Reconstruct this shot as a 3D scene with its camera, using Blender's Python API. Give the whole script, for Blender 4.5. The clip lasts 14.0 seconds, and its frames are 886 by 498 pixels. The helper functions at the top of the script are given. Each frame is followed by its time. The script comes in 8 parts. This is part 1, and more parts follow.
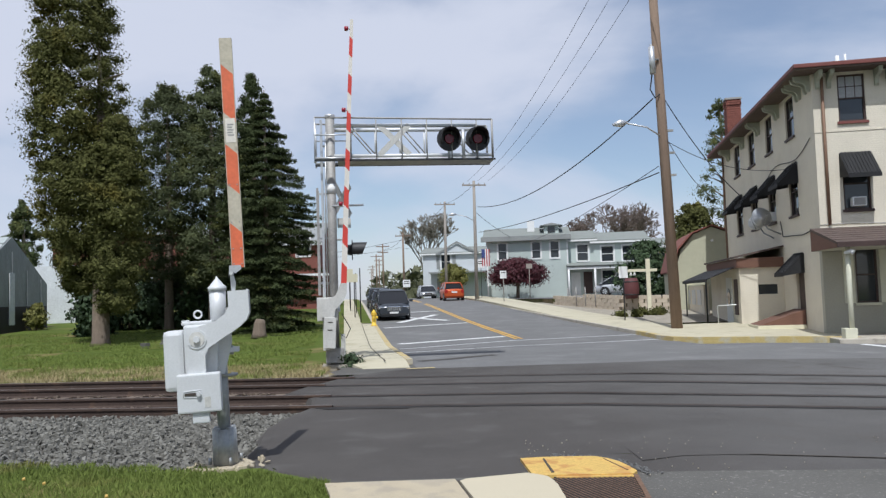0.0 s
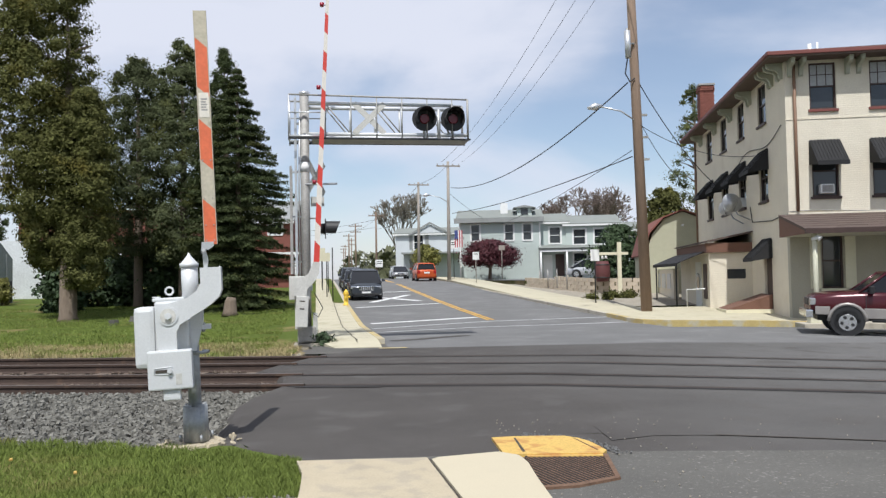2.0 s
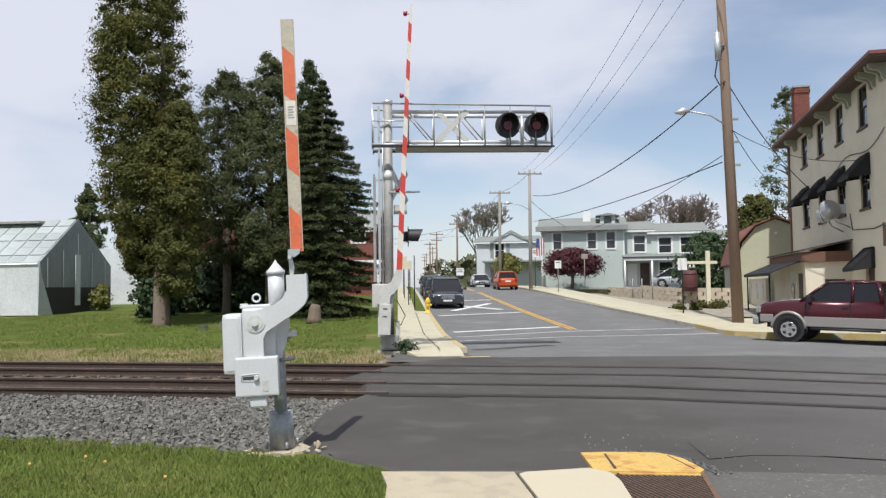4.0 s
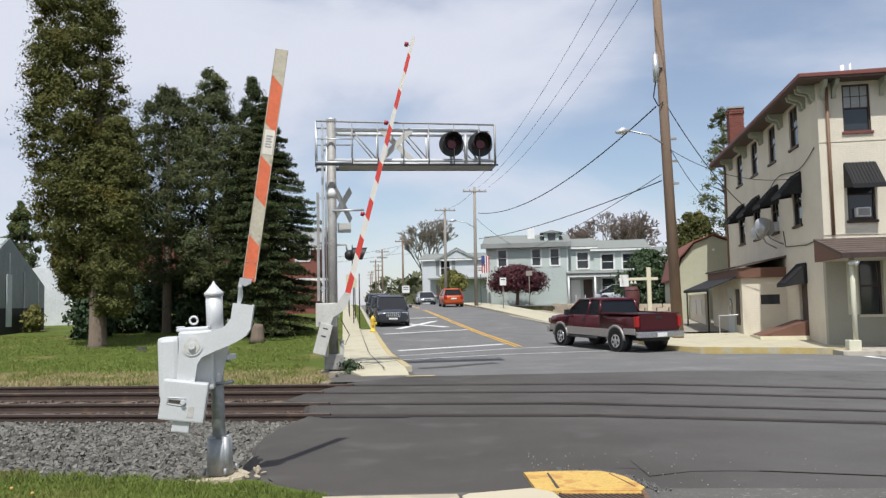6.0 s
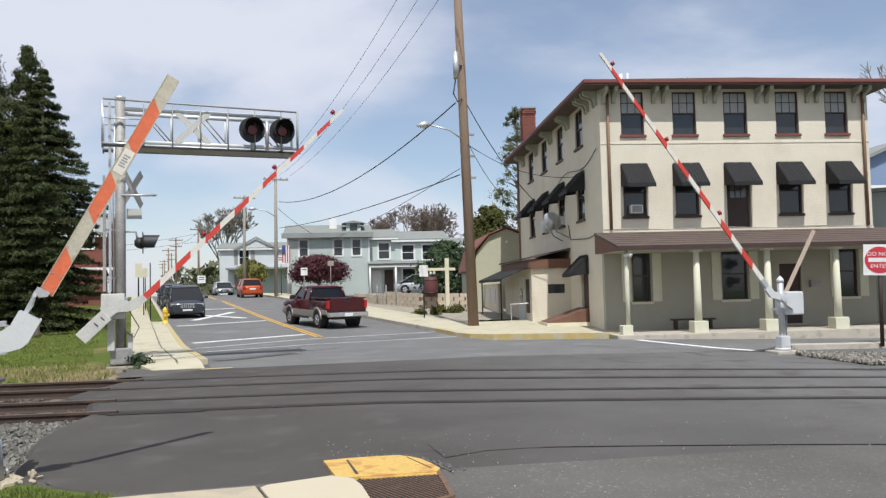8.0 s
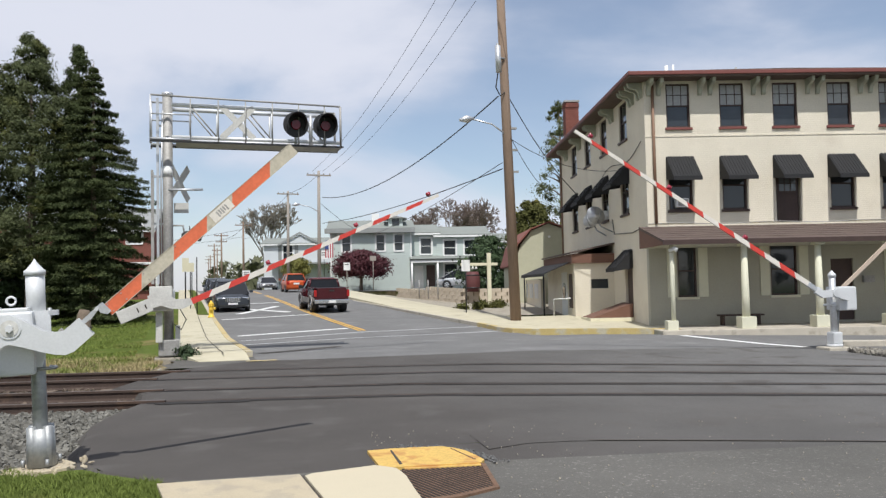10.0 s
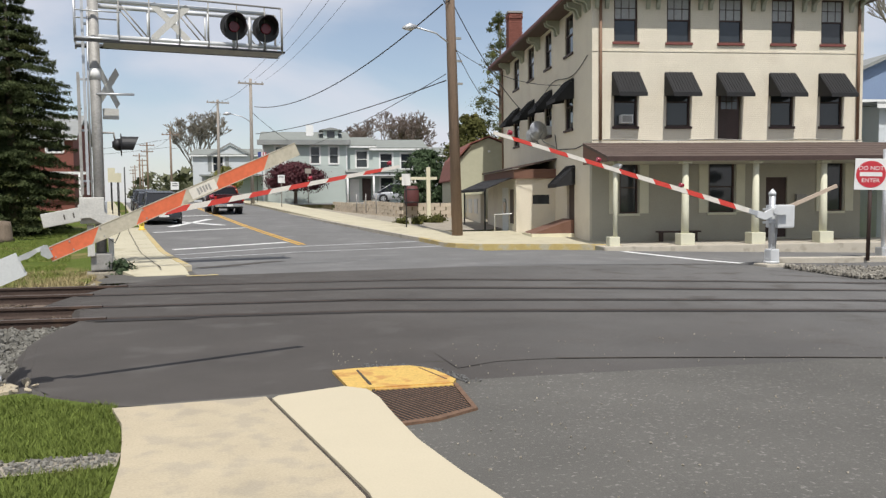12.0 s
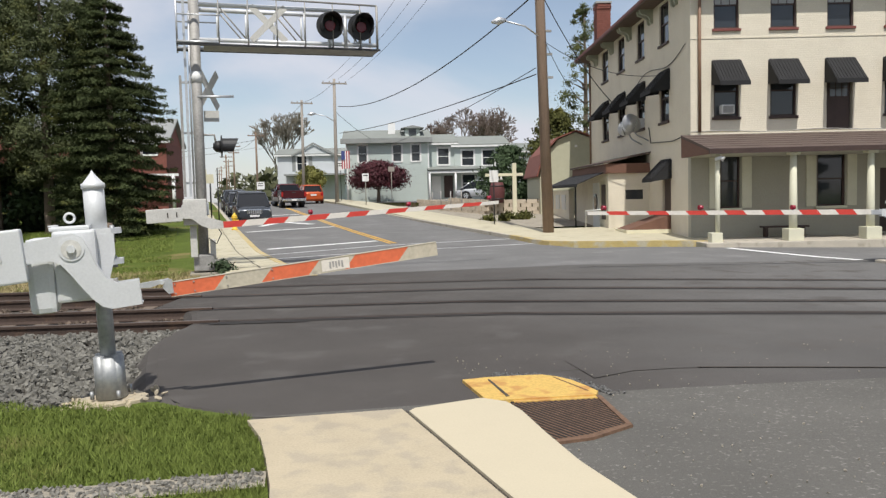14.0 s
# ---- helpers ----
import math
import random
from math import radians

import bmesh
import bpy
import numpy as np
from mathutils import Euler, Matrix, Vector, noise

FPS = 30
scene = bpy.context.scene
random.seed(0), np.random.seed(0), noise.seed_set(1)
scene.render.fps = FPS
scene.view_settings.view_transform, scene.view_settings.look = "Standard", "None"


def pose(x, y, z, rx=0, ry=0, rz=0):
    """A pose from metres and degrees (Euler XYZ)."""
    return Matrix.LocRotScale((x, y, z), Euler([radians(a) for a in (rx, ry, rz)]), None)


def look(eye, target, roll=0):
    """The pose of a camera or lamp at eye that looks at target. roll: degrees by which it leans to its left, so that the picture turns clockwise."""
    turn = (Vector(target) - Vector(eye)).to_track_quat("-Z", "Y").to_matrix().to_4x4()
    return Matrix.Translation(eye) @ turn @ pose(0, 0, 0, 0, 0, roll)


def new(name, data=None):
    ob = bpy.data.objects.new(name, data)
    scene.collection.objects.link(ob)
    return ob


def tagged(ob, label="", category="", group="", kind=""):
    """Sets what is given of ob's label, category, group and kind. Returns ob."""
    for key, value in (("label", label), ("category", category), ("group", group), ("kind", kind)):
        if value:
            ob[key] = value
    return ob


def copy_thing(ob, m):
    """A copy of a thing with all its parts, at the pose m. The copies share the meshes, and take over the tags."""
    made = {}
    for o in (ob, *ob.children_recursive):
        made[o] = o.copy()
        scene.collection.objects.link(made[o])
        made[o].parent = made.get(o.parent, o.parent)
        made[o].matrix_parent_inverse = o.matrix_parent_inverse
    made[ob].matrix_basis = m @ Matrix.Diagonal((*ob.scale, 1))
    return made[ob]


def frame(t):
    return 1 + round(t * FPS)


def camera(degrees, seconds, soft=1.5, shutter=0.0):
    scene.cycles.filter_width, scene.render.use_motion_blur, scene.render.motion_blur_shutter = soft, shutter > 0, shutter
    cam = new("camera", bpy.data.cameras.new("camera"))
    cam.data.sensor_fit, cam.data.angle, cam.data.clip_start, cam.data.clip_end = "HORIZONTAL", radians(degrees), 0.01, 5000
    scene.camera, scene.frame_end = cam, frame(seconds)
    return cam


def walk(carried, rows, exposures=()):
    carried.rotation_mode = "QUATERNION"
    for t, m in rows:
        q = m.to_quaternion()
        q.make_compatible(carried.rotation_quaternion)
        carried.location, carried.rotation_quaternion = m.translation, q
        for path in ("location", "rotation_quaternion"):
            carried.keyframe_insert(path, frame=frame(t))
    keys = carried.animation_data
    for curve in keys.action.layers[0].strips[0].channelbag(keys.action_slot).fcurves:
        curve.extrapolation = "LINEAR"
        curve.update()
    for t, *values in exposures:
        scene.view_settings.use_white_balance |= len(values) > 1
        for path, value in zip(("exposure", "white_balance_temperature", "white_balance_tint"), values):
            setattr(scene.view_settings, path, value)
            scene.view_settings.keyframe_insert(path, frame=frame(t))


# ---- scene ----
cam = camera(58.09, 14.0, soft=1.35)
# seconds, x, y, z, tilt, lean, turn
PATH = [
    (0.0, 0.000, -0.000, 1.750, 93.45, 1.84, 0.00),
    (0.5, 0.025, -0.033, 1.763, 93.66, 1.28, 0.36),
    (1.0, 0.015, -0.028, 1.756, 93.43, 1.66, -2.07),
    (1.5, -0.020, 0.015, 1.743, 92.40, 1.01, -1.94),
    (2.0, -0.023, 0.005, 1.741, 92.02, 1.08, -2.00),
    (2.5, -0.023, 0.076, 1.747, 93.22, 0.92, 0.40),
    (5.0, -0.113, 0.207, 1.739, 92.43, 0.73, 4.00),
    (5.5, -0.102, 0.217, 1.759, 93.08, 1.37, 2.93),
    (6.0, -0.043, 0.225, 1.774, 93.88, 1.19, -0.09),
    (6.5, -0.017, 0.171, 1.766, 93.52, 1.51, -10.98),
    (7.0, -0.031, 0.171, 1.765, 92.59, 1.54, -14.94),
    (9.5, -0.056, 0.217, 1.724, 93.37, 1.08, -12.19),
    (10.0, -0.062, 0.233, 1.708, 92.63, 1.22, -11.28),
    (10.5, -0.111, 0.254, 1.707, 90.52, 1.67, -9.90),
    (11.0, -0.127, 0.410, 1.660, 88.79, 1.32, -10.67),
    (11.5, -0.205, 0.564, 1.691, 87.06, 1.31, -11.76),
    (12.0, -0.338, 0.714, 1.713, 86.41, 0.61, -16.13),
    (12.5, -0.522, 0.895, 1.706, 85.53, 1.56, -19.73),
    (13.0, -0.613, 1.065, 1.722, 85.84, 1.62, -17.98),
    (13.5, -0.692, 1.162, 1.747, 86.36, 1.84, -14.94),
    (14.0, -0.749, 1.264, 1.754, 86.24, 1.39, -10.65),
]
walk(cam, [(t, pose(x, y, z, a, b, c)) for t, x, y, z, a, b, c in PATH],
     exposures=[(0.0, -0.24, 6050, 10), (0.6, -0.22, 6080, 10), (1.5, -0.08, 6200, 10), (2.5, -0.02, 6350, 10), (5.0, -0.08, 6400, 10), (9.5, -0.05, 6350, 10), (11.0, -0.12, 6600, 10), (14.0, -0.12, 6650, 10)])

# ---- light ----
SUN_EL, SUN_AZ = 60.0, 6.0          # the sun stands high behind the camera, a little to the left
world = bpy.data.worlds.new("sky")
scene.world = world
world.use_nodes = True
wn, wl = world.node_tree.nodes, world.node_tree.links
wn.clear()
w_out = wn.new("ShaderNodeOutputWorld")
w_bg = wn.new("ShaderNodeBackground")
w_sky = wn.new("ShaderNodeTexSky")
w_sky.sky_type = "NISHITA"
w_sky.sun_disc = False
w_sky.sun_elevation = radians(SUN_EL)
w_sky.sun_rotation = radians(180 + SUN_AZ)
w_sky.air_density, w_sky.dust_density, w_sky.ozone_density = 1.0, 0.6, 1.0
w_bg.inputs["Strength"].default_value = 0.122
w_tc = wn.new("ShaderNodeTexCoord")
w_map = wn.new("ShaderNodeMapping")
w_map.inputs["Scale"].default_value = (1.0, 1.0, 2.4)
w_map.inputs["Location"].default_value = (0.35, 0.2, 0.1)
w_n1 = wn.new("ShaderNodeTexNoise")
w_n1.inputs["Scale"].default_value = 2.1
w_n1.inputs["Detail"].default_value = 8.0
w_n1.inputs["Roughness"].default_value = 0.5
w_n1.inputs["Distortion"].default_value = 0.25
# cloud cover thickens towards the west
w_sep = wn.new("ShaderNodeSeparateXYZ")
w_west = wn.new("ShaderNodeMapRange")
w_west.inputs["From Min"].default_value, w_west.inputs["From Max"].default_value = 0.25, -0.45
w_west.inputs["To Min"].default_value, w_west.inputs["To Max"].default_value = 0.0, 0.10
w_add = wn.new("ShaderNodeMath")
w_r = wn.new("ShaderNodeValToRGB")
w_r.color_ramp.interpolation = "EASE"
w_r.color_ramp.elements[0].position, w_r.color_ramp.elements[1].position = 0.40, 0.68
w_r.color_ramp.elements[0].color, w_r.color_ramp.elements[1].color = (0.18, 0.18, 0.18, 1), (0.98, 0.98, 0.98, 1)
w_mix = wn.new("ShaderNodeMix")
w_mix.data_type = "RGBA"
w_mix.inputs["B"].default_value = (6.4, 6.6, 7.4, 1)
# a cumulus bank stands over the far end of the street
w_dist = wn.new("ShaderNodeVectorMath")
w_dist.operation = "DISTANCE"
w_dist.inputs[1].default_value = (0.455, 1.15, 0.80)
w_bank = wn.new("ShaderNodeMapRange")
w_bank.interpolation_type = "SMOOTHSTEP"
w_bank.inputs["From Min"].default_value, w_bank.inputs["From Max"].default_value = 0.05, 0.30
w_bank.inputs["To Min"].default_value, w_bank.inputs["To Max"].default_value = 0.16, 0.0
w_sum = wn.new("ShaderNodeMath")
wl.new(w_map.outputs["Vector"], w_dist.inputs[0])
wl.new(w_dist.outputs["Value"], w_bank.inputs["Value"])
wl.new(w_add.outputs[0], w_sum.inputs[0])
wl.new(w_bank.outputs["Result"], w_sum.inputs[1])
wl.new(w_tc.outputs["Generated"], w_map.inputs["Vector"])
wl.new(w_tc.outputs["Generated"], w_sep.inputs["Vector"])
wl.new(w_sep.outputs["X"], w_west.inputs["Value"])
wl.new(w_map.outputs["Vector"], w_n1.inputs["Vector"])
wl.new(w_n1.outputs["Fac"], w_add.inputs[0])
wl.new(w_west.outputs["Result"], w_add.inputs[1])
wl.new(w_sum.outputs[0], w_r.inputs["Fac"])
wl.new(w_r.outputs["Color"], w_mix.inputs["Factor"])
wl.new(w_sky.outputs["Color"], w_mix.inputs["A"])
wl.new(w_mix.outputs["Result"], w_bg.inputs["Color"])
wl.new(w_bg.outputs["Background"], w_out.inputs["Surface"])
sun = new("sun", bpy.data.lights.new("sun", "SUN"))
sun.data.energy, sun.data.angle, sun.data.color = 4.7, radians(0.55), (1.0, 0.975, 0.935)
_e, _a = radians(SUN_EL), radians(SUN_AZ)
sun.matrix_world = look((-math.sin(_a) * math.cos(_e) * 50, -math.cos(_a) * math.cos(_e) * 50, math.sin(_e) * 50), (0, 0, 0))


# ---- materials ----
def mat(name, col, rough=0.7, metal=0.0, var=0.25, scale=3.0, fine=40.0, bump=0.15, dist=0.01, spots=None, each=0.0, spec=None, stretch=None, courses=False, east=None):
    """Base colour with broad stains and fine grain, and relief from the same grain. spots: a second colour in patches. each: how far pieces differ."""
    m = bpy.data.materials.new(name)
    m.use_nodes = True
    nd, ln = m.node_tree.nodes, m.node_tree.links
    b = nd["Principled BSDF"]
    b.inputs["Roughness"].default_value = rough
    b.inputs["Metallic"].default_value = metal
    if spec is not None:
        b.inputs["Specular IOR Level"].default_value = spec
    tc = nd.new("ShaderNodeTexCoord")
    src = tc.outputs["Object"]
    if stretch:
        mp = nd.new("ShaderNodeMapping")
        mp.inputs["Scale"].default_value = stretch
        ln.new(src, mp.inputs["Vector"])
        src = mp.outputs["Vector"]
    big = nd.new("ShaderNodeTexNoise")
    big.inputs["Scale"].default_value = scale
    big.inputs["Detail"].default_value = 6
    big.inputs["Roughness"].default_value = 0.65
    ln.new(src, big.inputs["Vector"])
    small = nd.new("ShaderNodeTexNoise")
    small.inputs["Scale"].default_value = fine
    small.inputs["Detail"].default_value = 4
    ln.new(src, small.inputs["Vector"])
    add = nd.new("ShaderNodeMath")
    add.operation = "ADD"
    ln.new(big.outputs["Fac"], add.inputs[0])
    ln.new(small.outputs["Fac"], add.inputs[1])
    val = nd.new("ShaderNodeMapRange")
    val.inputs["From Min"].default_value, val.inputs["From Max"].default_value = 0.6, 1.4
    val.inputs["To Min"].default_value, val.inputs["To Max"].default_value = 1 - var, 1 + var
    ln.new(add.outputs[0], val.inputs["Value"])
    last = val.outputs["Result"]
    if each:
        oi = nd.new("ShaderNodeObjectInfo")
        ge = nd.new("ShaderNodeNewGeometry")
        s = nd.new("ShaderNodeMath")
        s.operation = "ADD"
        ln.new(oi.outputs["Random"], s.inputs[0])
        ln.new(ge.outputs["Random Per Island"], s.inputs[1])
        er = nd.new("ShaderNodeMapRange")
        er.inputs["From Min"].default_value, er.inputs["From Max"].default_value = 0.0, 2.0
        er.inputs["To Min"].default_value, er.inputs["To Max"].default_value = 1 - each, 1 + each
        ln.new(s.outputs[0], er.inputs["Value"])
        mu = nd.new("ShaderNodeMath")
        mu.operation = "MULTIPLY"
        ln.new(last, mu.inputs[0])
        ln.new(er.outputs["Result"], mu.inputs[1])
        last = mu.outputs[0]
    mix = nd.new("ShaderNodeMix")
    mix.data_type, mix.blend_type = "RGBA", "MULTIPLY"
    mix.inputs["Factor"].default_value = 1.0
    base = nd.new("ShaderNodeRGB")
    base.outputs[0].default_value = (*col, 1)
    out = base.outputs[0]
    if east:
        # older paving takes over unevenly along x
        ex = nd.new("ShaderNodeSeparateXYZ")
        ln.new(src, ex.inputs["Vector"])
        en = nd.new("ShaderNodeTexNoise")
        en.inputs["Scale"].default_value = 0.35
        en.inputs["Detail"].default_value = 5
        ln.new(src, en.inputs["Vector"])
        ea = nd.new("ShaderNodeMath")
        ea.operation = "MULTIPLY_ADD"
        ea.inputs[1].default_value = 7.0
        ln.new(en.outputs["Fac"], ea.inputs[0])
        ln.new(ex.outputs["X"], ea.inputs[2])
        eb = nd.new("ShaderNodeMapRange")
        eb.inputs["From Min"].default_value, eb.inputs["From Max"].default_value = east[1] + 3.5, east[2] + 3.5
        ln.new(ea.outputs[0], eb.inputs["Value"])
        ec = nd.new("ShaderNodeMix")
        ec.data_type = "RGBA"
        ec.inputs["B"].default_value = (*east[0], 1)
        ln.new(eb.outputs["Result"], ec.inputs["Factor"])
        ln.new(out, ec.inputs["A"])
        out = ec.outputs["Result"]
    if spots:
        sn = nd.new("ShaderNodeTexNoise")
        sn.inputs["Scale"].default_value = spots[1]
        sn.inputs["Detail"].default_value = 5
        ln.new(src, sn.inputs["Vector"])
        rp = nd.new("ShaderNodeValToRGB")
        rp.color_ramp.elements[0].position, rp.color_ramp.elements[1].position = spots[2], spots[2] + 0.12
        ln.new(sn.outputs["Fac"], rp.inputs["Fac"])
        sm = nd.new("ShaderNodeMix")
        sm.data_type = "RGBA"
        sm.inputs["B"].default_value = (*spots[0], 1)
        ln.new(rp.outputs["Color"], sm.inputs["Factor"])
        ln.new(out, sm.inputs["A"])
        out = sm.outputs["Result"]
    ln.new(out, mix.inputs["A"])
    comb = nd.new("ShaderNodeCombineColor")
    for k in ("Red", "Green", "Blue"):
        ln.new(last, comb.inputs[k])
    ln.new(comb.outputs["Color"], mix.inputs["B"])
    ln.new(mix.outputs["Result"], b.inputs["Base Color"])
    if bump:
        bp = nd.new("ShaderNodeBump")
        bp.inputs["Strength"].default_value = bump
        bp.inputs["Distance"].default_value = dist
        ln.new(add.outputs[0], bp.inputs["Height"])
        if courses:
            # painted brick shows as shallow coursing
            mp2 = nd.new("ShaderNodeMapping")
            mp2.inputs["Rotation"].default_value = (radians(-90), 0, 0)
            ln.new(tc.outputs["Object"], mp2.inputs["Vector"])
            bt = nd.new("ShaderNodeTexBrick")
            bt.inputs["Scale"].default_value = 1.0
            bt.inputs["Brick Width"].default_value, bt.inputs["Row Height"].default_value = 0.215, 0.075
            bt.inputs["Mortar Size"].default_value, bt.inputs["Mortar Smooth"].default_value = 0.008, 0.6
            ln.new(mp2.outputs["Vector"], bt.inputs["Vector"])
            inv = nd.new("ShaderNodeMath")
            inv.operation = "MULTIPLY_ADD"
            inv.inputs[1].default_value = -0.55
            ln.new(bt.outputs["Fac"], inv.inputs[0])
            ln.new(add.outputs[0], inv.inputs[2])
            ln.new(inv.outputs[0], bp.inputs["Height"])
        ln.new(bp.outputs["Normal"], b.inputs["Normal"])
    return m


def glass(name, col=(0.03, 0.035, 0.04), rough=0.06):
    m = mat(name, col, rough, var=0.2, scale=0.7, fine=2.0, bump=0.03, dist=0.02, spec=0.6)
    return m


def glow(name, col, power):
    m = mat(name, col, 0.3, bump=0)
    b = m.node_tree.nodes["Principled BSDF"]
    b.inputs["Emission Color"].default_value = (*col, 1)
    b.inputs["Emission Strength"].default_value = power
    return m


def asphalt(name, col, patch, size=0.9, edge=0.56, east=None):
    m = mat(name, col, 0.9, var=0.3, scale=0.45, fine=90, bump=0.7, dist=0.008, spots=(patch, size, edge), spec=0.25, east=east)
    return m


M = {}
M["asphalt_new"] = asphalt("asphalt_new", (0.073, 0.066, 0.060), (0.092, 0.085, 0.078), 1.3, 0.56, east=((0.135, 0.132, 0.126), 1.0, 12.0))
M["arm_tan"] = mat("arm_tan", (0.46, 0.37, 0.29), 0.7, var=0.15)
M["pit_dark"] = mat("pit_dark", (0.012, 0.011, 0.010), 0.95, var=0.2)
M["asphalt_old"] = asphalt("asphalt_old", (0.156, 0.154, 0.149), (0.178, 0.175, 0.170), 0.9, 0.56, east=((0.158, 0.156, 0.151), 2.0, 10.0))
M["asphalt_near"] = asphalt("asphalt_near", (0.112, 0.107, 0.096), (0.21, 0.20, 0.18), 26.0, 0.585)
M["groove"] = mat("groove", (0.022, 0.019, 0.017), 0.9, var=0.35, scale=1.5, fine=20)
M["dry_verge"] = mat("dry_verge", (0.26, 0.215, 0.125), 0.95, var=0.35, scale=0.8, fine=18, bump=0.8, dist=0.04, spots=((0.12, 0.13, 0.04), 0.7, 0.5), spec=0.1)
M["straw"] = mat("straw", (0.30, 0.25, 0.13), 0.85, var=0.25, scale=0.8, fine=9, bump=0, each=0.4, spec=0.1, spots=((0.16, 0.19, 0.05), 0.9, 0.5))
M["asphalt_worn"] = asphalt("asphalt_worn", (0.105, 0.10, 0.09), (0.13, 0.124, 0.11))
M["concrete"] = mat("concrete", (0.43, 0.365, 0.255), 0.9, var=0.16, scale=1.6, fine=60, bump=0.25, dist=0.004, spots=((0.37, 0.32, 0.235), 4.2, 0.5))
M["concrete_new"] = mat("concrete_new", (0.50, 0.44, 0.315), 0.88, var=0.06, scale=1.0, fine=70, bump=0.12, dist=0.003)
M["concrete_walk"] = mat("concrete_walk", (0.47, 0.43, 0.31), 0.9, var=0.14, scale=1.3, fine=60, bump=0.2, dist=0.004, spots=((0.40, 0.36, 0.25), 1.6, 0.55))
M["joint"] = mat("joint", (0.06, 0.05, 0.04), 0.95, var=0.3)
M["kerb_yellow"] = mat("kerb_yellow", (0.47, 0.36, 0.15), 0.8, var=0.25, scale=3, fine=50, spots=((0.40, 0.36, 0.27), 3.0, 0.48))
M["kerb"] = mat("kerb", (0.44, 0.40, 0.33), 0.9, var=0.2, scale=2, fine=50, spots=((0.33, 0.30, 0.24), 3.0, 0.55))
M["paint_white"] = mat("paint_white", (0.72, 0.72, 0.70), 0.8, var=0.1, scale=4, fine=60, spots=((0.30, 0.30, 0.30), 6.0, 0.62))
M["paint_yellow"] = mat("paint_yellow", (0.62, 0.36, 0.06), 0.8, var=0.12, scale=4, fine=60, spots=((0.3, 0.24, 0.12), 7.0, 0.62))
M["paint_faint"] = mat("paint_faint", (0.50, 0.50, 0.50), 0.85, var=0.2, scale=5, fine=50, spots=((0.2, 0.2, 0.2), 6.0, 0.6))
M["lid_yellow"] = mat("lid_yellow", (0.58, 0.38, 0.10), 0.75, var=0.25, scale=5, fine=40, spots=((0.42, 0.22, 0.06), 5.0, 0.52))
M["rust"] = mat("rust", (0.155, 0.09, 0.055), 0.85, 0.1, var=0.4, scale=9, fine=40, bump=0.3)
M["rail_side"] = mat("rail_side", (0.060, 0.040, 0.031), 0.9, 0.1, var=0.35, scale=2.5, fine=40, spots=((0.10, 0.062, 0.042), 3.0, 0.6))
M["rail_head"] = mat("rail_head", (0.16, 0.14, 0.125), 0.55, 0.6, var=0.2, scale=3, fine=30, bump=0.05)
M["tie"] = mat("tie", (0.13, 0.10, 0.075), 0.95, var=0.4, scale=5, fine=30, each=0.35, stretch=(1, 6, 1))
M["stone"] = mat("stone", (0.142, 0.136, 0.117), 0.95, var=0.2, scale=6, fine=40, each=0.7)
M["stone_pale"] = mat("stone_pale", (0.27, 0.25, 0.21), 0.95, var=0.2, scale=6, fine=40, each=0.5)
M["stone_rust"] = mat("stone_rust", (0.11, 0.083, 0.062), 0.95, var=0.3, scale=6, fine=40, each=0.5)
# bed colour darkened to shade the gaps between the ballast stones
M["bed_dark"] = mat("bed_dark", (0.075, 0.066, 0.055), 0.95, var=0.3, scale=2, fine=45, bump=0.6, dist=0.02)
M["dust"] = mat("dust", (0.30, 0.27, 0.215), 0.95, var=0.3, scale=2, fine=45, bump=0.6, dist=0.02)
M["grass_ground"] = mat("grass_ground", (0.088, 0.118, 0.024), 0.95, var=0.4, scale=0.5, fine=14, bump=0.9, dist=0.05, spots=((0.20, 0.16, 0.07), 0.33, 0.57), spec=0.1)
M["blade"] = mat("blade", (0.165, 0.21, 0.048), 0.75, var=0.25, scale=0.8, fine=9, bump=0, each=0.45, spec=0.15, spots=((0.20, 0.20, 0.06), 0.9, 0.56))
M["galv"] = mat("galv", (0.55, 0.56, 0.57), 0.42, 0.6, var=0.18, scale=4, fine=25, bump=0.06)
M["alu"] = mat("alu", (0.66, 0.67, 0.67), 0.5, 0.35, var=0.08, scale=3, fine=40, bump=0.06)
M["mech"] = mat("mech", (0.60, 0.61, 0.61), 0.5, 0.15, var=0.08, scale=3, fine=50, bump=0.08)
M["pipe"] = mat("pipe", (0.36, 0.37, 0.37), 0.55, 0.6, var=0.22, scale=5, fine=25, bump=0.1)
M["dull_steel"] = mat("dull_steel", (0.33, 0.32, 0.30), 0.65, 0.35, var=0.3, scale=4, fine=30, bump=0.12)
M["sheet"] = mat("sheet", (0.52, 0.51, 0.47), 0.7, 0.05, var=0.22, scale=2.5, fine=30)
M["black"] = mat("black", (0.015, 0.015, 0.016), 0.55, var=0.3)
M["lens"] = mat("lens", (0.20, 0.008, 0.014), 0.25, var=0.2, fine=90, bump=0.2, dist=0.004)
M["lamp_red"] = mat("lamp_red", (0.30, 0.02, 0.04), 0.25, var=0.1)
M["arm_grey"] = mat("arm_grey", (0.45, 0.41, 0.32), 0.7, var=0.2, scale=5, fine=30, spots=((0.30, 0.27, 0.21), 5.0, 0.6))
M["arm_orange"] = mat("arm_orange", (0.62, 0.135, 0.055), 0.6, var=0.15, scale=5, fine=30)
M["arm_white"] = mat("arm_white", (0.66, 0.62, 0.55), 0.65, var=0.12, scale=5, fine=30)
M["arm_red"] = mat("arm_red", (0.56, 0.05, 0.035), 0.55, var=0.12, scale=5, fine=30)
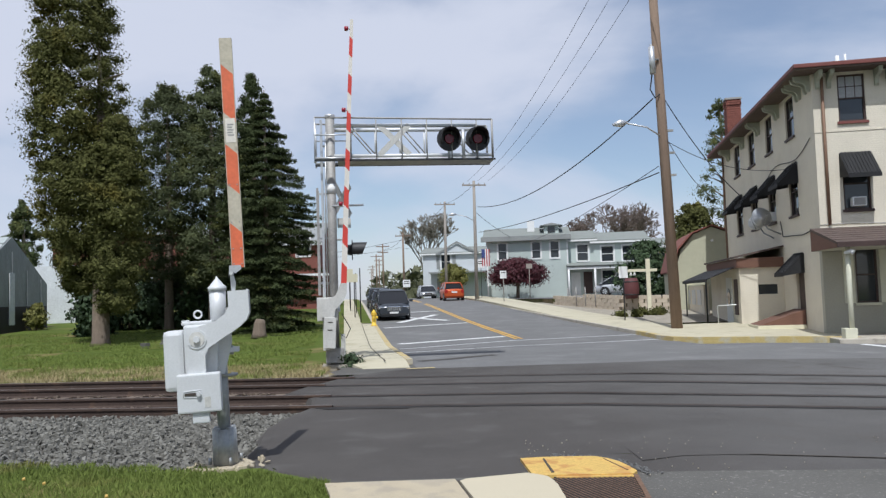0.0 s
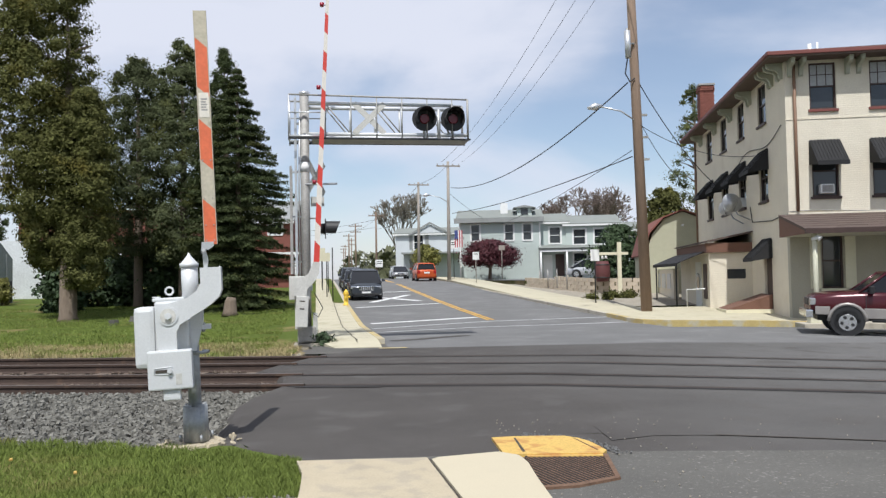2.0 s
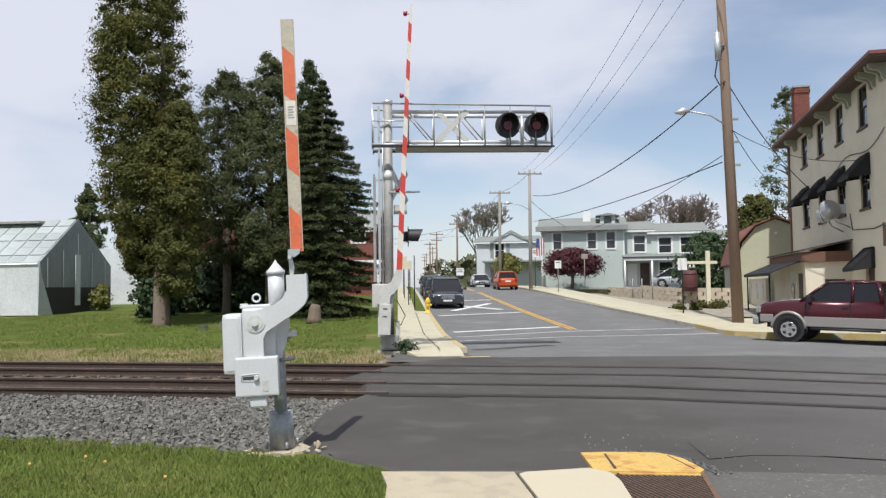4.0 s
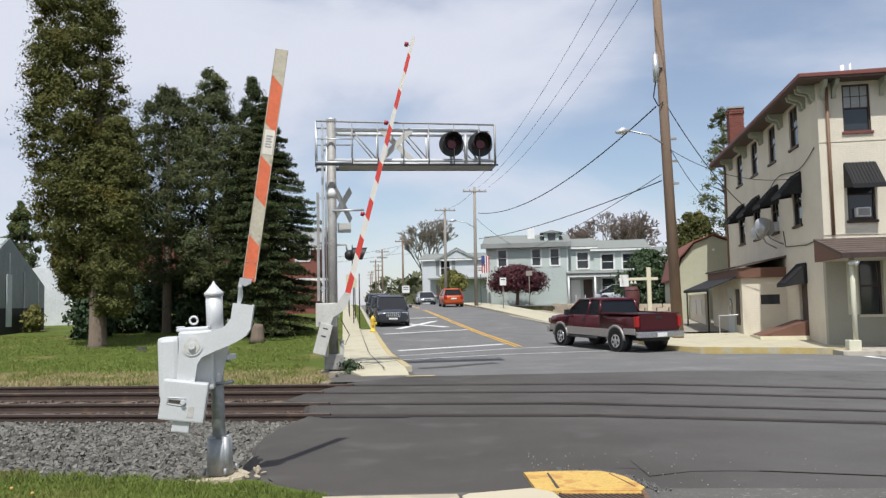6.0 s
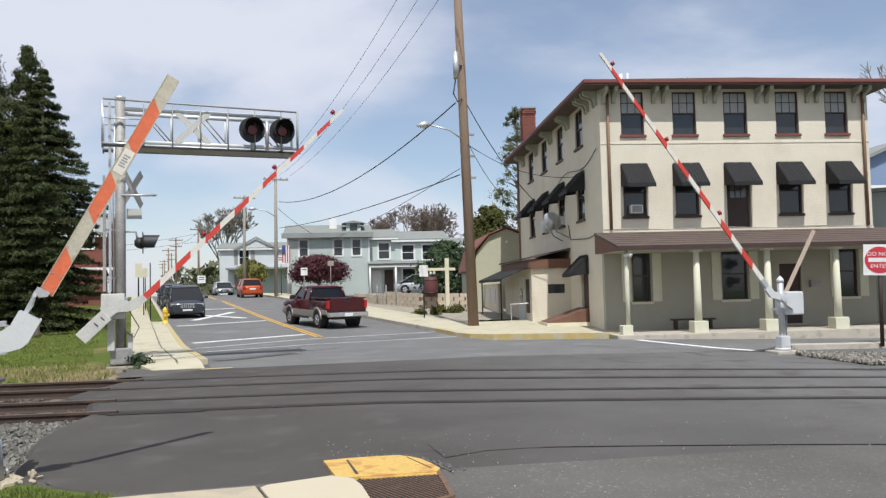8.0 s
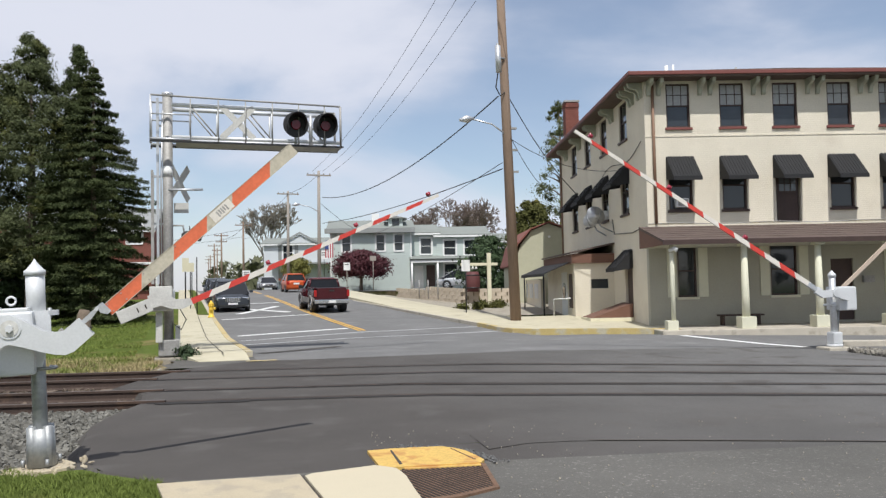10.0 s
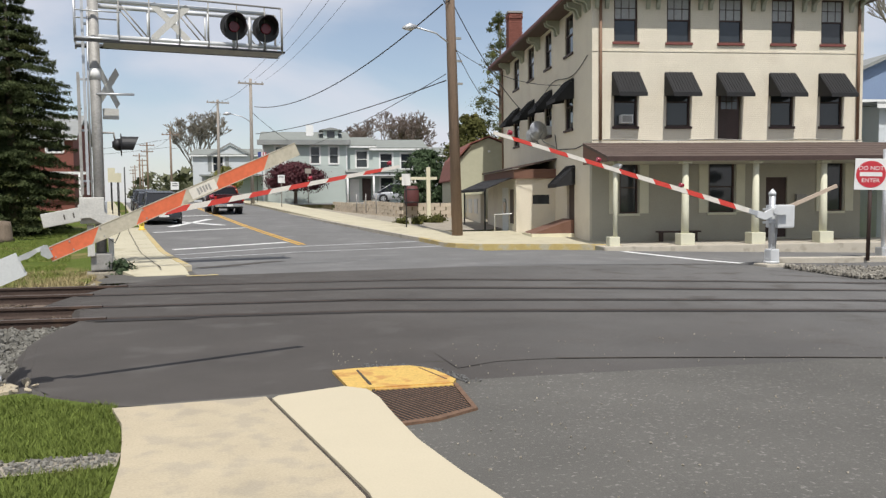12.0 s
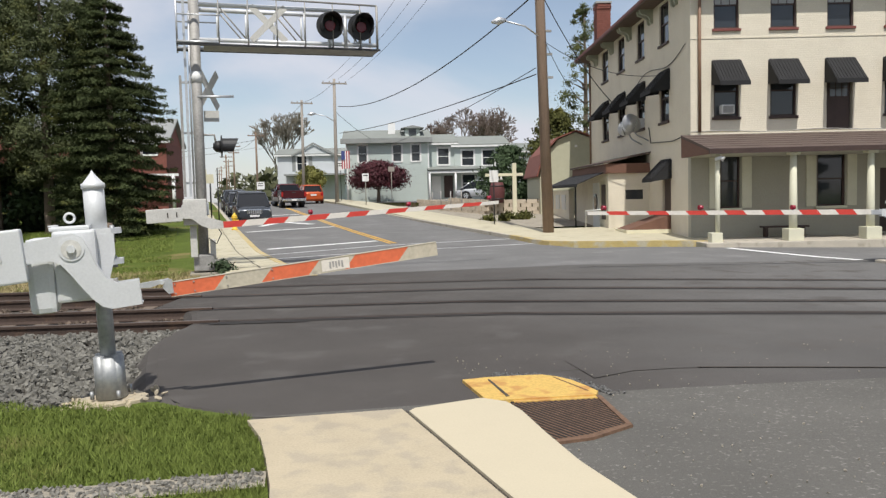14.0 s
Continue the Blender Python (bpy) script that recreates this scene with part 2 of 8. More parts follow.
M["stucco"] = mat("stucco", (0.66, 0.605, 0.49), 0.9, var=0.12, scale=0.7, fine=22, bump=0.5, dist=0.012, courses=True, spots=((0.62, 0.56, 0.45), 0.8, 0.58))
# lower stucco: the shade under the porch roof is put into its colour
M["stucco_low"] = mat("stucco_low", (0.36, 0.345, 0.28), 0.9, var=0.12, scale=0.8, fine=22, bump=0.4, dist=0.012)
M["trim_red"] = mat("trim_red", (0.17, 0.05, 0.04), 0.6, var=0.2)
M["wood_dark"] = mat("wood_dark", (0.05, 0.028, 0.022), 0.6, var=0.3, scale=3, fine=20)
M["bracket"] = mat("bracket", (0.36, 0.37, 0.29), 0.8, var=0.15)
M["soffit"] = mat("soffit", (0.10, 0.07, 0.055), 0.85, var=0.2)
M["shingle"] = mat("shingle", (0.095, 0.068, 0.056), 0.95, var=0.25, scale=1.5, fine=30, bump=0.4, each=0.25)
M["brown_cladding"] = mat("brown_cladding", (0.15, 0.075, 0.05), 0.8, var=0.2, stretch=(1, 1, 8))
M["downpipe"] = mat("downpipe", (0.20, 0.115, 0.07), 0.6, var=0.2)
M["column"] = mat("column", (0.60, 0.585, 0.45), 0.75, var=0.1)
M["brick"] = mat("brick", (0.18, 0.065, 0.048), 0.9, var=0.3, scale=3, fine=25, each=0.3, bump=0.3)
M["awning"] = mat("awning", (0.011, 0.011, 0.012), 0.8, var=0.35, scale=4, fine=20, each=0.35)
M["glass"] = glass("glass")
M["glass_grey"] = glass("glass_grey", (0.12, 0.13, 0.14), 0.12)
# pale reflection on upper panes, painted in as a matt grey
M["curtain"] = mat("curtain", (0.36, 0.37, 0.37), 0.9, var=0.15, scale=2, fine=12)
M["frame_white"] = mat("frame_white", (0.72, 0.72, 0.70), 0.7, var=0.08)
M["siding"] = mat("siding", (0.47, 0.525, 0.49), 0.8, var=0.06, scale=1, fine=15, bump=0.1)
M["siding_white"] = mat("siding_white", (0.54, 0.57, 0.58), 0.8, var=0.06, scale=1, fine=15)
M["siding_blue"] = mat("siding_blue", (0.20, 0.27, 0.40), 0.8, var=0.08, scale=1, fine=15)
M["roof_grey"] = mat("roof_grey", (0.25, 0.26, 0.25), 0.9, var=0.18, scale=1, fine=12, bump=0.3)
M["roof_light"] = mat("roof_light", (0.21, 0.225, 0.205), 0.9, var=0.15, scale=1, fine=12)
M["pole_wood"] = mat("pole_wood", (0.22, 0.155, 0.11), 0.9, var=0.3, scale=3, fine=30, bump=0.4, stretch=(6, 6, 0.5))
M["pole_far"] = mat("pole_far", (0.29, 0.26, 0.225), 0.9, var=0.2, stretch=(6, 6, 0.5))
M["wire"] = mat("wire", (0.02, 0.02, 0.022), 0.6, var=0.1)
M["bark"] = mat("bark", (0.175, 0.135, 0.10), 0.95, var=0.35, scale=4, fine=25, bump=0.7, dist=0.03, stretch=(3, 3, 0.8))
M["twig"] = mat("twig", (0.20, 0.155, 0.13), 0.95, var=0.3)
M["twig_pale"] = mat("twig_pale", (0.25, 0.225, 0.18), 0.95, var=0.3)
M["leaf_cedar"] = mat("leaf_cedar", (0.085, 0.088, 0.029), 0.8, var=0.4, scale=0.45, fine=5, bump=0, each=0.4, spec=0.1, spots=((0.135, 0.115, 0.028), 0.5, 0.57))
M["leaf_pine"] = mat("leaf_pine", (0.090, 0.105, 0.050), 0.8, var=0.35, scale=0.5, fine=5, bump=0, each=0.45, spec=0.1, spots=((0.13, 0.135, 0.045), 0.6, 0.55))
M["leaf_spruce"] = mat("leaf_spruce", (0.068, 0.086, 0.036), 0.8, var=0.35, scale=0.5, fine=5, bump=0, each=0.4, spec=0.1, spots=((0.10, 0.107, 0.035), 0.7, 0.56))
M["leaf_maple"] = mat("leaf_maple", (0.085, 0.013, 0.02), 0.7, var=0.3, scale=0.6, fine=5, bump=0, each=0.5)
M["leaf_green"] = mat("leaf_green", (0.17, 0.165, 0.04), 0.8, var=0.3, scale=0.6, fine=5, bump=0, each=0.4)
M["leaf_hedge"] = mat("leaf_hedge", (0.035, 0.06, 0.022), 0.8, var=0.3, scale=0.6, fine=5, bump=0, each=0.5)
M["car_dark"] = mat("car_dark", (0.045, 0.052, 0.062), 0.25, 0.3, var=0.05, bump=0, spec=0.6)
M["car_orange"] = mat("car_orange", (0.50, 0.085, 0.02), 0.3, 0.2, var=0.05, bump=0)
M["car_glass"] = mat("car_glass", (0.012, 0.013, 0.015), 0.12, var=0.2, bump=0, spec=0.35)
M["car_silver"] = mat("car_silver", (0.50, 0.51, 0.52), 0.3, 0.5, var=0.05, bump=0)
M["car_maroon"] = mat("car_maroon", (0.065, 0.008, 0.012), 0.25, 0.25, var=0.05, bump=0, spec=0.6)
M["car_tan"] = mat("car_tan", (0.30, 0.28, 0.26), 0.4, 0.4, var=0.05, bump=0)
M["chrome"] = mat("chrome", (0.62, 0.63, 0.64), 0.2, 0.9, var=0.05, bump=0)
M["tyre"] = mat("tyre", (0.018, 0.018, 0.018), 0.9, var=0.2)
M["tail"] = mat("tail", (0.35, 0.015, 0.015), 0.2, var=0.1, bump=0)
M["flag_red"] = mat("flag_red", (0.40, 0.06, 0.07), 0.85, var=0.15)
M["flag_blue"] = mat("flag_blue", (0.05, 0.07, 0.20), 0.85, var=0.15)
M["sign_red"] = mat("sign_red", (0.52, 0.03, 0.045), 0.5, var=0.08)
M["hydrant"] = mat("hydrant", (0.72, 0.48, 0.05), 0.6, var=0.12)
M["film"] = mat("film", (0.58, 0.60, 0.60), 0.45, var=0.2, scale=0.9, fine=8, bump=0.3, dist=0.05)
M["green_glass"] = mat("green_glass", (0.34, 0.37, 0.36), 0.35, var=0.25, scale=1.0, fine=6, each=0.25)
M["green_panel"] = mat("green_panel", (0.25, 0.27, 0.26), 0.5, var=0.3, scale=0.8, fine=6, stretch=(3, 3, 0.6))
M["wallstone"] = mat("wallstone", (0.47, 0.40, 0.31), 0.9, var=0.2, scale=2, fine=20, each=0.18)
M["barrel"] = mat("barrel", (0.10, 0.03, 0.03), 0.7, var=0.2)
M["post_cream"] = mat("post_cream", (0.64, 0.60, 0.44), 0.7, var=0.1)
M["shed_green"] = mat("shed_green", (0.42, 0.41, 0.30), 0.85, var=0.1)
M["far_trees"] = mat("far_trees", (0.10, 0.105, 0.055), 0.95, var=0.4, scale=0.2, fine=2, each=0.4)


# ---- builders ----
def part(name, bm, material, parent=None, label="", smooth=False):
    me = bpy.data.meshes.new(name)
    bm.to_mesh(me)
    bm.free()
    if smooth:
        me.polygons.foreach_set("use_smooth", [True] * len(me.polygons))
    for k in (material if isinstance(material, (list, tuple)) else [material]):
        me.materials.append(M[k])
    ob = new(name, me)
    if parent:
        ob.parent = parent
    if label:
        ob["label"] = label
    return ob


def thing(name, m, label, category, group="", kind=""):
    ob = new(name)
    ob.empty_display_size = 0.2
    ob.matrix_world = m
    return tagged(ob, label, category, group, kind)


def box(bm, x0, x1, y0, y1, z0, z1, m=None, bevel=0.0, mi=0):
    vs = [bm.verts.new((x, y, z)) for x in (x0, x1) for y in (y0, y1) for z in (z0, z1)]
    fs = [bm.faces.new([vs[i] for i in q]) for q in ((0, 1, 3, 2), (4, 6, 7, 5), (0, 4, 5, 1), (2, 3, 7, 6), (0, 2, 6, 4), (1, 5, 7, 3))]
    for f in fs:
        f.material_index = mi
    if bevel:
        es = list({e for f in fs for e in f.edges})
        bmesh.ops.bevel(bm, geom=es, offset=bevel, segments=2, affect="EDGES", profile=0.6)
    if m is not None:
        done = vs if not bevel else None
        if done is None:
            raise ValueError("bevel and matrix together")
        bmesh.ops.transform(bm, matrix=m, verts=vs)
    return bm


def B(*a, **k):
    return box(bmesh.new(), *a, **k)


def tube(bm, pts, r, seg=10, caps=True, mi=0):
    """A round bar along points; r is one radius or one for each point."""
    pts = [Vector(p) for p in pts]
    rs = r if isinstance(r, (list, tuple)) else [r] * len(pts)
    rings, ref = [], None
    for i, p in enumerate(pts):
        d = (pts[min(i + 1, len(pts) - 1)] - pts[max(i - 1, 0)]).normalized()
        if ref is None:
            ref = Vector((1, 0, 0)) if abs(d.x) < 0.8 else Vector((0, 1, 0))
        a = (ref - d * ref.dot(d)).normalized()
        ref = a
        b = d.cross(a)
        rings.append([bm.verts.new(p + (a * math.cos(2 * math.pi * k / seg) + b * math.sin(2 * math.pi * k / seg)) * rs[i]) for k in range(seg)])
    for q, s in zip(rings, rings[1:]):
        for k in range(seg):
            f = bm.faces.new((q[k], q[(k + 1) % seg], s[(k + 1) % seg], s[k]))
            f.smooth = True
            f.material_index = mi
    if caps:
        for ring in (rings[0][::-1], rings[-1]):
            bm.faces.new(ring).material_index = mi
    return bm


def T(*a, **k):
    return tube(bmesh.new(), *a, **k)


def prism(bm, outline, h0, h1, axis="y", mi=0):
    """An outline (pairs) pulled from h0 to h1 along an axis."""
    def at(p, h):
        return {"y": (p[0], h, p[1]), "x": (h, p[0], p[1]), "z": (p[0], p[1], h)}[axis]
    a = [bm.verts.new(at(p, h0)) for p in outline]
    b = [bm.verts.new(at(p, h1)) for p in outline]
    n = len(a)
    fs = [bm.faces.new(a), bm.faces.new(b[::-1])] + [bm.faces.new((a[i], b[i], b[(i + 1) % n], a[(i + 1) % n])) for i in range(n)]
    for f in fs:
        f.material_index = mi
    bmesh.ops.recalc_face_normals(bm, faces=fs)
    return bm


def Pm(*a, **k):
    return prism(bmesh.new(), *a, **k)


def quads(name, verts, faces, material, parent=None, label="", smooth=False):
    me = bpy.data.meshes.new(name)
    me.from_pydata([tuple(v) for v in verts], [], faces)
    me.validate()
    if smooth:
        me.polygons.foreach_set("use_smooth", [True] * len(me.polygons))
    for k in (material if isinstance(material, (list, tuple)) else [material]):
        me.materials.append(M[k])
    ob = new(name, me)
    if parent:
        ob.parent = parent
    if label:
        ob["label"] = label
    return ob


def rise(y):
    return float(np.interp(y, [28, 36, 44, 52, 60, 67, 80, 100, 400], [0, 0.2, 0.45, 0.75, 1.05, 1.3, 1.6, 1.7, 1.2]))


def gz(x, y):
    """Height of the ground: the street climbs away from the rails, and the crossing falls gently to the east."""
    fall = min(0.35, 0.022 * max(0, x - 2 - 0.7 * max(0, y - 14)))
    return rise(y) - fall * (1 if y < 30 else max(0, 1 - (y - 30) / 10))


def S(u, v):
    """Along and across the street: u to the right of it, v along it."""
    return (u * 0.9925 - v * 0.1219, u * 0.1219 + v * 0.9925)


def SU(x, y):
    return (0.9925 * x + 0.1219 * y, -0.1219 * x + 0.9925 * y)


def sheet(name, ys, left, right, nx, off, material, label="", parent=None, skirt=0.0, edge=None):
    """A ground sheet of rows from left(y) to right(y), laid on the ground."""
    vs, fs = [], []
    for y in ys:
        a, b = left(y), right(y)
        for i in range(nx + 1):
            s = i / nx
            x = a + (b - a) * (s ** edge if edge else s)
            vs.append((x, y, gz(x, y) + (off(y) if callable(off) else off)))
    n = nx + 1
    for j in range(len(ys) - 1):
        for i in range(nx):
            fs.append((j * n + i, j * n + i + 1, (j + 1) * n + i + 1, (j + 1) * n + i))
    if skirt:
        ring = [i for i in range(n)] + [j * n + nx for j in range(1, len(ys))] + [(len(ys) - 1) * n + i for i in range(nx - 1, -1, -1)] + [j * n for j in range(len(ys) - 2, 0, -1)]
        base = len(vs)
        for k in ring:
            vs.append((vs[k][0], vs[k][1], vs[k][2] - skirt))
        m = len(ring)
        for i in range(m):
            fs.append((ring[i], base + i, base + (i + 1) % m, ring[(i + 1) % m]))
    return quads(name, vs, fs, material, parent, label)


def ribbon(name, pts, width, off, material, label="", thick=0.0, parent=None):
    """A strip of given width along ground points; thick gives it sides down to the ground."""
    vs, fs = [], []
    P = [Vector((*p, 0)) for p in pts]
    for i, p in enumerate(P):
        d = (P[min(i + 1, len(P) - 1)] - P[max(i - 1, 0)]).normalized()
        nrm = Vector((-d.y, d.x, 0)) * width / 2
        for q in (p + nrm, p - nrm):
            vs.append((q.x, q.y, gz(q.x, q.y) + off))
    k = 2
    if thick:
        vs2 = []
        for i in range(len(P)):
            a, b = vs[2 * i], vs[2 * i + 1]
            vs2 += [a, b, (b[0], b[1], b[2] - thick), (a[0], a[1], a[2] - thick)]
        vs, k = vs2, 4
    for i in range(len(P) - 1):
        a, b = i * k, (i + 1) * k
        if k == 2:
            fs.append((a, a + 1, b + 1, b))
        else:
            fs += [(a, a + 1, b + 1, b), (a + 1, a + 2, b + 2, b + 1), (a + 3, a, b, b + 3)]
    if k == 4:
        e = (len(P) - 1) * 4
        fs += [(3, 2, 1, 0), (e, e + 1, e + 2, e + 3)]
    return quads(name, vs, fs, material, parent, label)


def line(a, b, n):
    return [(a[0] + (b[0] - a[0]) * i / n, a[1] + (b[1] - a[1]) * i / n) for i in range(n + 1)]


def steps(a, b, d):
    n = max(1, int(round((b - a) / d)))
    return [a + (b - a) * i / n for i in range(n + 1)]

# ---- ground, road, rails ----
def interp(pts):
    ys, xs = [p[1] for p in pts], [p[0] for p in pts]
    return lambda y: float(np.interp(y, ys, xs))


def terrain():
    xs = [-900, -400, -200, -120] + steps(-80, 80, 4) + [120, 200, 400, 900]
    ys = [-300, -100, -40, -20] + steps(-12, 110, 3) + [140, 200, 320, 600, 1200]
    ys = sorted(set(ys) | set(steps(3, 36, 0.75)))

    def dip(x, y):
        d = abs(y - (15.4 - 0.13 * (x + 1)))
        reach = 8.0 if y < 15.4 - 0.13 * (x + 1) else 4.6
        return -0.3 * max(0.0, min(1.0, (reach - d) / 1.2)) if x < 2 else 0.0
    vs = [(x, y, gz(x, y) - 0.13 + dip(x, y)) for y in ys for x in xs]
    n = len(xs)
    fs = [(j * n + i, j * n + i + 1, (j + 1) * n + i + 1, (j + 1) * n + i) for j in range(len(ys) - 1) for i in range(n - 1)]
    tagged(quads("ground", vs, fs, "grass_ground"), "grassy ground reaching the horizon", "ground", kind="structure")


terrain()
TRACK_SLOPE = -0.13
TD = Vector((1, TRACK_SLOPE, 0)).normalized()       # along the rails
TN = Vector((-TD.y, TD.x, 0))                       # across them
RAILS = [13.11, 14.545, 16.37, 17.805]              # where each crosses x = -1


def rail_y(k, x):
    return RAILS[k] + (x + 1) * TRACK_SLOPE - 0.005 * max(0, x + 1) ** 2


KERB_NEAR = interp([(1.35, -14), (1.24, 4.4), (1.08, 5.3), (0.99, 6.0), (0.97, 6.7), (0.97, 7.25), (0.93, 7.55), (0.74, 7.74), (0.5, 7.78), (-1.15, 7.84)])
CROSS_EDGE = interp([(-1.15, 7.84), (-1.85, 8.5), (-2.02, 8.9), (-2.22, 10.0), (-2.42, 11.4), (-2.35, 12.6), (-2.2, 13.4), (-2.35, 14.6), (-3.05, 15.5), (-2.85, 16.5), (-2.4, 17.9), (-2.1, 18.8), (-1.3, 19.5), (-0.92, 20.0)])


def kerb_left(y):
    return (1.57 - 0.1219 * y) / 0.9925 + 0.18 * max(0.0, min(1.0, (27 - y) / 6))


def kerb_right(y):
    return (11.2 - 0.1219 * y) / 0.9925


def east_edge(y):
    """Asphalt's east side: the cross street runs off along the tavern's porch, then the street's own kerb."""
    return max(kerb_right(y), min(70, (26.5 - 0.986 * y) / 0.165))


tagged(sheet("road_near", steps(-14, 7.84, 0.4), KERB_NEAR, lambda y: 60, 40, 0.0, "asphalt_near", edge=2.2), "worn grey asphalt roadway before the crossing", "road", kind="structure")
tagged(sheet("road_apron", [7.84, 8.1, 8.4, 8.75], CROSS_EDGE, lambda y: 60, 40, 0.0, "asphalt_new", edge=2.2), "dark asphalt by the walk's end", "road", kind="structure")
tagged(sheet("road_walk_end", [7.4, 7.6, 7.855], lambda y: -1.16, lambda y: 0.95, 4, -0.005, "asphalt_new"), "dark asphalt run up to the walk's end", "road", kind="structure")
tagged(sheet("road_crossing", steps(8.75, 19.9, 0.25), CROSS_EDGE, lambda y: 60, 60, 0.0, "asphalt_new", edge=1.8), "dark new asphalt laid between the rails of the level crossing", "road", kind="structure")
tagged(sheet("road_cross_street", steps(19.9, 27.0, 0.25), kerb_left, east_edge, 60, 0.0, "asphalt_old", edge=1.3), "grey asphalt where two streets meet beyond the rails", "road", kind="structure")
tagged(sheet("road_street", steps(27.0, 112, 1.0), kerb_left, kerb_right, 16, 0.0, "asphalt_old"), "grey asphalt street climbing away between kerbs", "road", kind="structure")
# older asphalt south-east of the curved seam lies a little over the new
seam_pts = [(1.95, 8.30), (2.2, 8.50), (2.6, 8.60), (3.2, 8.60), (4.2, 8.4), (6, 8.0), (9, 7.2), (14, 5.9), (24, 3.5)]


def seam_y(x):
    return float(np.interp(x, [p[0] for p in seam_pts], [p[1] for p in seam_pts]))


def dark_patch():
    """New asphalt reaching over the seam line to the near side."""
    vs, fs = [], []
    xs = steps(2.0, 24, 0.5)
    for x in xs:
        for s in (0, 0.5, 1):
            y = seam_y(x) + (9.2 - seam_y(x)) * s
            vs.append((x, y, gz(x, y) + 0.006 + (0.0 if s < 1 else -0.004)))
    for i in range(len(xs) - 1):
        for j in range(2):
            a = i * 3 + j
            fs.append((a, a + 3, a + 4, a + 1))
    tagged(quads("road_patch", vs, fs, "asphalt_new"), "dark asphalt meeting older paving along a seam", "road", kind="structure")
    tagged(ribbon("road_seam", seam_pts[3:], 0.035, 0.010, "joint"), "tarred seam between two asphalts", "seam", kind="structure")


dark_patch()


# rubber seals and flangeways where the rails pass through the asphalt
def rail_grooves():
    for k in range(4):
        x0 = CROSS_EDGE(rail_y(k, -2))
        xs = steps(x0 + 0.1, 15.5, 1.0)
        strong = k in (0, 2)
        tagged(ribbon("flangeway", [(x, rail_y(k, x) - 0.06) for x in xs], 0.13 if strong else 0.06, 0.008, "groove"), "dark rubber flangeway along a rail in the asphalt", "rail seal", "rail seals in the crossing", "structure")
        tagged(ribbon("rail_top", [(x, rail_y(k, x) + 0.045) for x in xs], 0.07, 0.012, "rail_side"), "dull rail head flush with the asphalt", "rail", "rails in the crossing", "structure")
        tagged(ribbon("rail_filler", [(x, rail_y(k, x) + 0.17) for x in xs], 0.04, 0.009, "joint" if strong else "groove"), "thin rubber filler strip behind a rail", "rail seal", "rail seals in the crossing", "structure")
    tagged(ribbon("road_gouge", [(x, rail_y(0, x) - 0.2) for x in steps(-2.0, -0.6, 0.35)], 0.1, 0.011, "groove"), "dark open groove beside the first rail", "road groove", kind="structure")


rail_grooves()


def shoulder():
    """The asphalt's west edge slopes down into the ballast."""
    vs, fs = [], []
    ys = steps(7.9, 19.6, 0.15)
    for y in ys:
        x = CROSS_EDGE(y)
        for dx, z in ((0.02, 0.0), (-0.12, -0.03), (-0.30 - 0.05 * math.sin(y * 7), -0.2)):
            k = 1 if not 12.4 < y < 18.6 else 0.6
            vs.append((x + dx * k, y - (0.0 if dx > 0 else 0.1) * (y < 9), gz(x, y) + z + 0.02 * noise.noise((x * 3, y * 3, dx)) * (dx < 0)))
    for j in range(len(ys) - 1):
        for i in range(2):
            fs.append((j * 3 + i, j * 3 + i + 1, (j + 1) * 3 + i + 1, (j + 1) * 3 + i))
    tagged(quads("road_shoulder", vs, fs, "asphalt_new"), "broken asphalt edge sloping into the ballast", "road edge", kind="structure")


shoulder()
tagged(sheet("road_corner", steps(18.9, 21.3, 0.3), lambda y: -2.75 + 0.1 * math.sin(5 * y), lambda y: kerb_left(y) + 0.1, 6, -0.006, "asphalt_worn"), "crumbling grey asphalt at the sidewalk's end", "road", kind="structure")


def rails():
    prof = [(-0.075, 0), (0.075, 0), (0.075, 0.012), (0.018, 0.035), (0.012, 0.05), (0.012, 0.125), (0.036, 0.14), (0.037, 0.172), (0.028, 0.18), (-0.028, 0.18), (-0.037, 0.172), (-0.036, 0.14), (-0.012, 0.125), (-0.012, 0.05), (-0.018, 0.035), (-0.075, 0.012)]
    for k in range(4):
        for x0, x1 in ((-70, CROSS_EDGE(rail_y(k, -2.4)) + 0.35), (15.4, 70)):
            L = x1 - x0
            mid = (x0 + x1) / 2
            z = gz(mid, 15) if x0 > 0 else 0.0
            ob = thing("rail", pose(x0, rail_y(k, x0), z - 0.14, 0, 0, math.degrees(math.atan(TRACK_SLOPE))), "rusty brown steel rail spiked to wooden ties", "rail", "rails of the two tracks")
            bm = Pm(prof, 0, L / TD.x, axis="x")
            for f in bm.faces:
                if f.normal.z > 0.9 and f.calc_center_median().z > 0.15:
                    f.material_index = 1
            part("rail_bar", bm, ["rail_side", "rail_head"], ob)
    # ties: one plank shared by all
    bm = B(-0.115, 0.115, -1.3, 1.3, -0.18, 0, bevel=0.012)
    proto = None
    for c in (0, 1):
        yc = (RAILS[2 * c] + RAILS[2 * c + 1]) / 2
        x = -34.0
        while x < -3.2:
            m = pose(x, yc + (x + 1) * TRACK_SLOPE + random.uniform(-0.06, 0.06), -0.135 + random.uniform(-0.01, 0.008), 0, 0, math.degrees(math.atan(TRACK_SLOPE)) + random.uniform(-1, 1))
            if proto is None:
                proto = part("railway_tie", bm, "tie")
                proto.matrix_world = m
                tagged(proto, "weathered brown wooden railway tie in the ballast", "railway tie", "ties under the rails")
            else:
                copy_thing(proto, m)
            x += 0.53


rails()


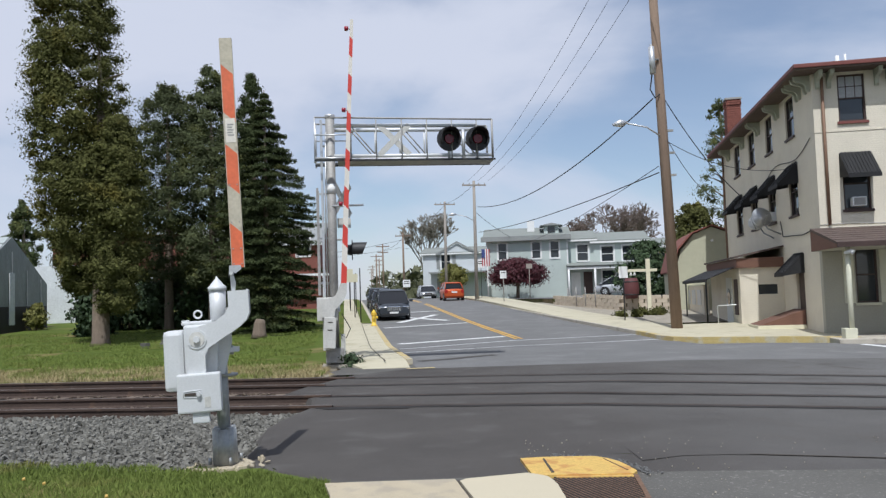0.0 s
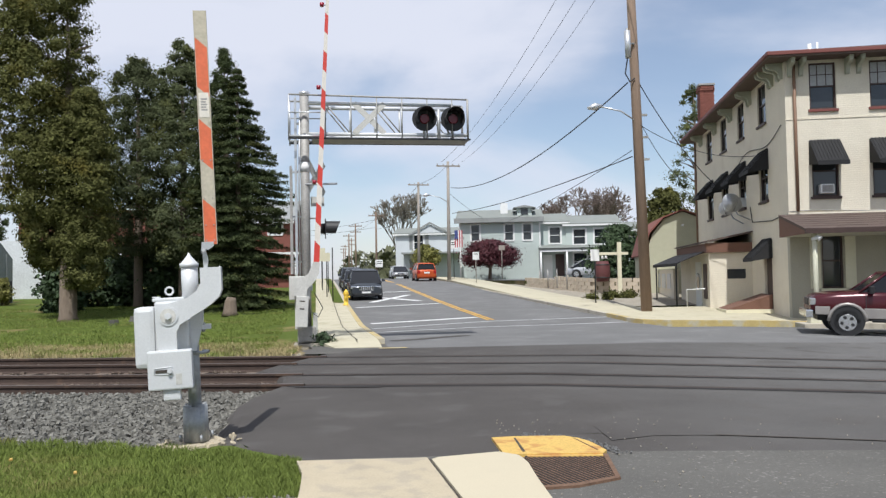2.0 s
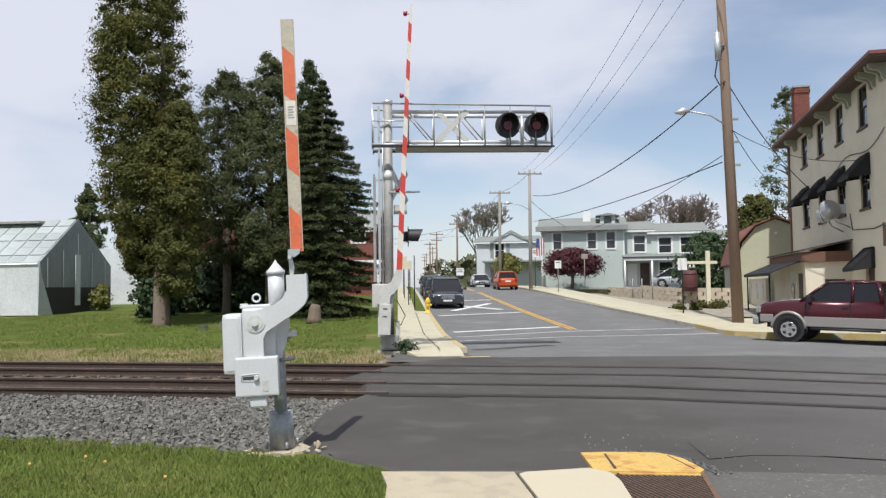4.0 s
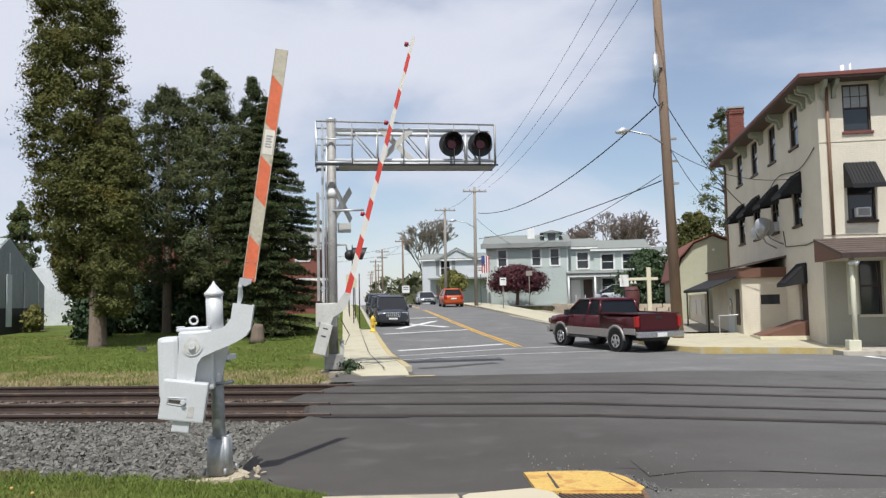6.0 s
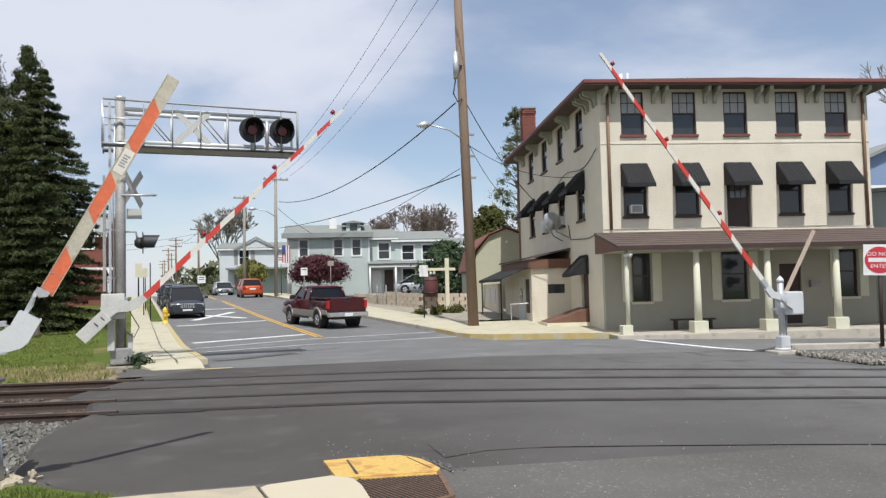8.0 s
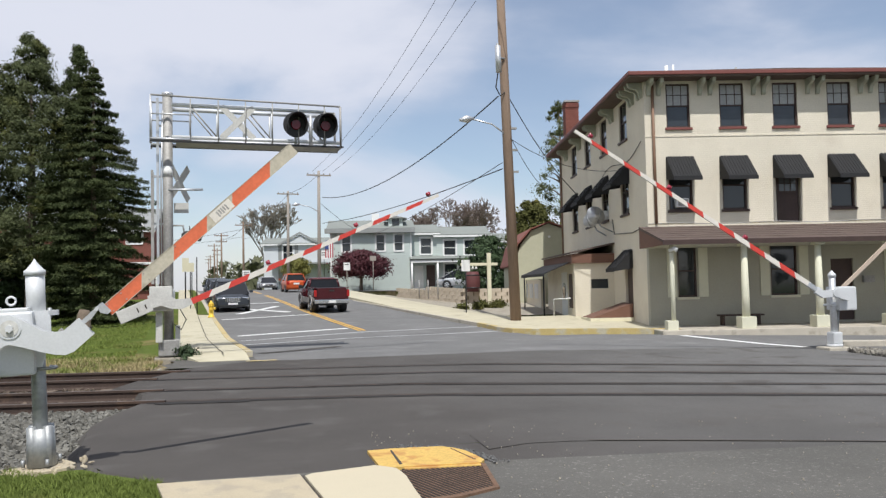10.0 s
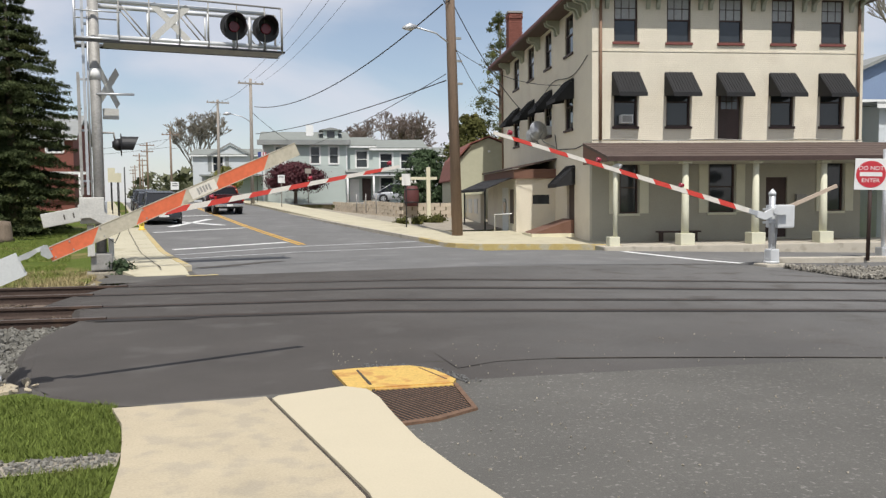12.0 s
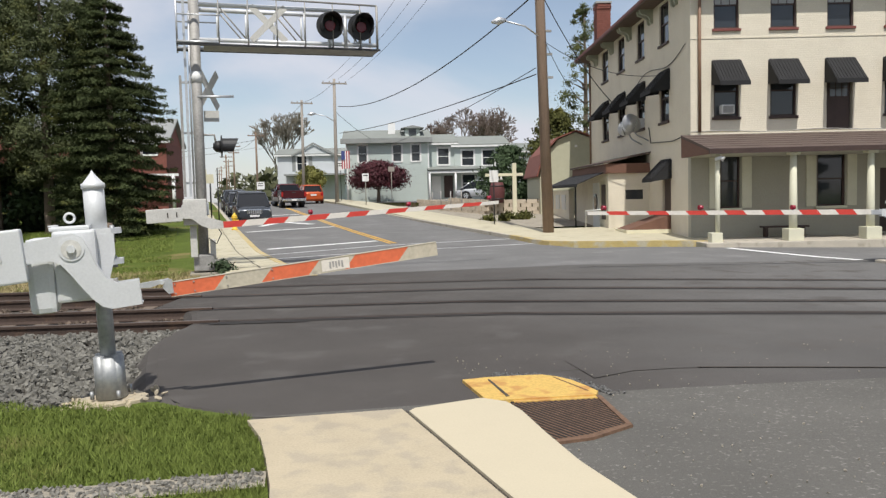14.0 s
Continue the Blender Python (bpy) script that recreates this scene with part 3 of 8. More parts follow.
def stones(name, n, place, size, seed, material="stone", label="", category="ballast", tumble=0.3):
    """Loose broken stones as one heap of small crushed blocks."""
    rng = np.random.default_rng(seed)
    base = np.array([(-1, -1, -1), (1, -1, -1), (1, 1, -1), (-1, 1, -1), (-1, -1, 1), (1, -1, 1), (1, 1, 1), (-1, 1, 1)], float)
    faces = np.array([(0, 3, 2, 1), (4, 5, 6, 7), (0, 1, 5, 4), (1, 2, 6, 5), (2, 3, 7, 6), (3, 0, 4, 7)])
    vs, fs = [], []
    for i in range(n):
        x, y, z = place(rng)
        s = size * rng.uniform(0.5, 1.25)
        q = base * rng.uniform(0.45, 1.0, (8, 3)) * s * np.array([1, rng.uniform(0.7, 1), rng.uniform(0.5, 0.85)])
        a, b, c = rng.uniform(0, 6.28, 3)
        R = np.array(Euler((a * tumble, b * tumble, c)).to_matrix())
        q = q @ R.T + (x, y, z)
        fs += (faces + len(vs)).tolist()
        vs += q.tolist()
    return tagged(quads(name, vs, fs, material), label, category, kind="stuff")


def lawn_edge(x):
    """The near lawn's far edge along the ballast."""
    return float(np.interp(x, [-60, -12, -6.2, -5.2, -3.4, -2.75, -2.2, -1.75, -1.3], [15.5, 10.4, 9.5, 9.35, 8.85, 8.62, 8.45, 8.25, 7.85]))


def ballast():
    xs = steps(-60, -1.9, 0.5)
    ts = [0, 0.06, 0.18, 0.3, 0.42, 0.55, 0.7, 0.85, 0.95, 1.0]
    vs, fs = [], []
    for x in xs:
        y0, y1 = lawn_edge(x) - 0.15, rail_y(3, x) + 1.6
        for t in ts:
            y = y0 + (y1 - y0) * t
            d0 = y - (rail_y(0, x) - 1.15)
            top = -0.16 if d0 > 0 else -0.16 + 0.04 * max(d0, -2.6) / 2.6
            vs.append((x, y, top + 0.02 * noise.noise((x * 1.3, y * 1.3, 0)) - (0.06 if t == 1.0 else 0)))
    n = len(ts)
    for i in range(len(xs) - 1):
        for j in range(n - 1):
            fs.append((i * n + j, (i + 1) * n + j, (i + 1) * n + j + 1, i * n + j + 1))
    tagged(quads("ballast_bed", vs, fs, "bed_dark"), "dark bed of the railway under loose stone", "track bed", kind="structure")

    def top(x, y):
        d0 = y - (rail_y(0, x) - 1.15)
        return -0.13 if d0 > 0 else -0.14 + 0.04 * max(d0, -2.6) / 2.6

    def near(rng):
        while True:
            x = -1.9 - 15 * rng.random() ** 1.5
            y0, y1 = lawn_edge(x) - 0.1, rail_y(0, x) - 0.02
            y = y0 + (y1 - y0) * rng.random()
            if x < CROSS_EDGE(y) + 0.1:
                return x, y, top(x, y) + rng.uniform(-0.01, 0.035)

    def between(rng):
        while True:
            x = -2.2 - 28 * rng.random() ** 1.3
            k = rng.integers(0, 3)
            y = rail_y(k, x) + (rail_y(k + 1, x) - rail_y(k, x)) * rng.random()
            if x < CROSS_EDGE(y) + 0.1:
                return x, y, -0.16 + rng.uniform(-0.01, 0.03)

    def beyond(rng):
        x = -1.2 - 10 * rng.random() ** 1.6
        y = rail_y(3, x) + 0.1 + 1.9 * rng.random()
        return x, y, -0.14 + rng.uniform(0, 0.04)

    def east(rng):
        x = 14.0 + 26 * rng.random() ** 1.4
        y = rail_y(3, x) + 0.9 + 2.6 * rng.random()
        return x, y, gz(x, y) + 0.02 + rng.uniform(0, 0.08)
    stones("ballast_stones", 17000, near, 0.040, 1, label="grey crushed stone ballast beside the track")
    stones("ballast_infill", 4500, between, 0.045, 2, "stone_rust", label="rust-stained crushed stone between the rails")
    stones("ballast_verge", 1200, beyond, 0.035, 3, "dust", label="dusty crushed stone at the far side of the rails")
    stones("ballast_mound", 9000, east, 0.045, 4, "stone_pale", label="low mound of grey stones by the far gate")


ballast()
def dry_verge():
    """Dry ground and weeds beyond the far rail, running out unevenly into the lawn."""
    vs, fs = [], []
    xs = steps(-60, -2.7, 0.6)
    for x in xs:
        reach = 3.6 + 1.4 * noise.noise((x * 0.35, 4.0, 0.0)) + 0.5 * noise.noise((x * 1.4, 9.0, 0.0))
        y0 = rail_y(3, x) + 0.9
        for t in (0, 0.3, 0.6, 0.9, 1.0):
            y = y0 + reach * t
            vs.append((x, y, gz(x, y) - 0.115 + 0.03 * noise.noise((x, y, 1.0)) + 0.02 * t * (t < 0.95) - (0.05 if t == 1.0 else 0)))
    for i in range(len(xs) - 1):
        for j in range(4):
            a = i * 5 + j
            fs.append((a, a + 5, a + 6, a + 1))
    tagged(quads("verge_dry", vs, fs, "dry_verge"), "dry tan ground and weeds along the far rail", "verge", kind="structure")


dry_verge()
# ---- walks and kerbs ----
def JOINT(y):
    return float(np.interp(y, [-14, 5.1, 7.6], [2.4 - 1.94, 0.46, 0.07]))


tagged(sheet("sidewalk_near", steps(-14, 7.58, 0.5), lambda y: float(np.interp(y, [-14, 6.0, 7.0, 7.58], [-0.9, -0.94, -1.02, -1.16])), lambda y: JOINT(y) - 0.015, 6, 0.05, "concrete", skirt=0.15), "weathered tan concrete sidewalk slab", "sidewalk", kind="structure")
tagged(sheet("sidewalk_kerb", steps(-14, 5.0, 0.6)[:-1] + steps(5.0, 7.72, 0.08), lambda y: JOINT(y) + 0.015 + max(0.0, y - 7.54) * 3.6, lambda y: max(JOINT(y) + 0.03, KERB_NEAR(y)), 4, 0.055, "concrete_new", skirt=0.15), "pale new concrete strip curving to the drain", "sidewalk", kind="structure")
tagged(ribbon("sidewalk_joint", [(JOINT(y), y) for y in steps(-14, 7.58, 0.5)], 0.05, 0.035, "joint"), "dark gap between two concrete slabs", "joint", kind="structure")

tagged(sheet("sidewalk_west", steps(20.3, 24, 0.4) + steps(24.0, 110, 1.0)[1:], lambda y: kerb_left(y) - 1.66 + 0.35 * max(0, 21.2 - y), lambda y: kerb_left(y) - 0.16, 4, lambda y: 0.13 - 0.125 * max(0.0, min(1.0, (21.6 - y) / 1.2)), "concrete_walk", skirt=0.2), "pale concrete sidewalk along the street", "sidewalk", kind="structure")
tagged(sheet("verge_west", steps(41.5, 90, 1.0), lambda y: kerb_left(y) - 0.75, lambda y: kerb_left(y) - 0.2, 3, 0.15, "grass_ground"), "grass verge between sidewalk and kerb", "verge", kind="structure")
tagged(ribbon("kerb_west", [(kerb_left(y) - 0.08, y) for y in steps(21.3, 40, 1.5)], 0.17, 0.14, "kerb_yellow", thick=0.2), "kerb with worn yellow paint", "kerb", kind="structure")
tagged(ribbon("kerb_west_far", [(kerb_left(y) - 0.08, y) for y in steps(40, 110, 4)], 0.17, 0.14, "kerb", thick=0.2), "plain concrete kerb", "kerb", kind="structure")
for y in steps(22, 70, 1.5)[::1]:
    tagged(ribbon("sidewalk_seam", [(kerb_left(y) - 1.63, y - 0.2), (kerb_left(y) - 0.2, y)], 0.02, 0.135, "joint"), "joint across the sidewalk", "joint", "joints across the sidewalk", "structure")
tagged(ribbon("sidewalk_crack", [(kerb_left(y) - 0.75 + 0.02 * math.sin(y * 3), y) for y in steps(21, 41, 0.8)], 0.03, 0.136, "joint"), "crack along the sidewalk", "crack", kind="structure")

EAST = [(kerb_right(y), y) for y in steps(90, 31, 2.0)]
CORNER = [(7.62, 29.6), (7.66, 28.4), (7.9, 27.4), (8.5, 26.75), (9.6, 26.25), (11.0, 25.9), (12.3, 25.62), (13.2, 25.45)]
tagged(ribbon("kerb_east", EAST, 0.17, 0.14, "kerb", thick=0.2), "concrete kerb with traces of yellow paint", "kerb", kind="structure")
tagged(ribbon("kerb_corner", [EAST[-1]] + CORNER, 0.2, 0.15, "kerb_yellow", thick=0.22), "rounded corner kerb painted worn yellow", "kerb", kind="structure")
_ce = interp([(x + 0.1, y) for x, y in sorted([c for c in CORNER], key=lambda q: q[1])])


def east_walk_left(y):
    if y > 30:
        return kerb_right(y) + 0.08
    return _ce(y) if y > 25.5 else 13.3


tagged(sheet("sidewalk_east", steps(25.5, 34.0, 0.25), east_walk_left, lambda y: 15.5, 10, 0.13, "concrete_walk", skirt=0.15), "sunlit concrete pavement at the street corner", "sidewalk", kind="structure")
tagged(sheet("sidewalk_east_far", steps(34.0, 90, 1.0), lambda y: kerb_right(y) + 0.08, lambda y: kerb_right(y) + 2.6, 4, 0.13, "concrete_walk", skirt=0.15), "concrete sidewalk climbing beside the street", "sidewalk", kind="structure")


# painted marks
def mark(name, u0, v0, u1, v1, w, material, label):
    tagged(ribbon(name, [S(u0 + (u1 - u0) * i / 8, v0 + (v1 - v0) * i / 8) for i in range(9)], w, 0.008, material), label, "road marking", kind="structure")


for du in (-0.1, 0.1):
    mark("centre_line", 6.55 + du, 30.0, 6.5 + du, 85, 0.11, "paint_yellow", "yellow centre line")
mark("stop_bar", 1.98, 29.9, 6.3, 31.5, 0.32, "paint_white", "white stop bar")
mark("crosswalk_line", 1.85, 27.7, 6.0, 29.3, 0.16, "paint_faint", "faded white crosswalk line")
mark("crosswalk_line", 6.0, 29.3, 13.5, 29.9, 0.16, "paint_faint", "faded white crosswalk line")
mark("crosswalk_line", 1.85, 25.7, 5.5, 26.9, 0.16, "paint_faint", "faded white crosswalk line")
mark("crosswalk_line", 5.5, 26.9, 13.0, 27.4, 0.16, "paint_faint", "faded white crosswalk line")
mark("stop_line", 1.9, 39.6, 6.3, 41.2, 0.3, "paint_white", "white bar across the lane")
mark("lane_bar", 2.5, 53.0, 6.2, 53.6, 0.4, "paint_white", "white bar across the lane")
mark("rail_mark", 2.9, 43.5, 5.6, 49.5, 0.4, "paint_white", "white crossed strokes warning of the railway")
mark("rail_mark", 5.6, 43.8, 2.9, 49.2, 0.4, "paint_white", "white crossed strokes warning of the railway")
tagged(ribbon("turn_line", [(12.6, 24.2), (12.9, 22.6), (13.3, 20.8), (13.8, 19.7)], 0.3, 0.009, "paint_white"), "white stop line across the side street", "road marking", kind="structure")
tagged(ribbon("road_blotch", [(-0.7, 22.2), (0.1, 22.6), (0.8, 23.2), (1.5, 23.7)], 0.4, 0.007, "asphalt_new"), "dark patch across the roadway", "road patch", kind="structure")
tagged(ribbon("kerb_paint", [(-0.95, 19.9), (-0.25, 19.95)], 0.22, 0.012, "kerb_yellow"), "worn yellow paint at the kerb's end", "road marking", kind="structure")


def drain():
    d = thing("storm_drain", pose(0, 0, 0), "yellow painted concrete drain top with a rusty iron grate", "storm drain")
    lid = [(0.76, 8.53), (1.0, 8.56), (1.28, 8.55), (1.54, 8.52), (1.65, 8.40), (1.73, 8.24), (1.78, 8.0), (1.81, 7.77), (1.75, 7.66), (1.03, 7.70), (0.89, 7.71), (0.80, 7.78)]
    part("lid", Pm(lid, -0.1, 0.03, "z"), "lid_yellow", d)
    part("lid_gap", Pm([(0.985, 8.45), (1.005, 8.46), (1.02, 7.80), (0.99, 7.80)], 0.02, 0.034, "z"), "joint", d)
    part("lid_gap", Pm([(1.60, 8.38), (1.612, 8.38), (1.735, 7.80), (1.72, 7.80)], 0.02, 0.034, "z"), "rust", d)
    part("lid_lip", Pm([(1.02, 7.702), (1.76, 7.662), (1.745, 7.60), (1.02, 7.645)], -0.06, 0.020, "z"), "lid_yellow", d, "worn yellow lip over the grate")
    # flat near-black plate on the road, painted for the unlit hollow below the bars
    pit = [(1.00, 7.70), (1.77, 7.66), (1.67, 6.80), (1.28, 6.60), (0.99, 6.55), (0.975, 7.1)]
    part("pit", Pm(pit, -0.09, 0.010, "z"), "pit_dark", d)

    def inside(x, y):
        return all((bx - ax) * (y - ay) - (by - ay) * (x - ax) < 0.004 for (ax, ay), (bx, by) in zip(pit, pit[1:] + pit[:1]))
    dx, dy = 0.355, -0.935
    for k in range(24):
        # bars slant from the lid down along the kerb and end at the frame
        cx, cy = 0.78 + 0.047 * k, 7.2
        run = [u for u in steps(-1.0, 1.0, 0.02) if inside(cx + dx * u, cy + dy * u)]
        if len(run) < 6:
            continue
        (xa, ya), (xb, yb) = (cx + dx * run[0], cy + dy * run[0]), (cx + dx * run[-1], cy + dy * run[-1])
        part("grate_bar", Pm([(xa - 0.006, ya - 0.002), (xb - 0.006, yb - 0.002), (xb + 0.006, yb + 0.002), (xa + 0.006, ya + 0.002)], -0.03, 0.0145, "z"), "rust", d)
    part("grate_frame", Pm([(1.745, 7.66), (1.79, 7.66), (1.69, 6.79), (1.65, 6.80)], -0.05, 0.023, "z"), "rust", d)
    part("grate_frame", Pm([(0.99, 6.57), (0.99, 6.51), (1.29, 6.55), (1.69, 6.77), (1.66, 6.82), (1.28, 6.62)], -0.05, 0.022, "z"), "rust", d)


drain()


def grit(rng):
    while True:
        x, y = 0.9 + 9 * rng.random() ** 2, 4.5 + 5.2 * rng.random()
        if x > KERB_NEAR(min(y, 7.8)) + 0.1 and not (0.7 < x < 1.85 and 6.5 < y < 8.6):
            return x, y, gz(x, y) + 0.008


def crumbs(rng):
    a = rng.uniform(-0.35, 1.0)
    r = 0.07 + 0.16 * rng.random() ** 2
    x, y = np.interp(a, [-0.35, 0.1, 0.45, 1.0], [1.05, 1.54, 1.74, 1.83]), np.interp(a, [-0.35, 0.1, 0.45, 1.0], [8.56, 8.52, 8.24, 7.7])
    return x + r * max(a, 0.15), y + r * max(0.2, 0.8 - a), gz(x, y) + 0.008


stones("road_grit", 300, grit, 0.008, 31, "dust", label="pale grit scattered over the asphalt", category="grit")
stones("road_crumbs", 260, crumbs, 0.013, 32, "asphalt_old", label="broken asphalt crumbs round the drain lid", category="grit")


# ---- the level-crossing gates ----
def striped_arm(name, length, start, w0, w1, cols, band, thick, parent, slant=0.5):
    """A gate arm along +x from start, in slanted bands; one mesh with two paints."""
    n = int(round((length - start) / band))
    xs = [start + (length - start) * i / n for i in range(n + 1)]
    made = []
    for i in range(n):
        a, b = xs[i], xs[i + 1]
        wa, wb = w0 + (w1 - w0) * i / n, w0 + (w1 - w0) * (i + 1) / n
        sa = wa * slant if i else 0
        sb = wb * slant if i < n - 1 else 0
        o = [(a - sa, -wa / 2), (b - sb, -wb / 2), (b + sb, wb / 2), (a + sa, wa / 2)]
        made.append(part("arm_band", Pm(o, -thick / 2, thick / 2, "y"), cols[i % 2], parent))
    return made


def near_gate():
    g = thing("pedestrian_gate", pose(-2.41, 8.78, 0.0, 0, -2.0, 9), "silver railway gate machine on a pipe post with a counterweighted arm", "railway gate")
    rnd = random.Random(77)
    bm = Pm([(-0.34, -0.16), (-0.16, -0.27), (0.05, -0.30), (0.24, -0.22), (0.31, -0.03), (0.2, 0.2), (-0.05, 0.24), (-0.26, 0.14)], -0.2, 0.020, "z")
    for i in range(70):
        a, d = rnd.uniform(0, 2 * math.pi), 0.16 + 0.26 * rnd.random() ** 1.3
        k = rnd.uniform(0.012, 0.034)
        bmesh.ops.create_icosphere(bm, subdivisions=1, radius=k, matrix=pose(d * math.cos(a) * 1.15, d * math.sin(a), k * 0.3, rnd.uniform(0, 360), rnd.uniform(0, 360), 0) @ Matrix.Diagonal((1.4, 0.9, 0.45, 1)))
    part("footing", bm, "concrete", g, "pale crumbling stones round the post foot")
    bm = bmesh.new()
    for k in range(4):
        a = math.pi / 4 + k * math.pi / 2
        tube(bm, [(0.10 * math.cos(a), 0.10 * math.sin(a), 0.03), (0.10 * math.cos(a), 0.10 * math.sin(a), 0.42)], 0.045, 10)
    tube(bm, [(0, 0, 0.03), (0, 0, 0.40)], [0.135, 0.128], 16)
    part("base_casting", bm, "pipe", g)
    for k in range(4):
        a = k * math.pi / 2 + 0.4
        part("bolt", T([(0.17 * math.cos(a), 0.17 * math.sin(a), 0.04), (0.17 * math.cos(a), 0.17 * math.sin(a), 0.11)], 0.018, 6), "pipe", g)
    part("mast", T([(0, 0, 0.05), (0, 0, 1.55)], 0.068, 18), "pipe", g)
    part("mast_top", T([(0, 0, 1.5), (0, 0, 1.92)], 0.088, 18), "mech", g)
    part("cap", T([(0, 0, 1.90), (0, 0, 1.945), (0, 0, 1.95), (0, 0, 2.03), (0, 0, 2.06)], [0.10, 0.10, 0.085, 0.02, 0.004], 18), "mech", g)
    for z in (1.25, 1.52):
        part("clamp", prism(bmesh.new(), [(-0.2, -0.12), (0.12, -0.14), (0.2, -0.06), (0.2, 0.06), (0.12, 0.12), (-0.2, 0.1)], z - 0.025, z + 0.025, "z"), "mech", g)
        part("bolt", T([(0.13, -0.09, z - 0.05), (0.13, -0.09, z + 0.05)], 0.02, 6), "pipe", g)
    part("u_bolt", T([(-0.05, -0.08, 0.98), (0.12, -0.10, 0.98), (0.16, 0, 0.98), (0.1, 0.09, 0.98)], 0.018, 8), "pipe", g)
    # machine housing west of the mast
    part("housing", B(-0.34, 0.0, -0.26, 0.06, 0.94, 1.55, bevel=0.025), "mech", g)
    part("back_cover", B(-0.55, -0.335, -0.28, 0.04, 0.86, 1.50, bevel=0.05), "mech", g, "rounded silver motor cover")
    part("housing_cover", B(-0.36, -0.04, -0.24, 0.04, 1.548, 1.585, bevel=0.012), "mech", g)
    part("cover_latch", B(-0.38, -0.30, -0.10, -0.04, 1.586, 1.60, bevel=0.004), "mech", g)
    ring = bmesh.new()
    tube(ring, [(-0.20 + 0.04 * math.cos(a), -0.12, 1.655 + 0.04 * math.sin(a)) for a in [k * math.pi / 7 for k in range(15)]], 0.011, 8)
    part("lifting_eye", ring, "mech", g)
    part("mount_plate", Pm([(0.0, 1.0), (0.05, 1.0), (0.14, 1.32), (0.14, 1.5), (0.0, 1.5)], -0.14, -0.10, "y"), "mech", g)
    # rocking parts: S-shaped hollow arm carrier, counterweight and arm
    r = new("gate_arm")
    r.parent = g
    r.matrix_basis = pose(-0.18, -0.36, 1.40)
    r["label"] = "striped arm with its cast carrier and counterweight"
    low = [(0.48, -0.545), (0.24, -0.545), (0.17, -0.515), (0.11, -0.45), (0.05, -0.36), (-0.03, -0.22), (-0.10, -0.11), (-0.17, -0.075), (-0.36, -0.075)]
    out = [(-0.36, 0.10), (0.02, 0.13), (0.09, 0.09), (0.13, -0.02), (0.18, -0.20), (0.24, -0.29), (0.32, -0.335), (0.48, -0.335)] + low
    part("carrier", Pm(out, -0.065, -0.035, "y"), "mech", r, "cast front plate of the arm carrier")
    part("carrier_back", Pm([(x, z) for x, z in out if x > -0.15], 0.09, 0.115, "y"), "mech", r)
    band = low[:6] + [(x + 0.012, z + 0.018) for x, z in low[5::-1]]
    part("carrier_web", Pm(band, -0.034, 0.089, "y"), "mech", r)
    part("carrier_stop", B(0.28, 0.31, -0.03, 0.085, -0.36, -0.30), "dull_steel", r)
    part("hub", T([(0, -0.075, 0), (0, 0.3, 0)], 0.10, 24), "mech", r)
    part("hub_recess", T([(0, -0.080, 0), (0, -0.074, 0)], 0.078, 24), "sheet", r)
    part("hub_nut", T([(0, -0.105, 0), (0, -0.078, 0)], 0.036, 6), "mech", r)
    part("counterweight", B(-0.75, -0.35, -0.12, 0.02, -0.22, 0.22, bevel=0.018), "mech", r)
    part("counterweight_slot", B(-0.572, -0.54, -0.128, -0.12, -0.02, 0.14, bevel=0.003), "joint", r)
    part("slot_rim", T([(-0.585, -0.122, 0.15), (-0.525, -0.122, 0.15), (-0.515, -0.122, -0.03), (-0.595, -0.122, -0.03), (-0.585, -0.122, 0.15)], 0.006, 6), "mech", r)
    part("counterweight_bolt", T([(-0.555, -0.155, 0.0), (-0.555, -0.11, 0.0)], 0.024, 8), "mech", r)
    part("counterweight_plate", B(-0.70, -0.59, -0.124, -0.12, -0.115, -0.055, bevel=0.001), "sheet", r, "small maker's plate")
    part("counterweight_block", B(-0.86, -0.75, -0.09, 0.0, -0.09, 0.08, bevel=0.012), "mech", r)
    part("arm_bracket", Pm([(0.40, -0.375), (0.72, -0.365), (0.72, -0.385), (0.56, -0.42), (0.40, -0.40)], -0.035, 0.02, "y"), "galv", r)
    part("arm_bracket", Pm([(0.62, -0.36), (0.69, -0.37), (0.66, -0.43), (0.70, -0.49), (0.745, -0.49), (0.745, -0.37)], -0.085, -0.07, "y"), "galv", r)
    part("arm_bolt", T([(0.66, -0.10, -0.385), (0.66, 0.04, -0.385)], 0.018, 8), "mech", r)
    edges = [0.72, 1.14, 1.55, 1.98, 2.02, 2.32, 2.84, 3.18]
    paint = ["arm_orange", "arm_grey", "arm_orange", "arm_grey", "arm_grey", "arm_orange", "arm_grey"]
    for i in range(7):
        sa = 0.06 if 0 < i else 0
        sb = 0.06 if i < 6 else 0
        bo = part("arm_band", Pm([(edges[i] - sa, -0.065), (edges[i + 1] - sb, -0.065), (edges[i + 1] + sb, 0.065), (edges[i] + sa, 0.065)], -0.02, 0.02, "y"), paint[i], r)
        bo.matrix_basis = pose(0, -0.045, -0.46)
    for dz in (-0.066, 0.060):
        ob = part("arm_edging", B(0.72, 3.18, -0.024, 0.024, dz, dz + 0.006), "arm_grey", r)
        ob.matrix_basis = pose(0, -0.045, -0.46)
    ob = part("arm_plate", B(2.05, 2.31, -0.0225, -0.0205, -0.052, 0.05), "arm_white", r, "pale plate with faded writing")
    ob.matrix_basis = pose(0, -0.045, -0.46)
    for i in range(5):
        ob = part("faded_letter", B(2.12 + 0.028 * i, 2.138 + 0.028 * i, -0.0235, -0.0225, -0.035 + 0.012 * (i % 2), 0.03), "dull_steel", r)
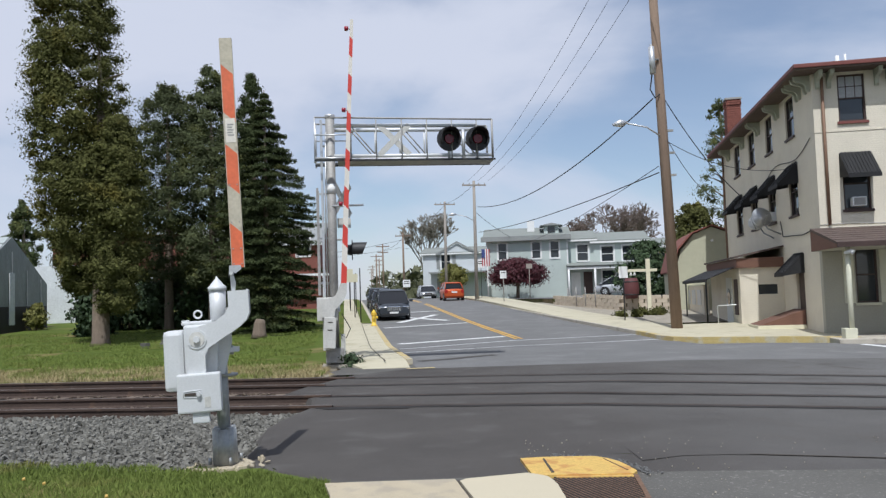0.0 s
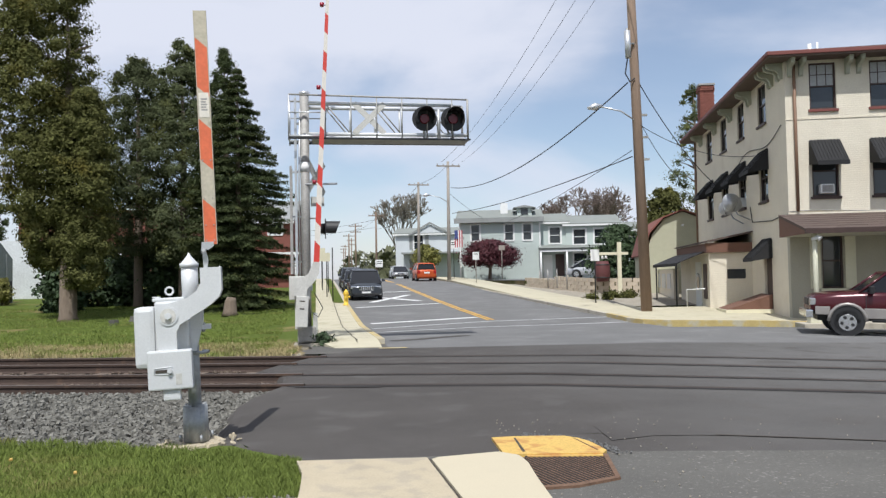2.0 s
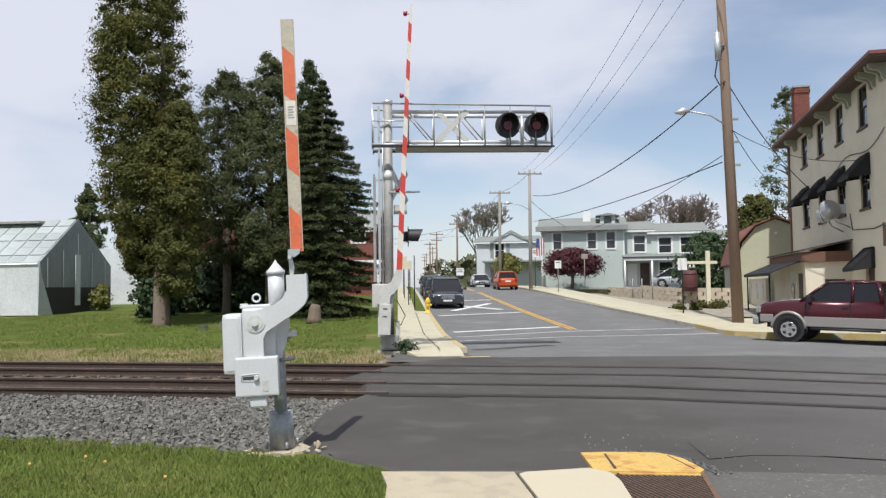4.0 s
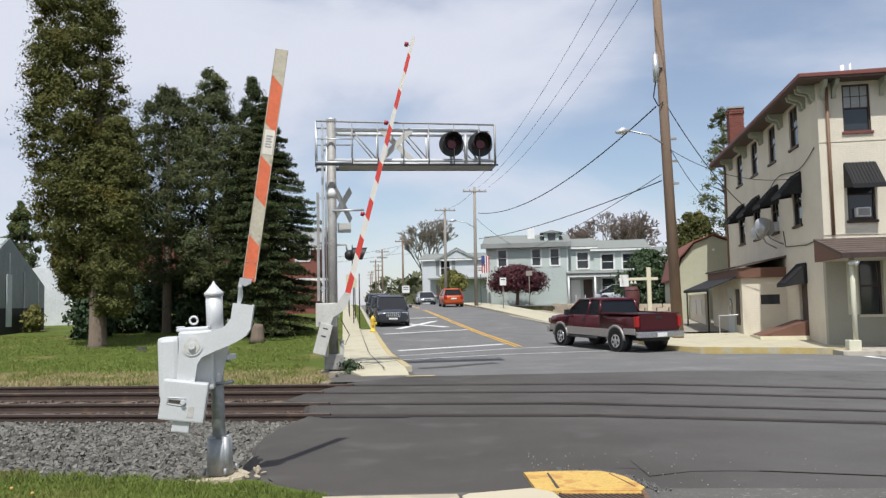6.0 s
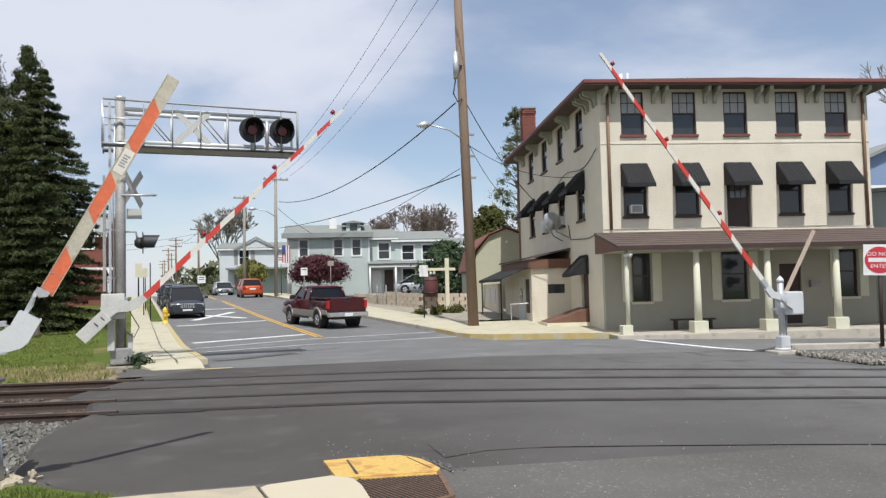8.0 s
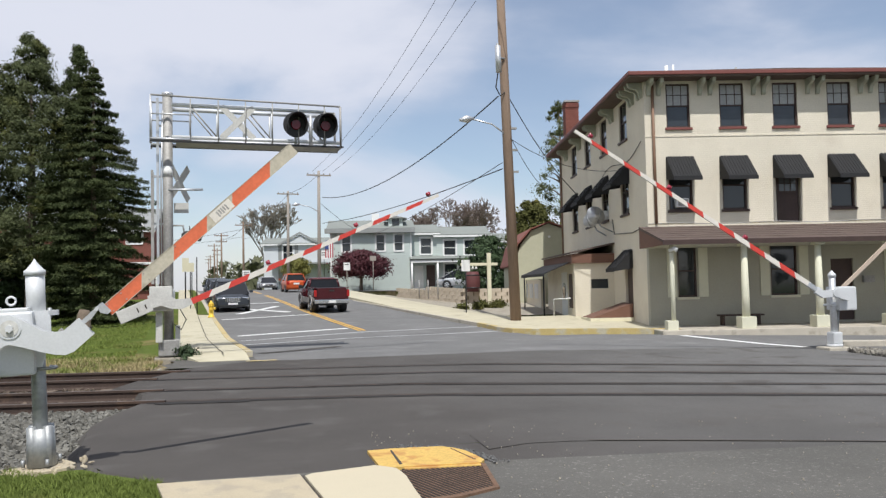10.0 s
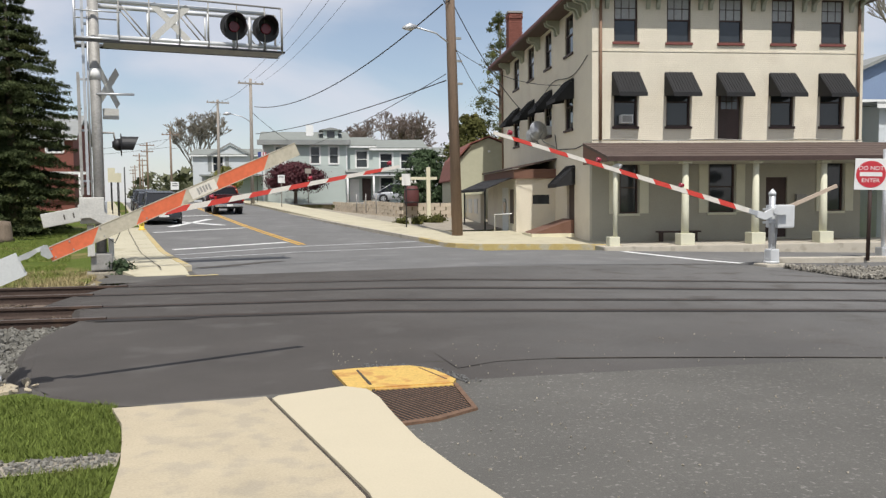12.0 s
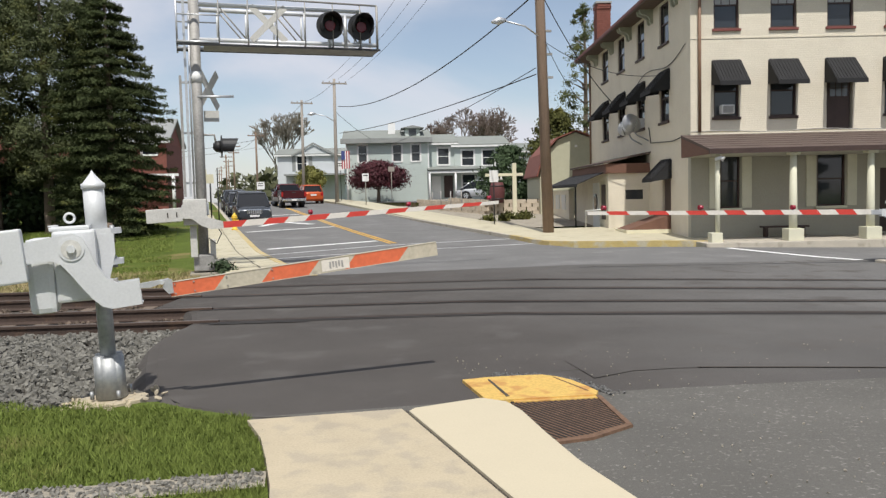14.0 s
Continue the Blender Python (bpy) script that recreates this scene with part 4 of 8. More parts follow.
        ob.matrix_basis = pose(0, -0.045, -0.46)
    for x in (0.76, 0.92, 1.20, 1.6):
        for dz in (-0.04, 0.04):
            ob = part("rivet", T([(x, -0.028, dz), (x, -0.018, dz)], 0.008, 6), "dull_steel", r)
            ob.matrix_basis = pose(0, -0.045, -0.46)
    return r


NEAR_ARM = near_gate()


def tip_lamp(r, x, z):
    p = part("arm_lamp", T([(x - 0.05, 0, z), (x + 0.05, 0, z)], [0.05, 0.06], 10), "lamp_red", r, "small red lamp on the arm")
    part("arm_lamp_stem", T([(x, 0, z - 0.12), (x, 0, z)], 0.015, 6), "dull_steel", r)
    return p


def cross_buck(parent, x, y, z, size, w=0.2, yaw=0.0):
    for a in (45, -45):
        ob = part("crossbuck_blade", B(-size / 2, size / 2, -0.008, 0.008, -w / 2, w / 2), "sheet", parent, "weathered pale crossbuck blade")
        ob.matrix_basis = pose(x, y + (0.012 if a > 0 else 0), z, 0, 0, yaw) @ pose(0, 0, 0, 0, a)


def flasher(parent, x, y, z, yaw, rad=0.30, hood=0.5):
    """A round crossing light: black target disc, lens, hood and housing."""
    f = part("flasher_disc", T([(0, -0.012, 0), (0, 0.012, 0)], rad, 28), "black", parent, "round black flashing-light unit")
    f.matrix_basis = pose(x, y, z, 0, 0, yaw)
    part("flasher_lens", T([(0, -0.05, 0), (0, -0.02, 0)], [rad * 0.36, rad * 0.42], 20), "lens", f, "dark red lens")
    bm = bmesh.new()
    seg = 20
    ra = rad * 0.74
    prev = None
    for k in range(seg + 1):
        a = math.radians(-35 + 250 * k / seg)
        c = [bm.verts.new((q * math.cos(a), yy, q * math.sin(a))) for q, yy in ((ra, 0), (ra, -hood * (0.8 + 0.2 * math.sin(a))), (ra * 0.95, -hood * (0.8 + 0.2 * math.sin(a))), (ra * 0.95, 0))]
        if prev:
            for i in range(3):
                bm.faces.new((prev[i], prev[i + 1], c[i + 1], c[i]))
        prev = c
    part("flasher_hood", bm, "black", f)
    part("flasher_housing", T([(0, 0.01, 0), (0, 0.12, 0), (0, 0.2, 0)], [rad * 0.55, rad * 0.5, rad * 0.25], 16), "black", f)
    return f


def cantilever():
    g = thing("cantilever_signal", pose(-2.92, 21.4, 0.0, 0, 0, 7), "galvanised cantilever mast with truss arm, flashing lights and gate", "railway signal")
    part("footing", B(-0.34, 0.34, -0.34, 0.34, -0.2, 0.06, bevel=0.03), "dust", g)
    part("mast", T([(0, 0, 0), (0, 0, 6.74)], 0.122, 22), "dull_steel", g, "tall galvanised tube mast")
    part("mast_band", T([(0, 0, 4.62), (0, 0, 4.88)], 0.129, 22), "frame_white", g)
    part("mast_cap", T([(0, 0, 6.7), (0, 0, 6.78)], 0.14, 20), "galv", g)
    part("mast_base", B(-0.24, 0.24, -0.24, 0.24, 0.1, 0.5, bevel=0.03), "dull_steel", g, "boxy dark base casting")
    part("junction_box", B(-0.16, 0.16, -0.30, -0.12, 2.45 - 1.0, 2.45 - 0.7, bevel=0.02), "galv", g)
    # truss: two levels and two sides
    for z, rr, mtl in ((6.42, 0.055, "alu"), (5.60, 0.05, "alu")):
        for y in (-0.28, 0.28):
            part("truss_chord", T([(0.1, y, z), (4.40 if z < 6 else 4.0, y, z)], rr, 12), mtl, g)
    for y in (-0.42, 0.42):
        part("walkway_rail", T([(-0.40, y, 6.62), (4.38, y, 6.55)], 0.024, 8), "dull_steel", g)
        part("walkway_edge", B(-0.42, 4.45, y - 0.025, y + 0.025, 5.44, 5.48), "black", g)
    n = 5
    for i in range(n + 1):
        x = 0.55 + (3.95 - 0.55) * i / n
        for y in (-0.28, 0.28):
            part("truss_post", T([(x, y, 5.60), (x, y, 6.42)], 0.022, 8), "alu", g)
            if i < n and i % 2 == 0:
                x2 = 0.55 + (3.95 - 0.55) * (i + 1) / n
                part("truss_brace", T([(x, y, 6.42), (x2, y, 5.60)], 0.018, 8), "dull_steel", g)
        part("truss_cross", T([(x, -0.42, 5.52), (x, 0.42, 5.52)], 0.022, 8), "dull_steel", g)
        part("rail_post", T([(x, -0.42, 5.5), (x, -0.42, 6.56)], 0.014, 6), "dull_steel", g)
    for y in (-0.42, 0.42):
        part("end_post", T([(4.38, y, 5.44), (4.38, y, 6.55)], 0.03, 8), "dull_steel", g)
        part("side_post", T([(-0.40, y, 5.4), (-0.40, y, 6.62)], 0.022, 8), "galv", g)
        part("side_bar", T([(-0.40, y, 5.52), (0.55, y, 5.52)], 0.035, 8), "galv", g)
        part("side_bar", T([(-0.40, y, 6.15), (0.6, y, 6.15)], 0.018, 8), "galv", g)
    part("walkway", B(0.2, 4.42, -0.40, 0.40, 5.45, 5.475), "dull_steel", g, "grating walkway under the lights")
    # ladder on the mast's west side
    for y in (-0.16, 0.16):
        part("ladder_rail", B(-0.27, -0.21, y - 0.02, y + 0.02, 1.9, 6.6), "galv", g)
        part("ladder_rail", B(-0.40, -0.34, y * 1.6 - 0.02, y * 1.6 + 0.02, 1.9, 4.75), "dull_steel", g)
    for i in range(15):
        part("rung", T([(-0.24, -0.16, 1.95 + i * 0.31), (-0.24, 0.16, 1.95 + i * 0.31)], 0.012, 6), "galv", g)
    # signs, lights
    cross_buck(g, 1.72, -0.33, 6.02, 1.15, 0.15)
    cross_buck(g, 0.28, 0.30, 4.52, 1.2, 0.2, 58)
    part("sign_plate", B(0.14, 0.5, 0.2, 0.22, 3.72, 3.98), "sheet", g)
    part("light_bracket", T([(0.0, -0.1, 4.28), (0.85, -0.1, 4.30)], 0.03, 8), "galv", g)
    for z in (2.2, 3.4, 4.6, 5.9):
        part("ladder_bracket", B(-0.40 if z < 4.7 else -0.27, 0.0, -0.03, 0.03, z, z + 0.05), "galv", g)
    part("conduit", T([(-0.16, -0.08, 1.7), (-0.16, -0.08, 4.4), (-0.12, -0.08, 6.3)], 0.022, 8), "galv", g)
    for x in (3.20, 3.98):
        flasher(g, x, -0.40, 6.02, 0, 0.335)
        part("flasher_arm", T([(x, -0.3, 5.5), (x, -0.3, 6.0)], 0.035, 8), "galv", g)
    part("light_column", T([(3.6, -0.3, 5.5), (3.6, -0.3, 6.3)], 0.05, 10), "galv", g)
    flasher(g, 0.52, 0.0, 3.10, 90, 0.27, 0.40)
    part("light_bracket", T([(0.1, 0, 3.38), (0.36, 0, 3.38), (0.40, 0, 3.12)], 0.025, 8), "dull_steel", g)
    # gate machine
    part("housing", B(-0.44, 0.10, -0.50, -0.12, 1.22, 1.84, bevel=0.03), "sheet", g, "grey gate machine housing")
    part("housing_door", B(-0.24, 0.02, -0.512, -0.50, 1.30, 1.62, bevel=0.004), "sheet", g)
    part("side_box", B(-0.30, -0.14, -0.36, -0.14, 0.45, 1.20, bevel=0.01), "sheet", g)
    part("side_plate", B(0.16, 0.28, -0.2, 0.1, 0.30, 0.85, bevel=0.01), "sheet", g)
    part("cable", T([(0.2, -0.3, 1.4), (0.42, -0.35, 1.0), (0.3, -0.3, 0.75), (0.12, -0.25, 0.9)], 0.012, 6), "wire", g)
    r = new("gate_arm")
    r.parent = g
    r.matrix_basis = pose(-0.18, -0.58, 1.60)
    r["label"] = "long red and white striped gate arm with lamps"
    part("carrier", Pm([(-0.30, -0.20), (-0.28, 0.12), (0.0, 0.15), (0.14, 0.02), (0.30, -0.22), (0.52, -0.30), (0.62, -0.34), (0.62, -0.50), (0.34, -0.50), (0.12, -0.40), (-0.08, -0.22)], -0.05, 0.05, "y"), "sheet", r)
    part("counterweight", B(-1.08, -0.28, -0.07, 0.05, -0.26, 0.06, bevel=0.015), "sheet", r, "grey sheet-steel counterweight")
    for x in (-0.62, -0.42):
        part("counterweight_slot", B(x, x + 0.03, -0.076, -0.07, -0.16, -0.04), "joint", r)
    for ob in striped_arm("arm_board", 7.66, 0.6, 0.15, 0.085, ["arm_red", "arm_white"], 0.52, 0.05, r):
        ob.matrix_basis = pose(0, 0, -0.42)
    for x in (2.7, 5.2, 7.4):
        tip_lamp(r, x, -0.28)
    return r


FAR_ARM = cantilever()


def east_gate():
    g = thing("roadway_gate", pose(14.1, 18.85, -0.16, 0, 0, 0), "silver railway gate machine with a long striped arm beyond the rails", "railway gate")
    part("footing", B(-0.36, 0.30, -0.28, 0.28, -0.2, 0.05, bevel=0.03), "kerb", g)
    part("base_bolt_ring", T([(0, 0, 0.05), (0, 0, 0.12)], 0.2, 16), "mech", g)
    part("base_casting", B(-0.13, 0.15, -0.14, 0.14, 0.12, 0.44, bevel=0.04), "mech", g)
    part("mast", T([(0, 0, 0.2), (0, 0, 1.9)], 0.085, 16), "galv", g)
    part("cap", T([(0, 0, 1.88), (0, 0, 1.95), (0, 0, 2.05)], [0.1, 0.1, 0.01], 14), "mech", g)
    part("housing", B(0.02, 0.55, -0.22, 0.3, 1.0, 1.62, bevel=0.04), "mech", g)
    part("conduit", T([(0.15, 0.1, 0.4), (0.2, 0.1, 1.0)], 0.05, 8), "pipe", g)
    for z in (1.15, 1.5):
        part("clamp", B(-0.2, 0.1, -0.13, 0.13, z - 0.03, z + 0.03, bevel=0.01), "mech", g)
    r = new("gate_arm")
    r.parent = g
    r.matrix_basis = pose(-0.17, -0.32, 1.46, 0, 0, 180)
    r["label"] = "long red and white striped gate arm with lamps"
    part("carrier", Pm([(-0.42, 0.02), (-0.4, 0.14), (0, 0.15), (0.16, 0.0), (0.32, -0.12), (0.52, -0.12), (0.52, -0.3), (0.26, -0.3), (0.05, -0.14), (-0.1, -0.08)], -0.05, 0.05, "y"), "mech", r)
    part("hub", T([(0, -0.2, 0), (0, 0.09, 0)], 0.1, 16), "mech", r)
    part("arm_bracket", B(0.5, 0.8, -0.04, 0.04, -0.26, -0.14, bevel=0.01), "galv", r)
    for ob in striped_arm("arm_board", 8.1, 0.75, 0.13, 0.08, ["arm_white", "arm_red"], 0.5, 0.05, r):
        ob.matrix_basis = pose(0, 0, -0.19)
    for x in (2.9, 5.3, 7.7):
        tip_lamp(r, x, -0.07)
    # a short second arm swings down over the sidewalk on the other side
    q = new("sidewalk_arm")
    q.parent = g
    q.matrix_basis = pose(0.30, 0.36, 1.36)
    q["label"] = "short weathered tan arm over the sidewalk"
    part("hub", T([(0, -0.08, 0), (0, 0.06, 0)], 0.09, 14), "mech", q)
    for i, (a, b) in enumerate(((0.1, 0.45), (0.45, 0.85), (0.85, 1.35), (1.35, 1.85), (1.85, 2.25))):
        part("arm_band", B(a, b, -0.02, 0.02, -0.05, 0.05), "arm_tan", q)
    return r, q


EAST_ARM, WALK_ARM = east_gate()

# ---- the tavern ----
def wall(name, x1, z0, z1, openings, material, parent, thick=0.28, x0=0.0):
    """A wall in the x-z plane, its face at y = 0 and its body behind, with openings (x0, x1, z0, z1) cut through."""
    xs = sorted({x0, x1, *[o[0] for o in openings], *[o[1] for o in openings]})
    zs = sorted({z0, z1, *[o[2] for o in openings], *[o[3] for o in openings]})
    xs, zs = [v for v in xs if x0 <= v <= x1], [v for v in zs if z0 <= v <= z1]

    def solid(i, k):
        if not (0 <= i < len(xs) - 1 and 0 <= k < len(zs) - 1):
            return False
        a, c = (xs[i] + xs[i + 1]) / 2, (zs[k] + zs[k + 1]) / 2
        return not any(o[0] < a < o[1] and o[2] < c < o[3] for o in openings)
    vs, fs, at = [], [], {}

    def v(i, d, k):
        if (i, d, k) not in at:
            at[(i, d, k)] = len(vs)
            vs.append((xs[i], d * thick, zs[k]))
        return at[(i, d, k)]
    for i in range(len(xs) - 1):
        for k in range(len(zs) - 1):
            if not solid(i, k):
                continue
            fs.append((v(i, 0, k), v(i + 1, 0, k), v(i + 1, 0, k + 1), v(i, 0, k + 1)))
            fs.append((v(i, 1, k), v(i, 1, k + 1), v(i + 1, 1, k + 1), v(i + 1, 1, k)))
            if not solid(i - 1, k):
                fs.append((v(i, 0, k), v(i, 0, k + 1), v(i, 1, k + 1), v(i, 1, k)))
            if not solid(i + 1, k):
                fs.append((v(i + 1, 0, k), v(i + 1, 1, k), v(i + 1, 1, k + 1), v(i + 1, 0, k + 1)))
            if not solid(i, k - 1):
                fs.append((v(i, 0, k), v(i, 1, k), v(i + 1, 1, k), v(i + 1, 0, k)))
            if not solid(i, k + 1):
                fs.append((v(i, 0, k + 1), v(i + 1, 0, k + 1), v(i + 1, 1, k + 1), v(i, 1, k + 1)))
    return quads(name, vs, fs, material, parent)


def sash(parent, x0, x1, z0, z1, m, frame="wood_dark", sill="trim_red", bars=True, glass_m="glass", label="dark sash window", casing=0.0):
    """A two-sash window set in an opening: frame, panes, meeting rail, bars and sill."""
    w = new("window")
    w.parent = parent
    w.matrix_basis = m
    w["label"] = label
    f = 0.06
    bm = bmesh.new()
    for q in ((x0, x0 + f, z0, z1), (x1 - f, x1, z0, z1), (x0 + f, x1 - f, z1 - f, z1), (x0 + f, x1 - f, z0, z0 + f)):
        box(bm, q[0], q[1], 0.06, 0.16, q[2], q[3])
    part("window_frame", bm, frame, w)
    if casing:
        bm = bmesh.new()
        for q in ((x0 - casing, x0, z0, z1), (x1, x1 + casing, z0, z1), (x0 - casing, x1 + casing, z1, z1 + casing)):
            box(bm, q[0], q[1], -0.03, -0.004, q[2], q[3])
        part("casing", bm, frame, w)
    zm = (z0 + z1) / 2
    part("meeting_rail", B(x0 + f, x1 - f, 0.08, 0.14, zm - 0.025, zm + 0.025), frame, w)
    part("pane", B(x0 + f, x1 - f, 0.10, 0.11, zm + 0.025, z1 - f), glass_m, w)
    part("pane", B(x0 + f, x1 - f, 0.12, 0.13, z0 + f, zm - 0.025), "glass", w)
    if bars:
        for k in (1, 2):
            xx = x0 + (x1 - x0) * k / 3
            part("glazing_bar", B(xx - 0.012, xx + 0.012, 0.085, 0.1, zm + 0.03, z1 - f), frame, w)
        zz = (zm + z1) / 2
        part("glazing_bar", B(x0 + f, x1 - f, 0.085, 0.099, zz - 0.012, zz + 0.012), frame, w)
    if sill:
        part("sill", B(x0 - 0.06, x1 + 0.06, -0.07, 0.08, z0 - 0.09, z0 + 0.0, bevel=0.008), sill, w)
    return w


def awning(parent, x0, x1, z_top, z_low, out, m, n=19):
    """A ribbed black fabric awning sloping from the wall, with its side wings and valance."""
    a = new("awning")
    a.parent = parent
    a.matrix_basis = m
    a["label"] = "black ribbed awning"
    w = (x1 - x0) / n
    bm = bmesh.new()
    for i in range(n):
        xa = x0 + i * w
        d = 0.018 if i % 2 else 0.0
        vs = [bm.verts.new(v) for v in ((xa, -0.02, z_top + d), (xa + w * 0.92, -0.02, z_top + d), (xa + w * 0.92, -out, z_low + d), (xa, -out, z_low + d),
                                        (xa, -0.02, z_top + d - 0.02), (xa + w * 0.92, -0.02, z_top + d - 0.02), (xa + w * 0.92, -out, z_low + d - 0.02), (xa, -out, z_low + d - 0.02))]
        for q in ((0, 3, 2, 1), (4, 5, 6, 7), (3, 7, 6, 2), (0, 4, 7, 3), (1, 2, 6, 5), (0, 1, 5, 4)):
            bm.faces.new([vs[k] for k in q])
    part("awning_rib", bm, "awning", a)
    part("awning_cover", Pm([(-0.01, z_top - 0.022), (-out + 0.01, z_low - 0.022), (-out + 0.01, z_low - 0.035), (-0.01, z_top - 0.035)], x0, x1, "x"), "awning", a)
    for xx in (x0 - 0.01, x1 - 0.005):
        part("awning_wing", Pm([(0, z_top - 0.03), (-out, z_low - 0.03), (-out, z_low - 0.12), (0, z_low - 0.02)], xx, xx + 0.015, "x"), "awning", a)
    part("valance", B(x0, x1, -out - 0.012, -out + 0.003, z_low - 0.14, z_low - 0.002), "awning", a)
    return a


def corbel(parent, m):
    for dx in (-0.19, 0.19):
        ob = part("cornice_bracket", Pm([(0, 0), (0, -0.55), (-0.06, -0.57), (-0.12, -0.50), (-0.14, -0.36), (-0.22, -0.26), (-0.40, -0.22), (-0.52, -0.16), (-0.56, 0)], dx - 0.065, dx + 0.065, "x"), "bracket", parent)
        ob.matrix_basis = m


W, D, Z0 = 10.57, 17.2, -0.25
TAVERN_AT = pose(13.083, 27.417, 0.0, 0, 0, -9.5)
tav = thing("tavern", TAVERN_AT, "three-storey cream painted brick tavern with black awnings and a porch", "building")
ID = pose(0, 0, 0)
WX = [(0.82, 1.71), (2.82, 3.74), (4.82, 5.75), (6.88, 7.79), (8.85, 9.76)]
up = [(a, b, 7.36, 9.0) for a, b in WX] + [(a, b, 4.3 if i != 2 else 3.80, 6.1) for i, (a, b) in enumerate(WX)]
wall("front_wall_upper", W, 3.74, 9.10, up, "stucco", tav)
low = [(1.05, 1.75, 1.1, 3.02), (4.5, 5.5, 1.1, 3.02), (9.15, 9.85, 1.1, 3.02), (6.75, 7.6, 0.14, 2.4)]
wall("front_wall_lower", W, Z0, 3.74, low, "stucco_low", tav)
SX = [(2.5, 3.7), (5.9, 7.1), (9.25, 10.55), (12.6, 14.0)]
SIDE = pose(0, D, 0, 0, 0, -90)          # x runs back to front along the west wall


def sx(a, b):
    return (D - b, D - a)


side_open = [(*sx(a, b), 7.45, 9.0) for a, b in SX] + [(*sx(a, b), 4.45, 6.3) for a, b in SX] + [(*sx(2.3, 3.4), 0.25, 2.75)]
ob = wall("west_wall", D - 0.281, Z0, 9.10, side_open, "stucco", tav, x0=0.0)
ob.matrix_basis = SIDE
part("east_wall", B(W - 0.28, W, 0.281, D, Z0, 9.1), "stucco", tav)
part("back_wall", B(0.281, W - 0.281, D - 0.28, D - 0.001, Z0, 9.1), "stucco", tav)
part("floor_slab", B(0.3, W - 0.3, 0.3, D - 0.3, 3.5, 3.7), "wood_dark", tav)
part("floor_slab", B(0.3, W - 0.3, 0.3, D - 0.3, 6.6, 6.8), "wood_dark", tav)
part("inner_wall", B(0.3, W - 0.3, 2.2, 2.3, 0, 9.0), "wood_dark", tav)
part("inner_wall", B(1.9, 2.0, 2.3, D - 0.3, 0, 9.0), "wood_dark", tav)
# cornice and roof
part("soffit", B(-0.72, W + 0.72, -0.72, D + 0.5, 9.10, 9.16), "soffit", tav)
part("fascia", B(-0.76, W + 0.76, -0.76, D + 0.54, 9.16, 9.30, bevel=0.02), "trim_red", tav, "dark red roof edge")
part("roof", Pm([(-0.72, 9.30), (W + 0.72, 9.30), (W / 2, 9.36)], -0.7, D + 0.5, "y"), "shingle", tav)
for xx in (0.35, 2.27, 4.28, 6.32, 8.32, 10.2):
    corbel(tav, pose(xx, 0, 9.10))
for yy in (0.45, 1.6, 4.8, 8.2, 11.6, 15.2):
    corbel(tav, pose(0, yy, 9.10, 0, 0, -90))
part("frieze", B(-0.02, W + 0.02, -0.02, -0.004, 7.02, 7.06), "stucco", tav)
part("belt_cable", T([(x, -0.03, 3.80 + 0.03 * math.sin(x * 1.7)) for x in steps(0, W, 0.5)], 0.018, 6), "dull_steel", tav)
part("belt", B(-0.03, W, -0.05, -0.004, 3.70, 3.76), "stucco", tav)
for i, (a, b) in enumerate(WX):
    sash(tav, a, b, 7.36, 9.0, ID, glass_m="curtain")
    if i != 2:
        sash(tav, a, b, 4.3, 6.1, ID, sill="wood_dark", bars=False)
    awning(tav, a - 0.07, b + 0.07, 6.28, 5.44, 0.86, ID)
bdoor = new("balcony_door")
bdoor.parent = tav
bdoor["label"] = "dark brown door with glazed top"
part("door_leaf", B(4.88, 5.69, 0.1, 0.15, 3.80, 6.06), "wood_dark", bdoor)
for k in range(3):
    for j in range(2):
        part("door_pane", B(4.98 + 0.22 * k, 5.16 + 0.22 * k, 0.085, 0.1, 4.95 + 0.3 * j, 5.22 + 0.3 * j), "glass_grey", bdoor)
ac = part("air_conditioner", B(1.05, 1.5, -0.16, 0.2, 4.40, 4.72, bevel=0.02), "frame_white", tav, "white window air conditioner")
part("grille", B(1.09, 1.46, -0.168, -0.16, 4.44, 4.68), "dull_steel", ac)
for a, b in SX:
    s = sx(a, b)
    sash(tav, *s, 7.45, 9.0, SIDE, sill="wood_dark", bars=False)
    sash(tav, *s, 4.45, 6.3, SIDE, sill="wood_dark", bars=False)
    awning(tav, s[0] - 0.1, s[1] + 0.15, 6.42, 5.62, 0.75, SIDE)
awning(tav, *sx(2.2, 3.6), 2.98, 2.25, 0.75, SIDE)
part("side_door", B(0.1, 0.14, 2.3, 3.4, 0.2, 2.75), "wood_dark", tav)
for a, b, c, d in low[:3]:
    sash(tav, a, b, c, d, ID, sill="column", bars=False)
for a, b, c, d in low[:3]:
    for xx in (a - 0.4, b + 0.06):
        part("shutter", B(xx, xx + 0.34, -0.05, -0.004, c, d), "column", tav, "pale shutter")
part("porch_door", B(6.75, 7.6, 0.1, 0.16, 0.14, 2.4), "wood_dark", tav)
for xx in (0.3, W - 0.23):
    part("downpipe", T([(xx, -0.08, 8.95), (xx, -0.08, 3.80)], 0.055, 10), "downpipe", tav, "brown downpipe")
part("downpipe", T([(-0.06, D - 0.3, 9.0), (-0.06, D - 0.3, 0.3)], 0.05, 8), "downpipe", tav)
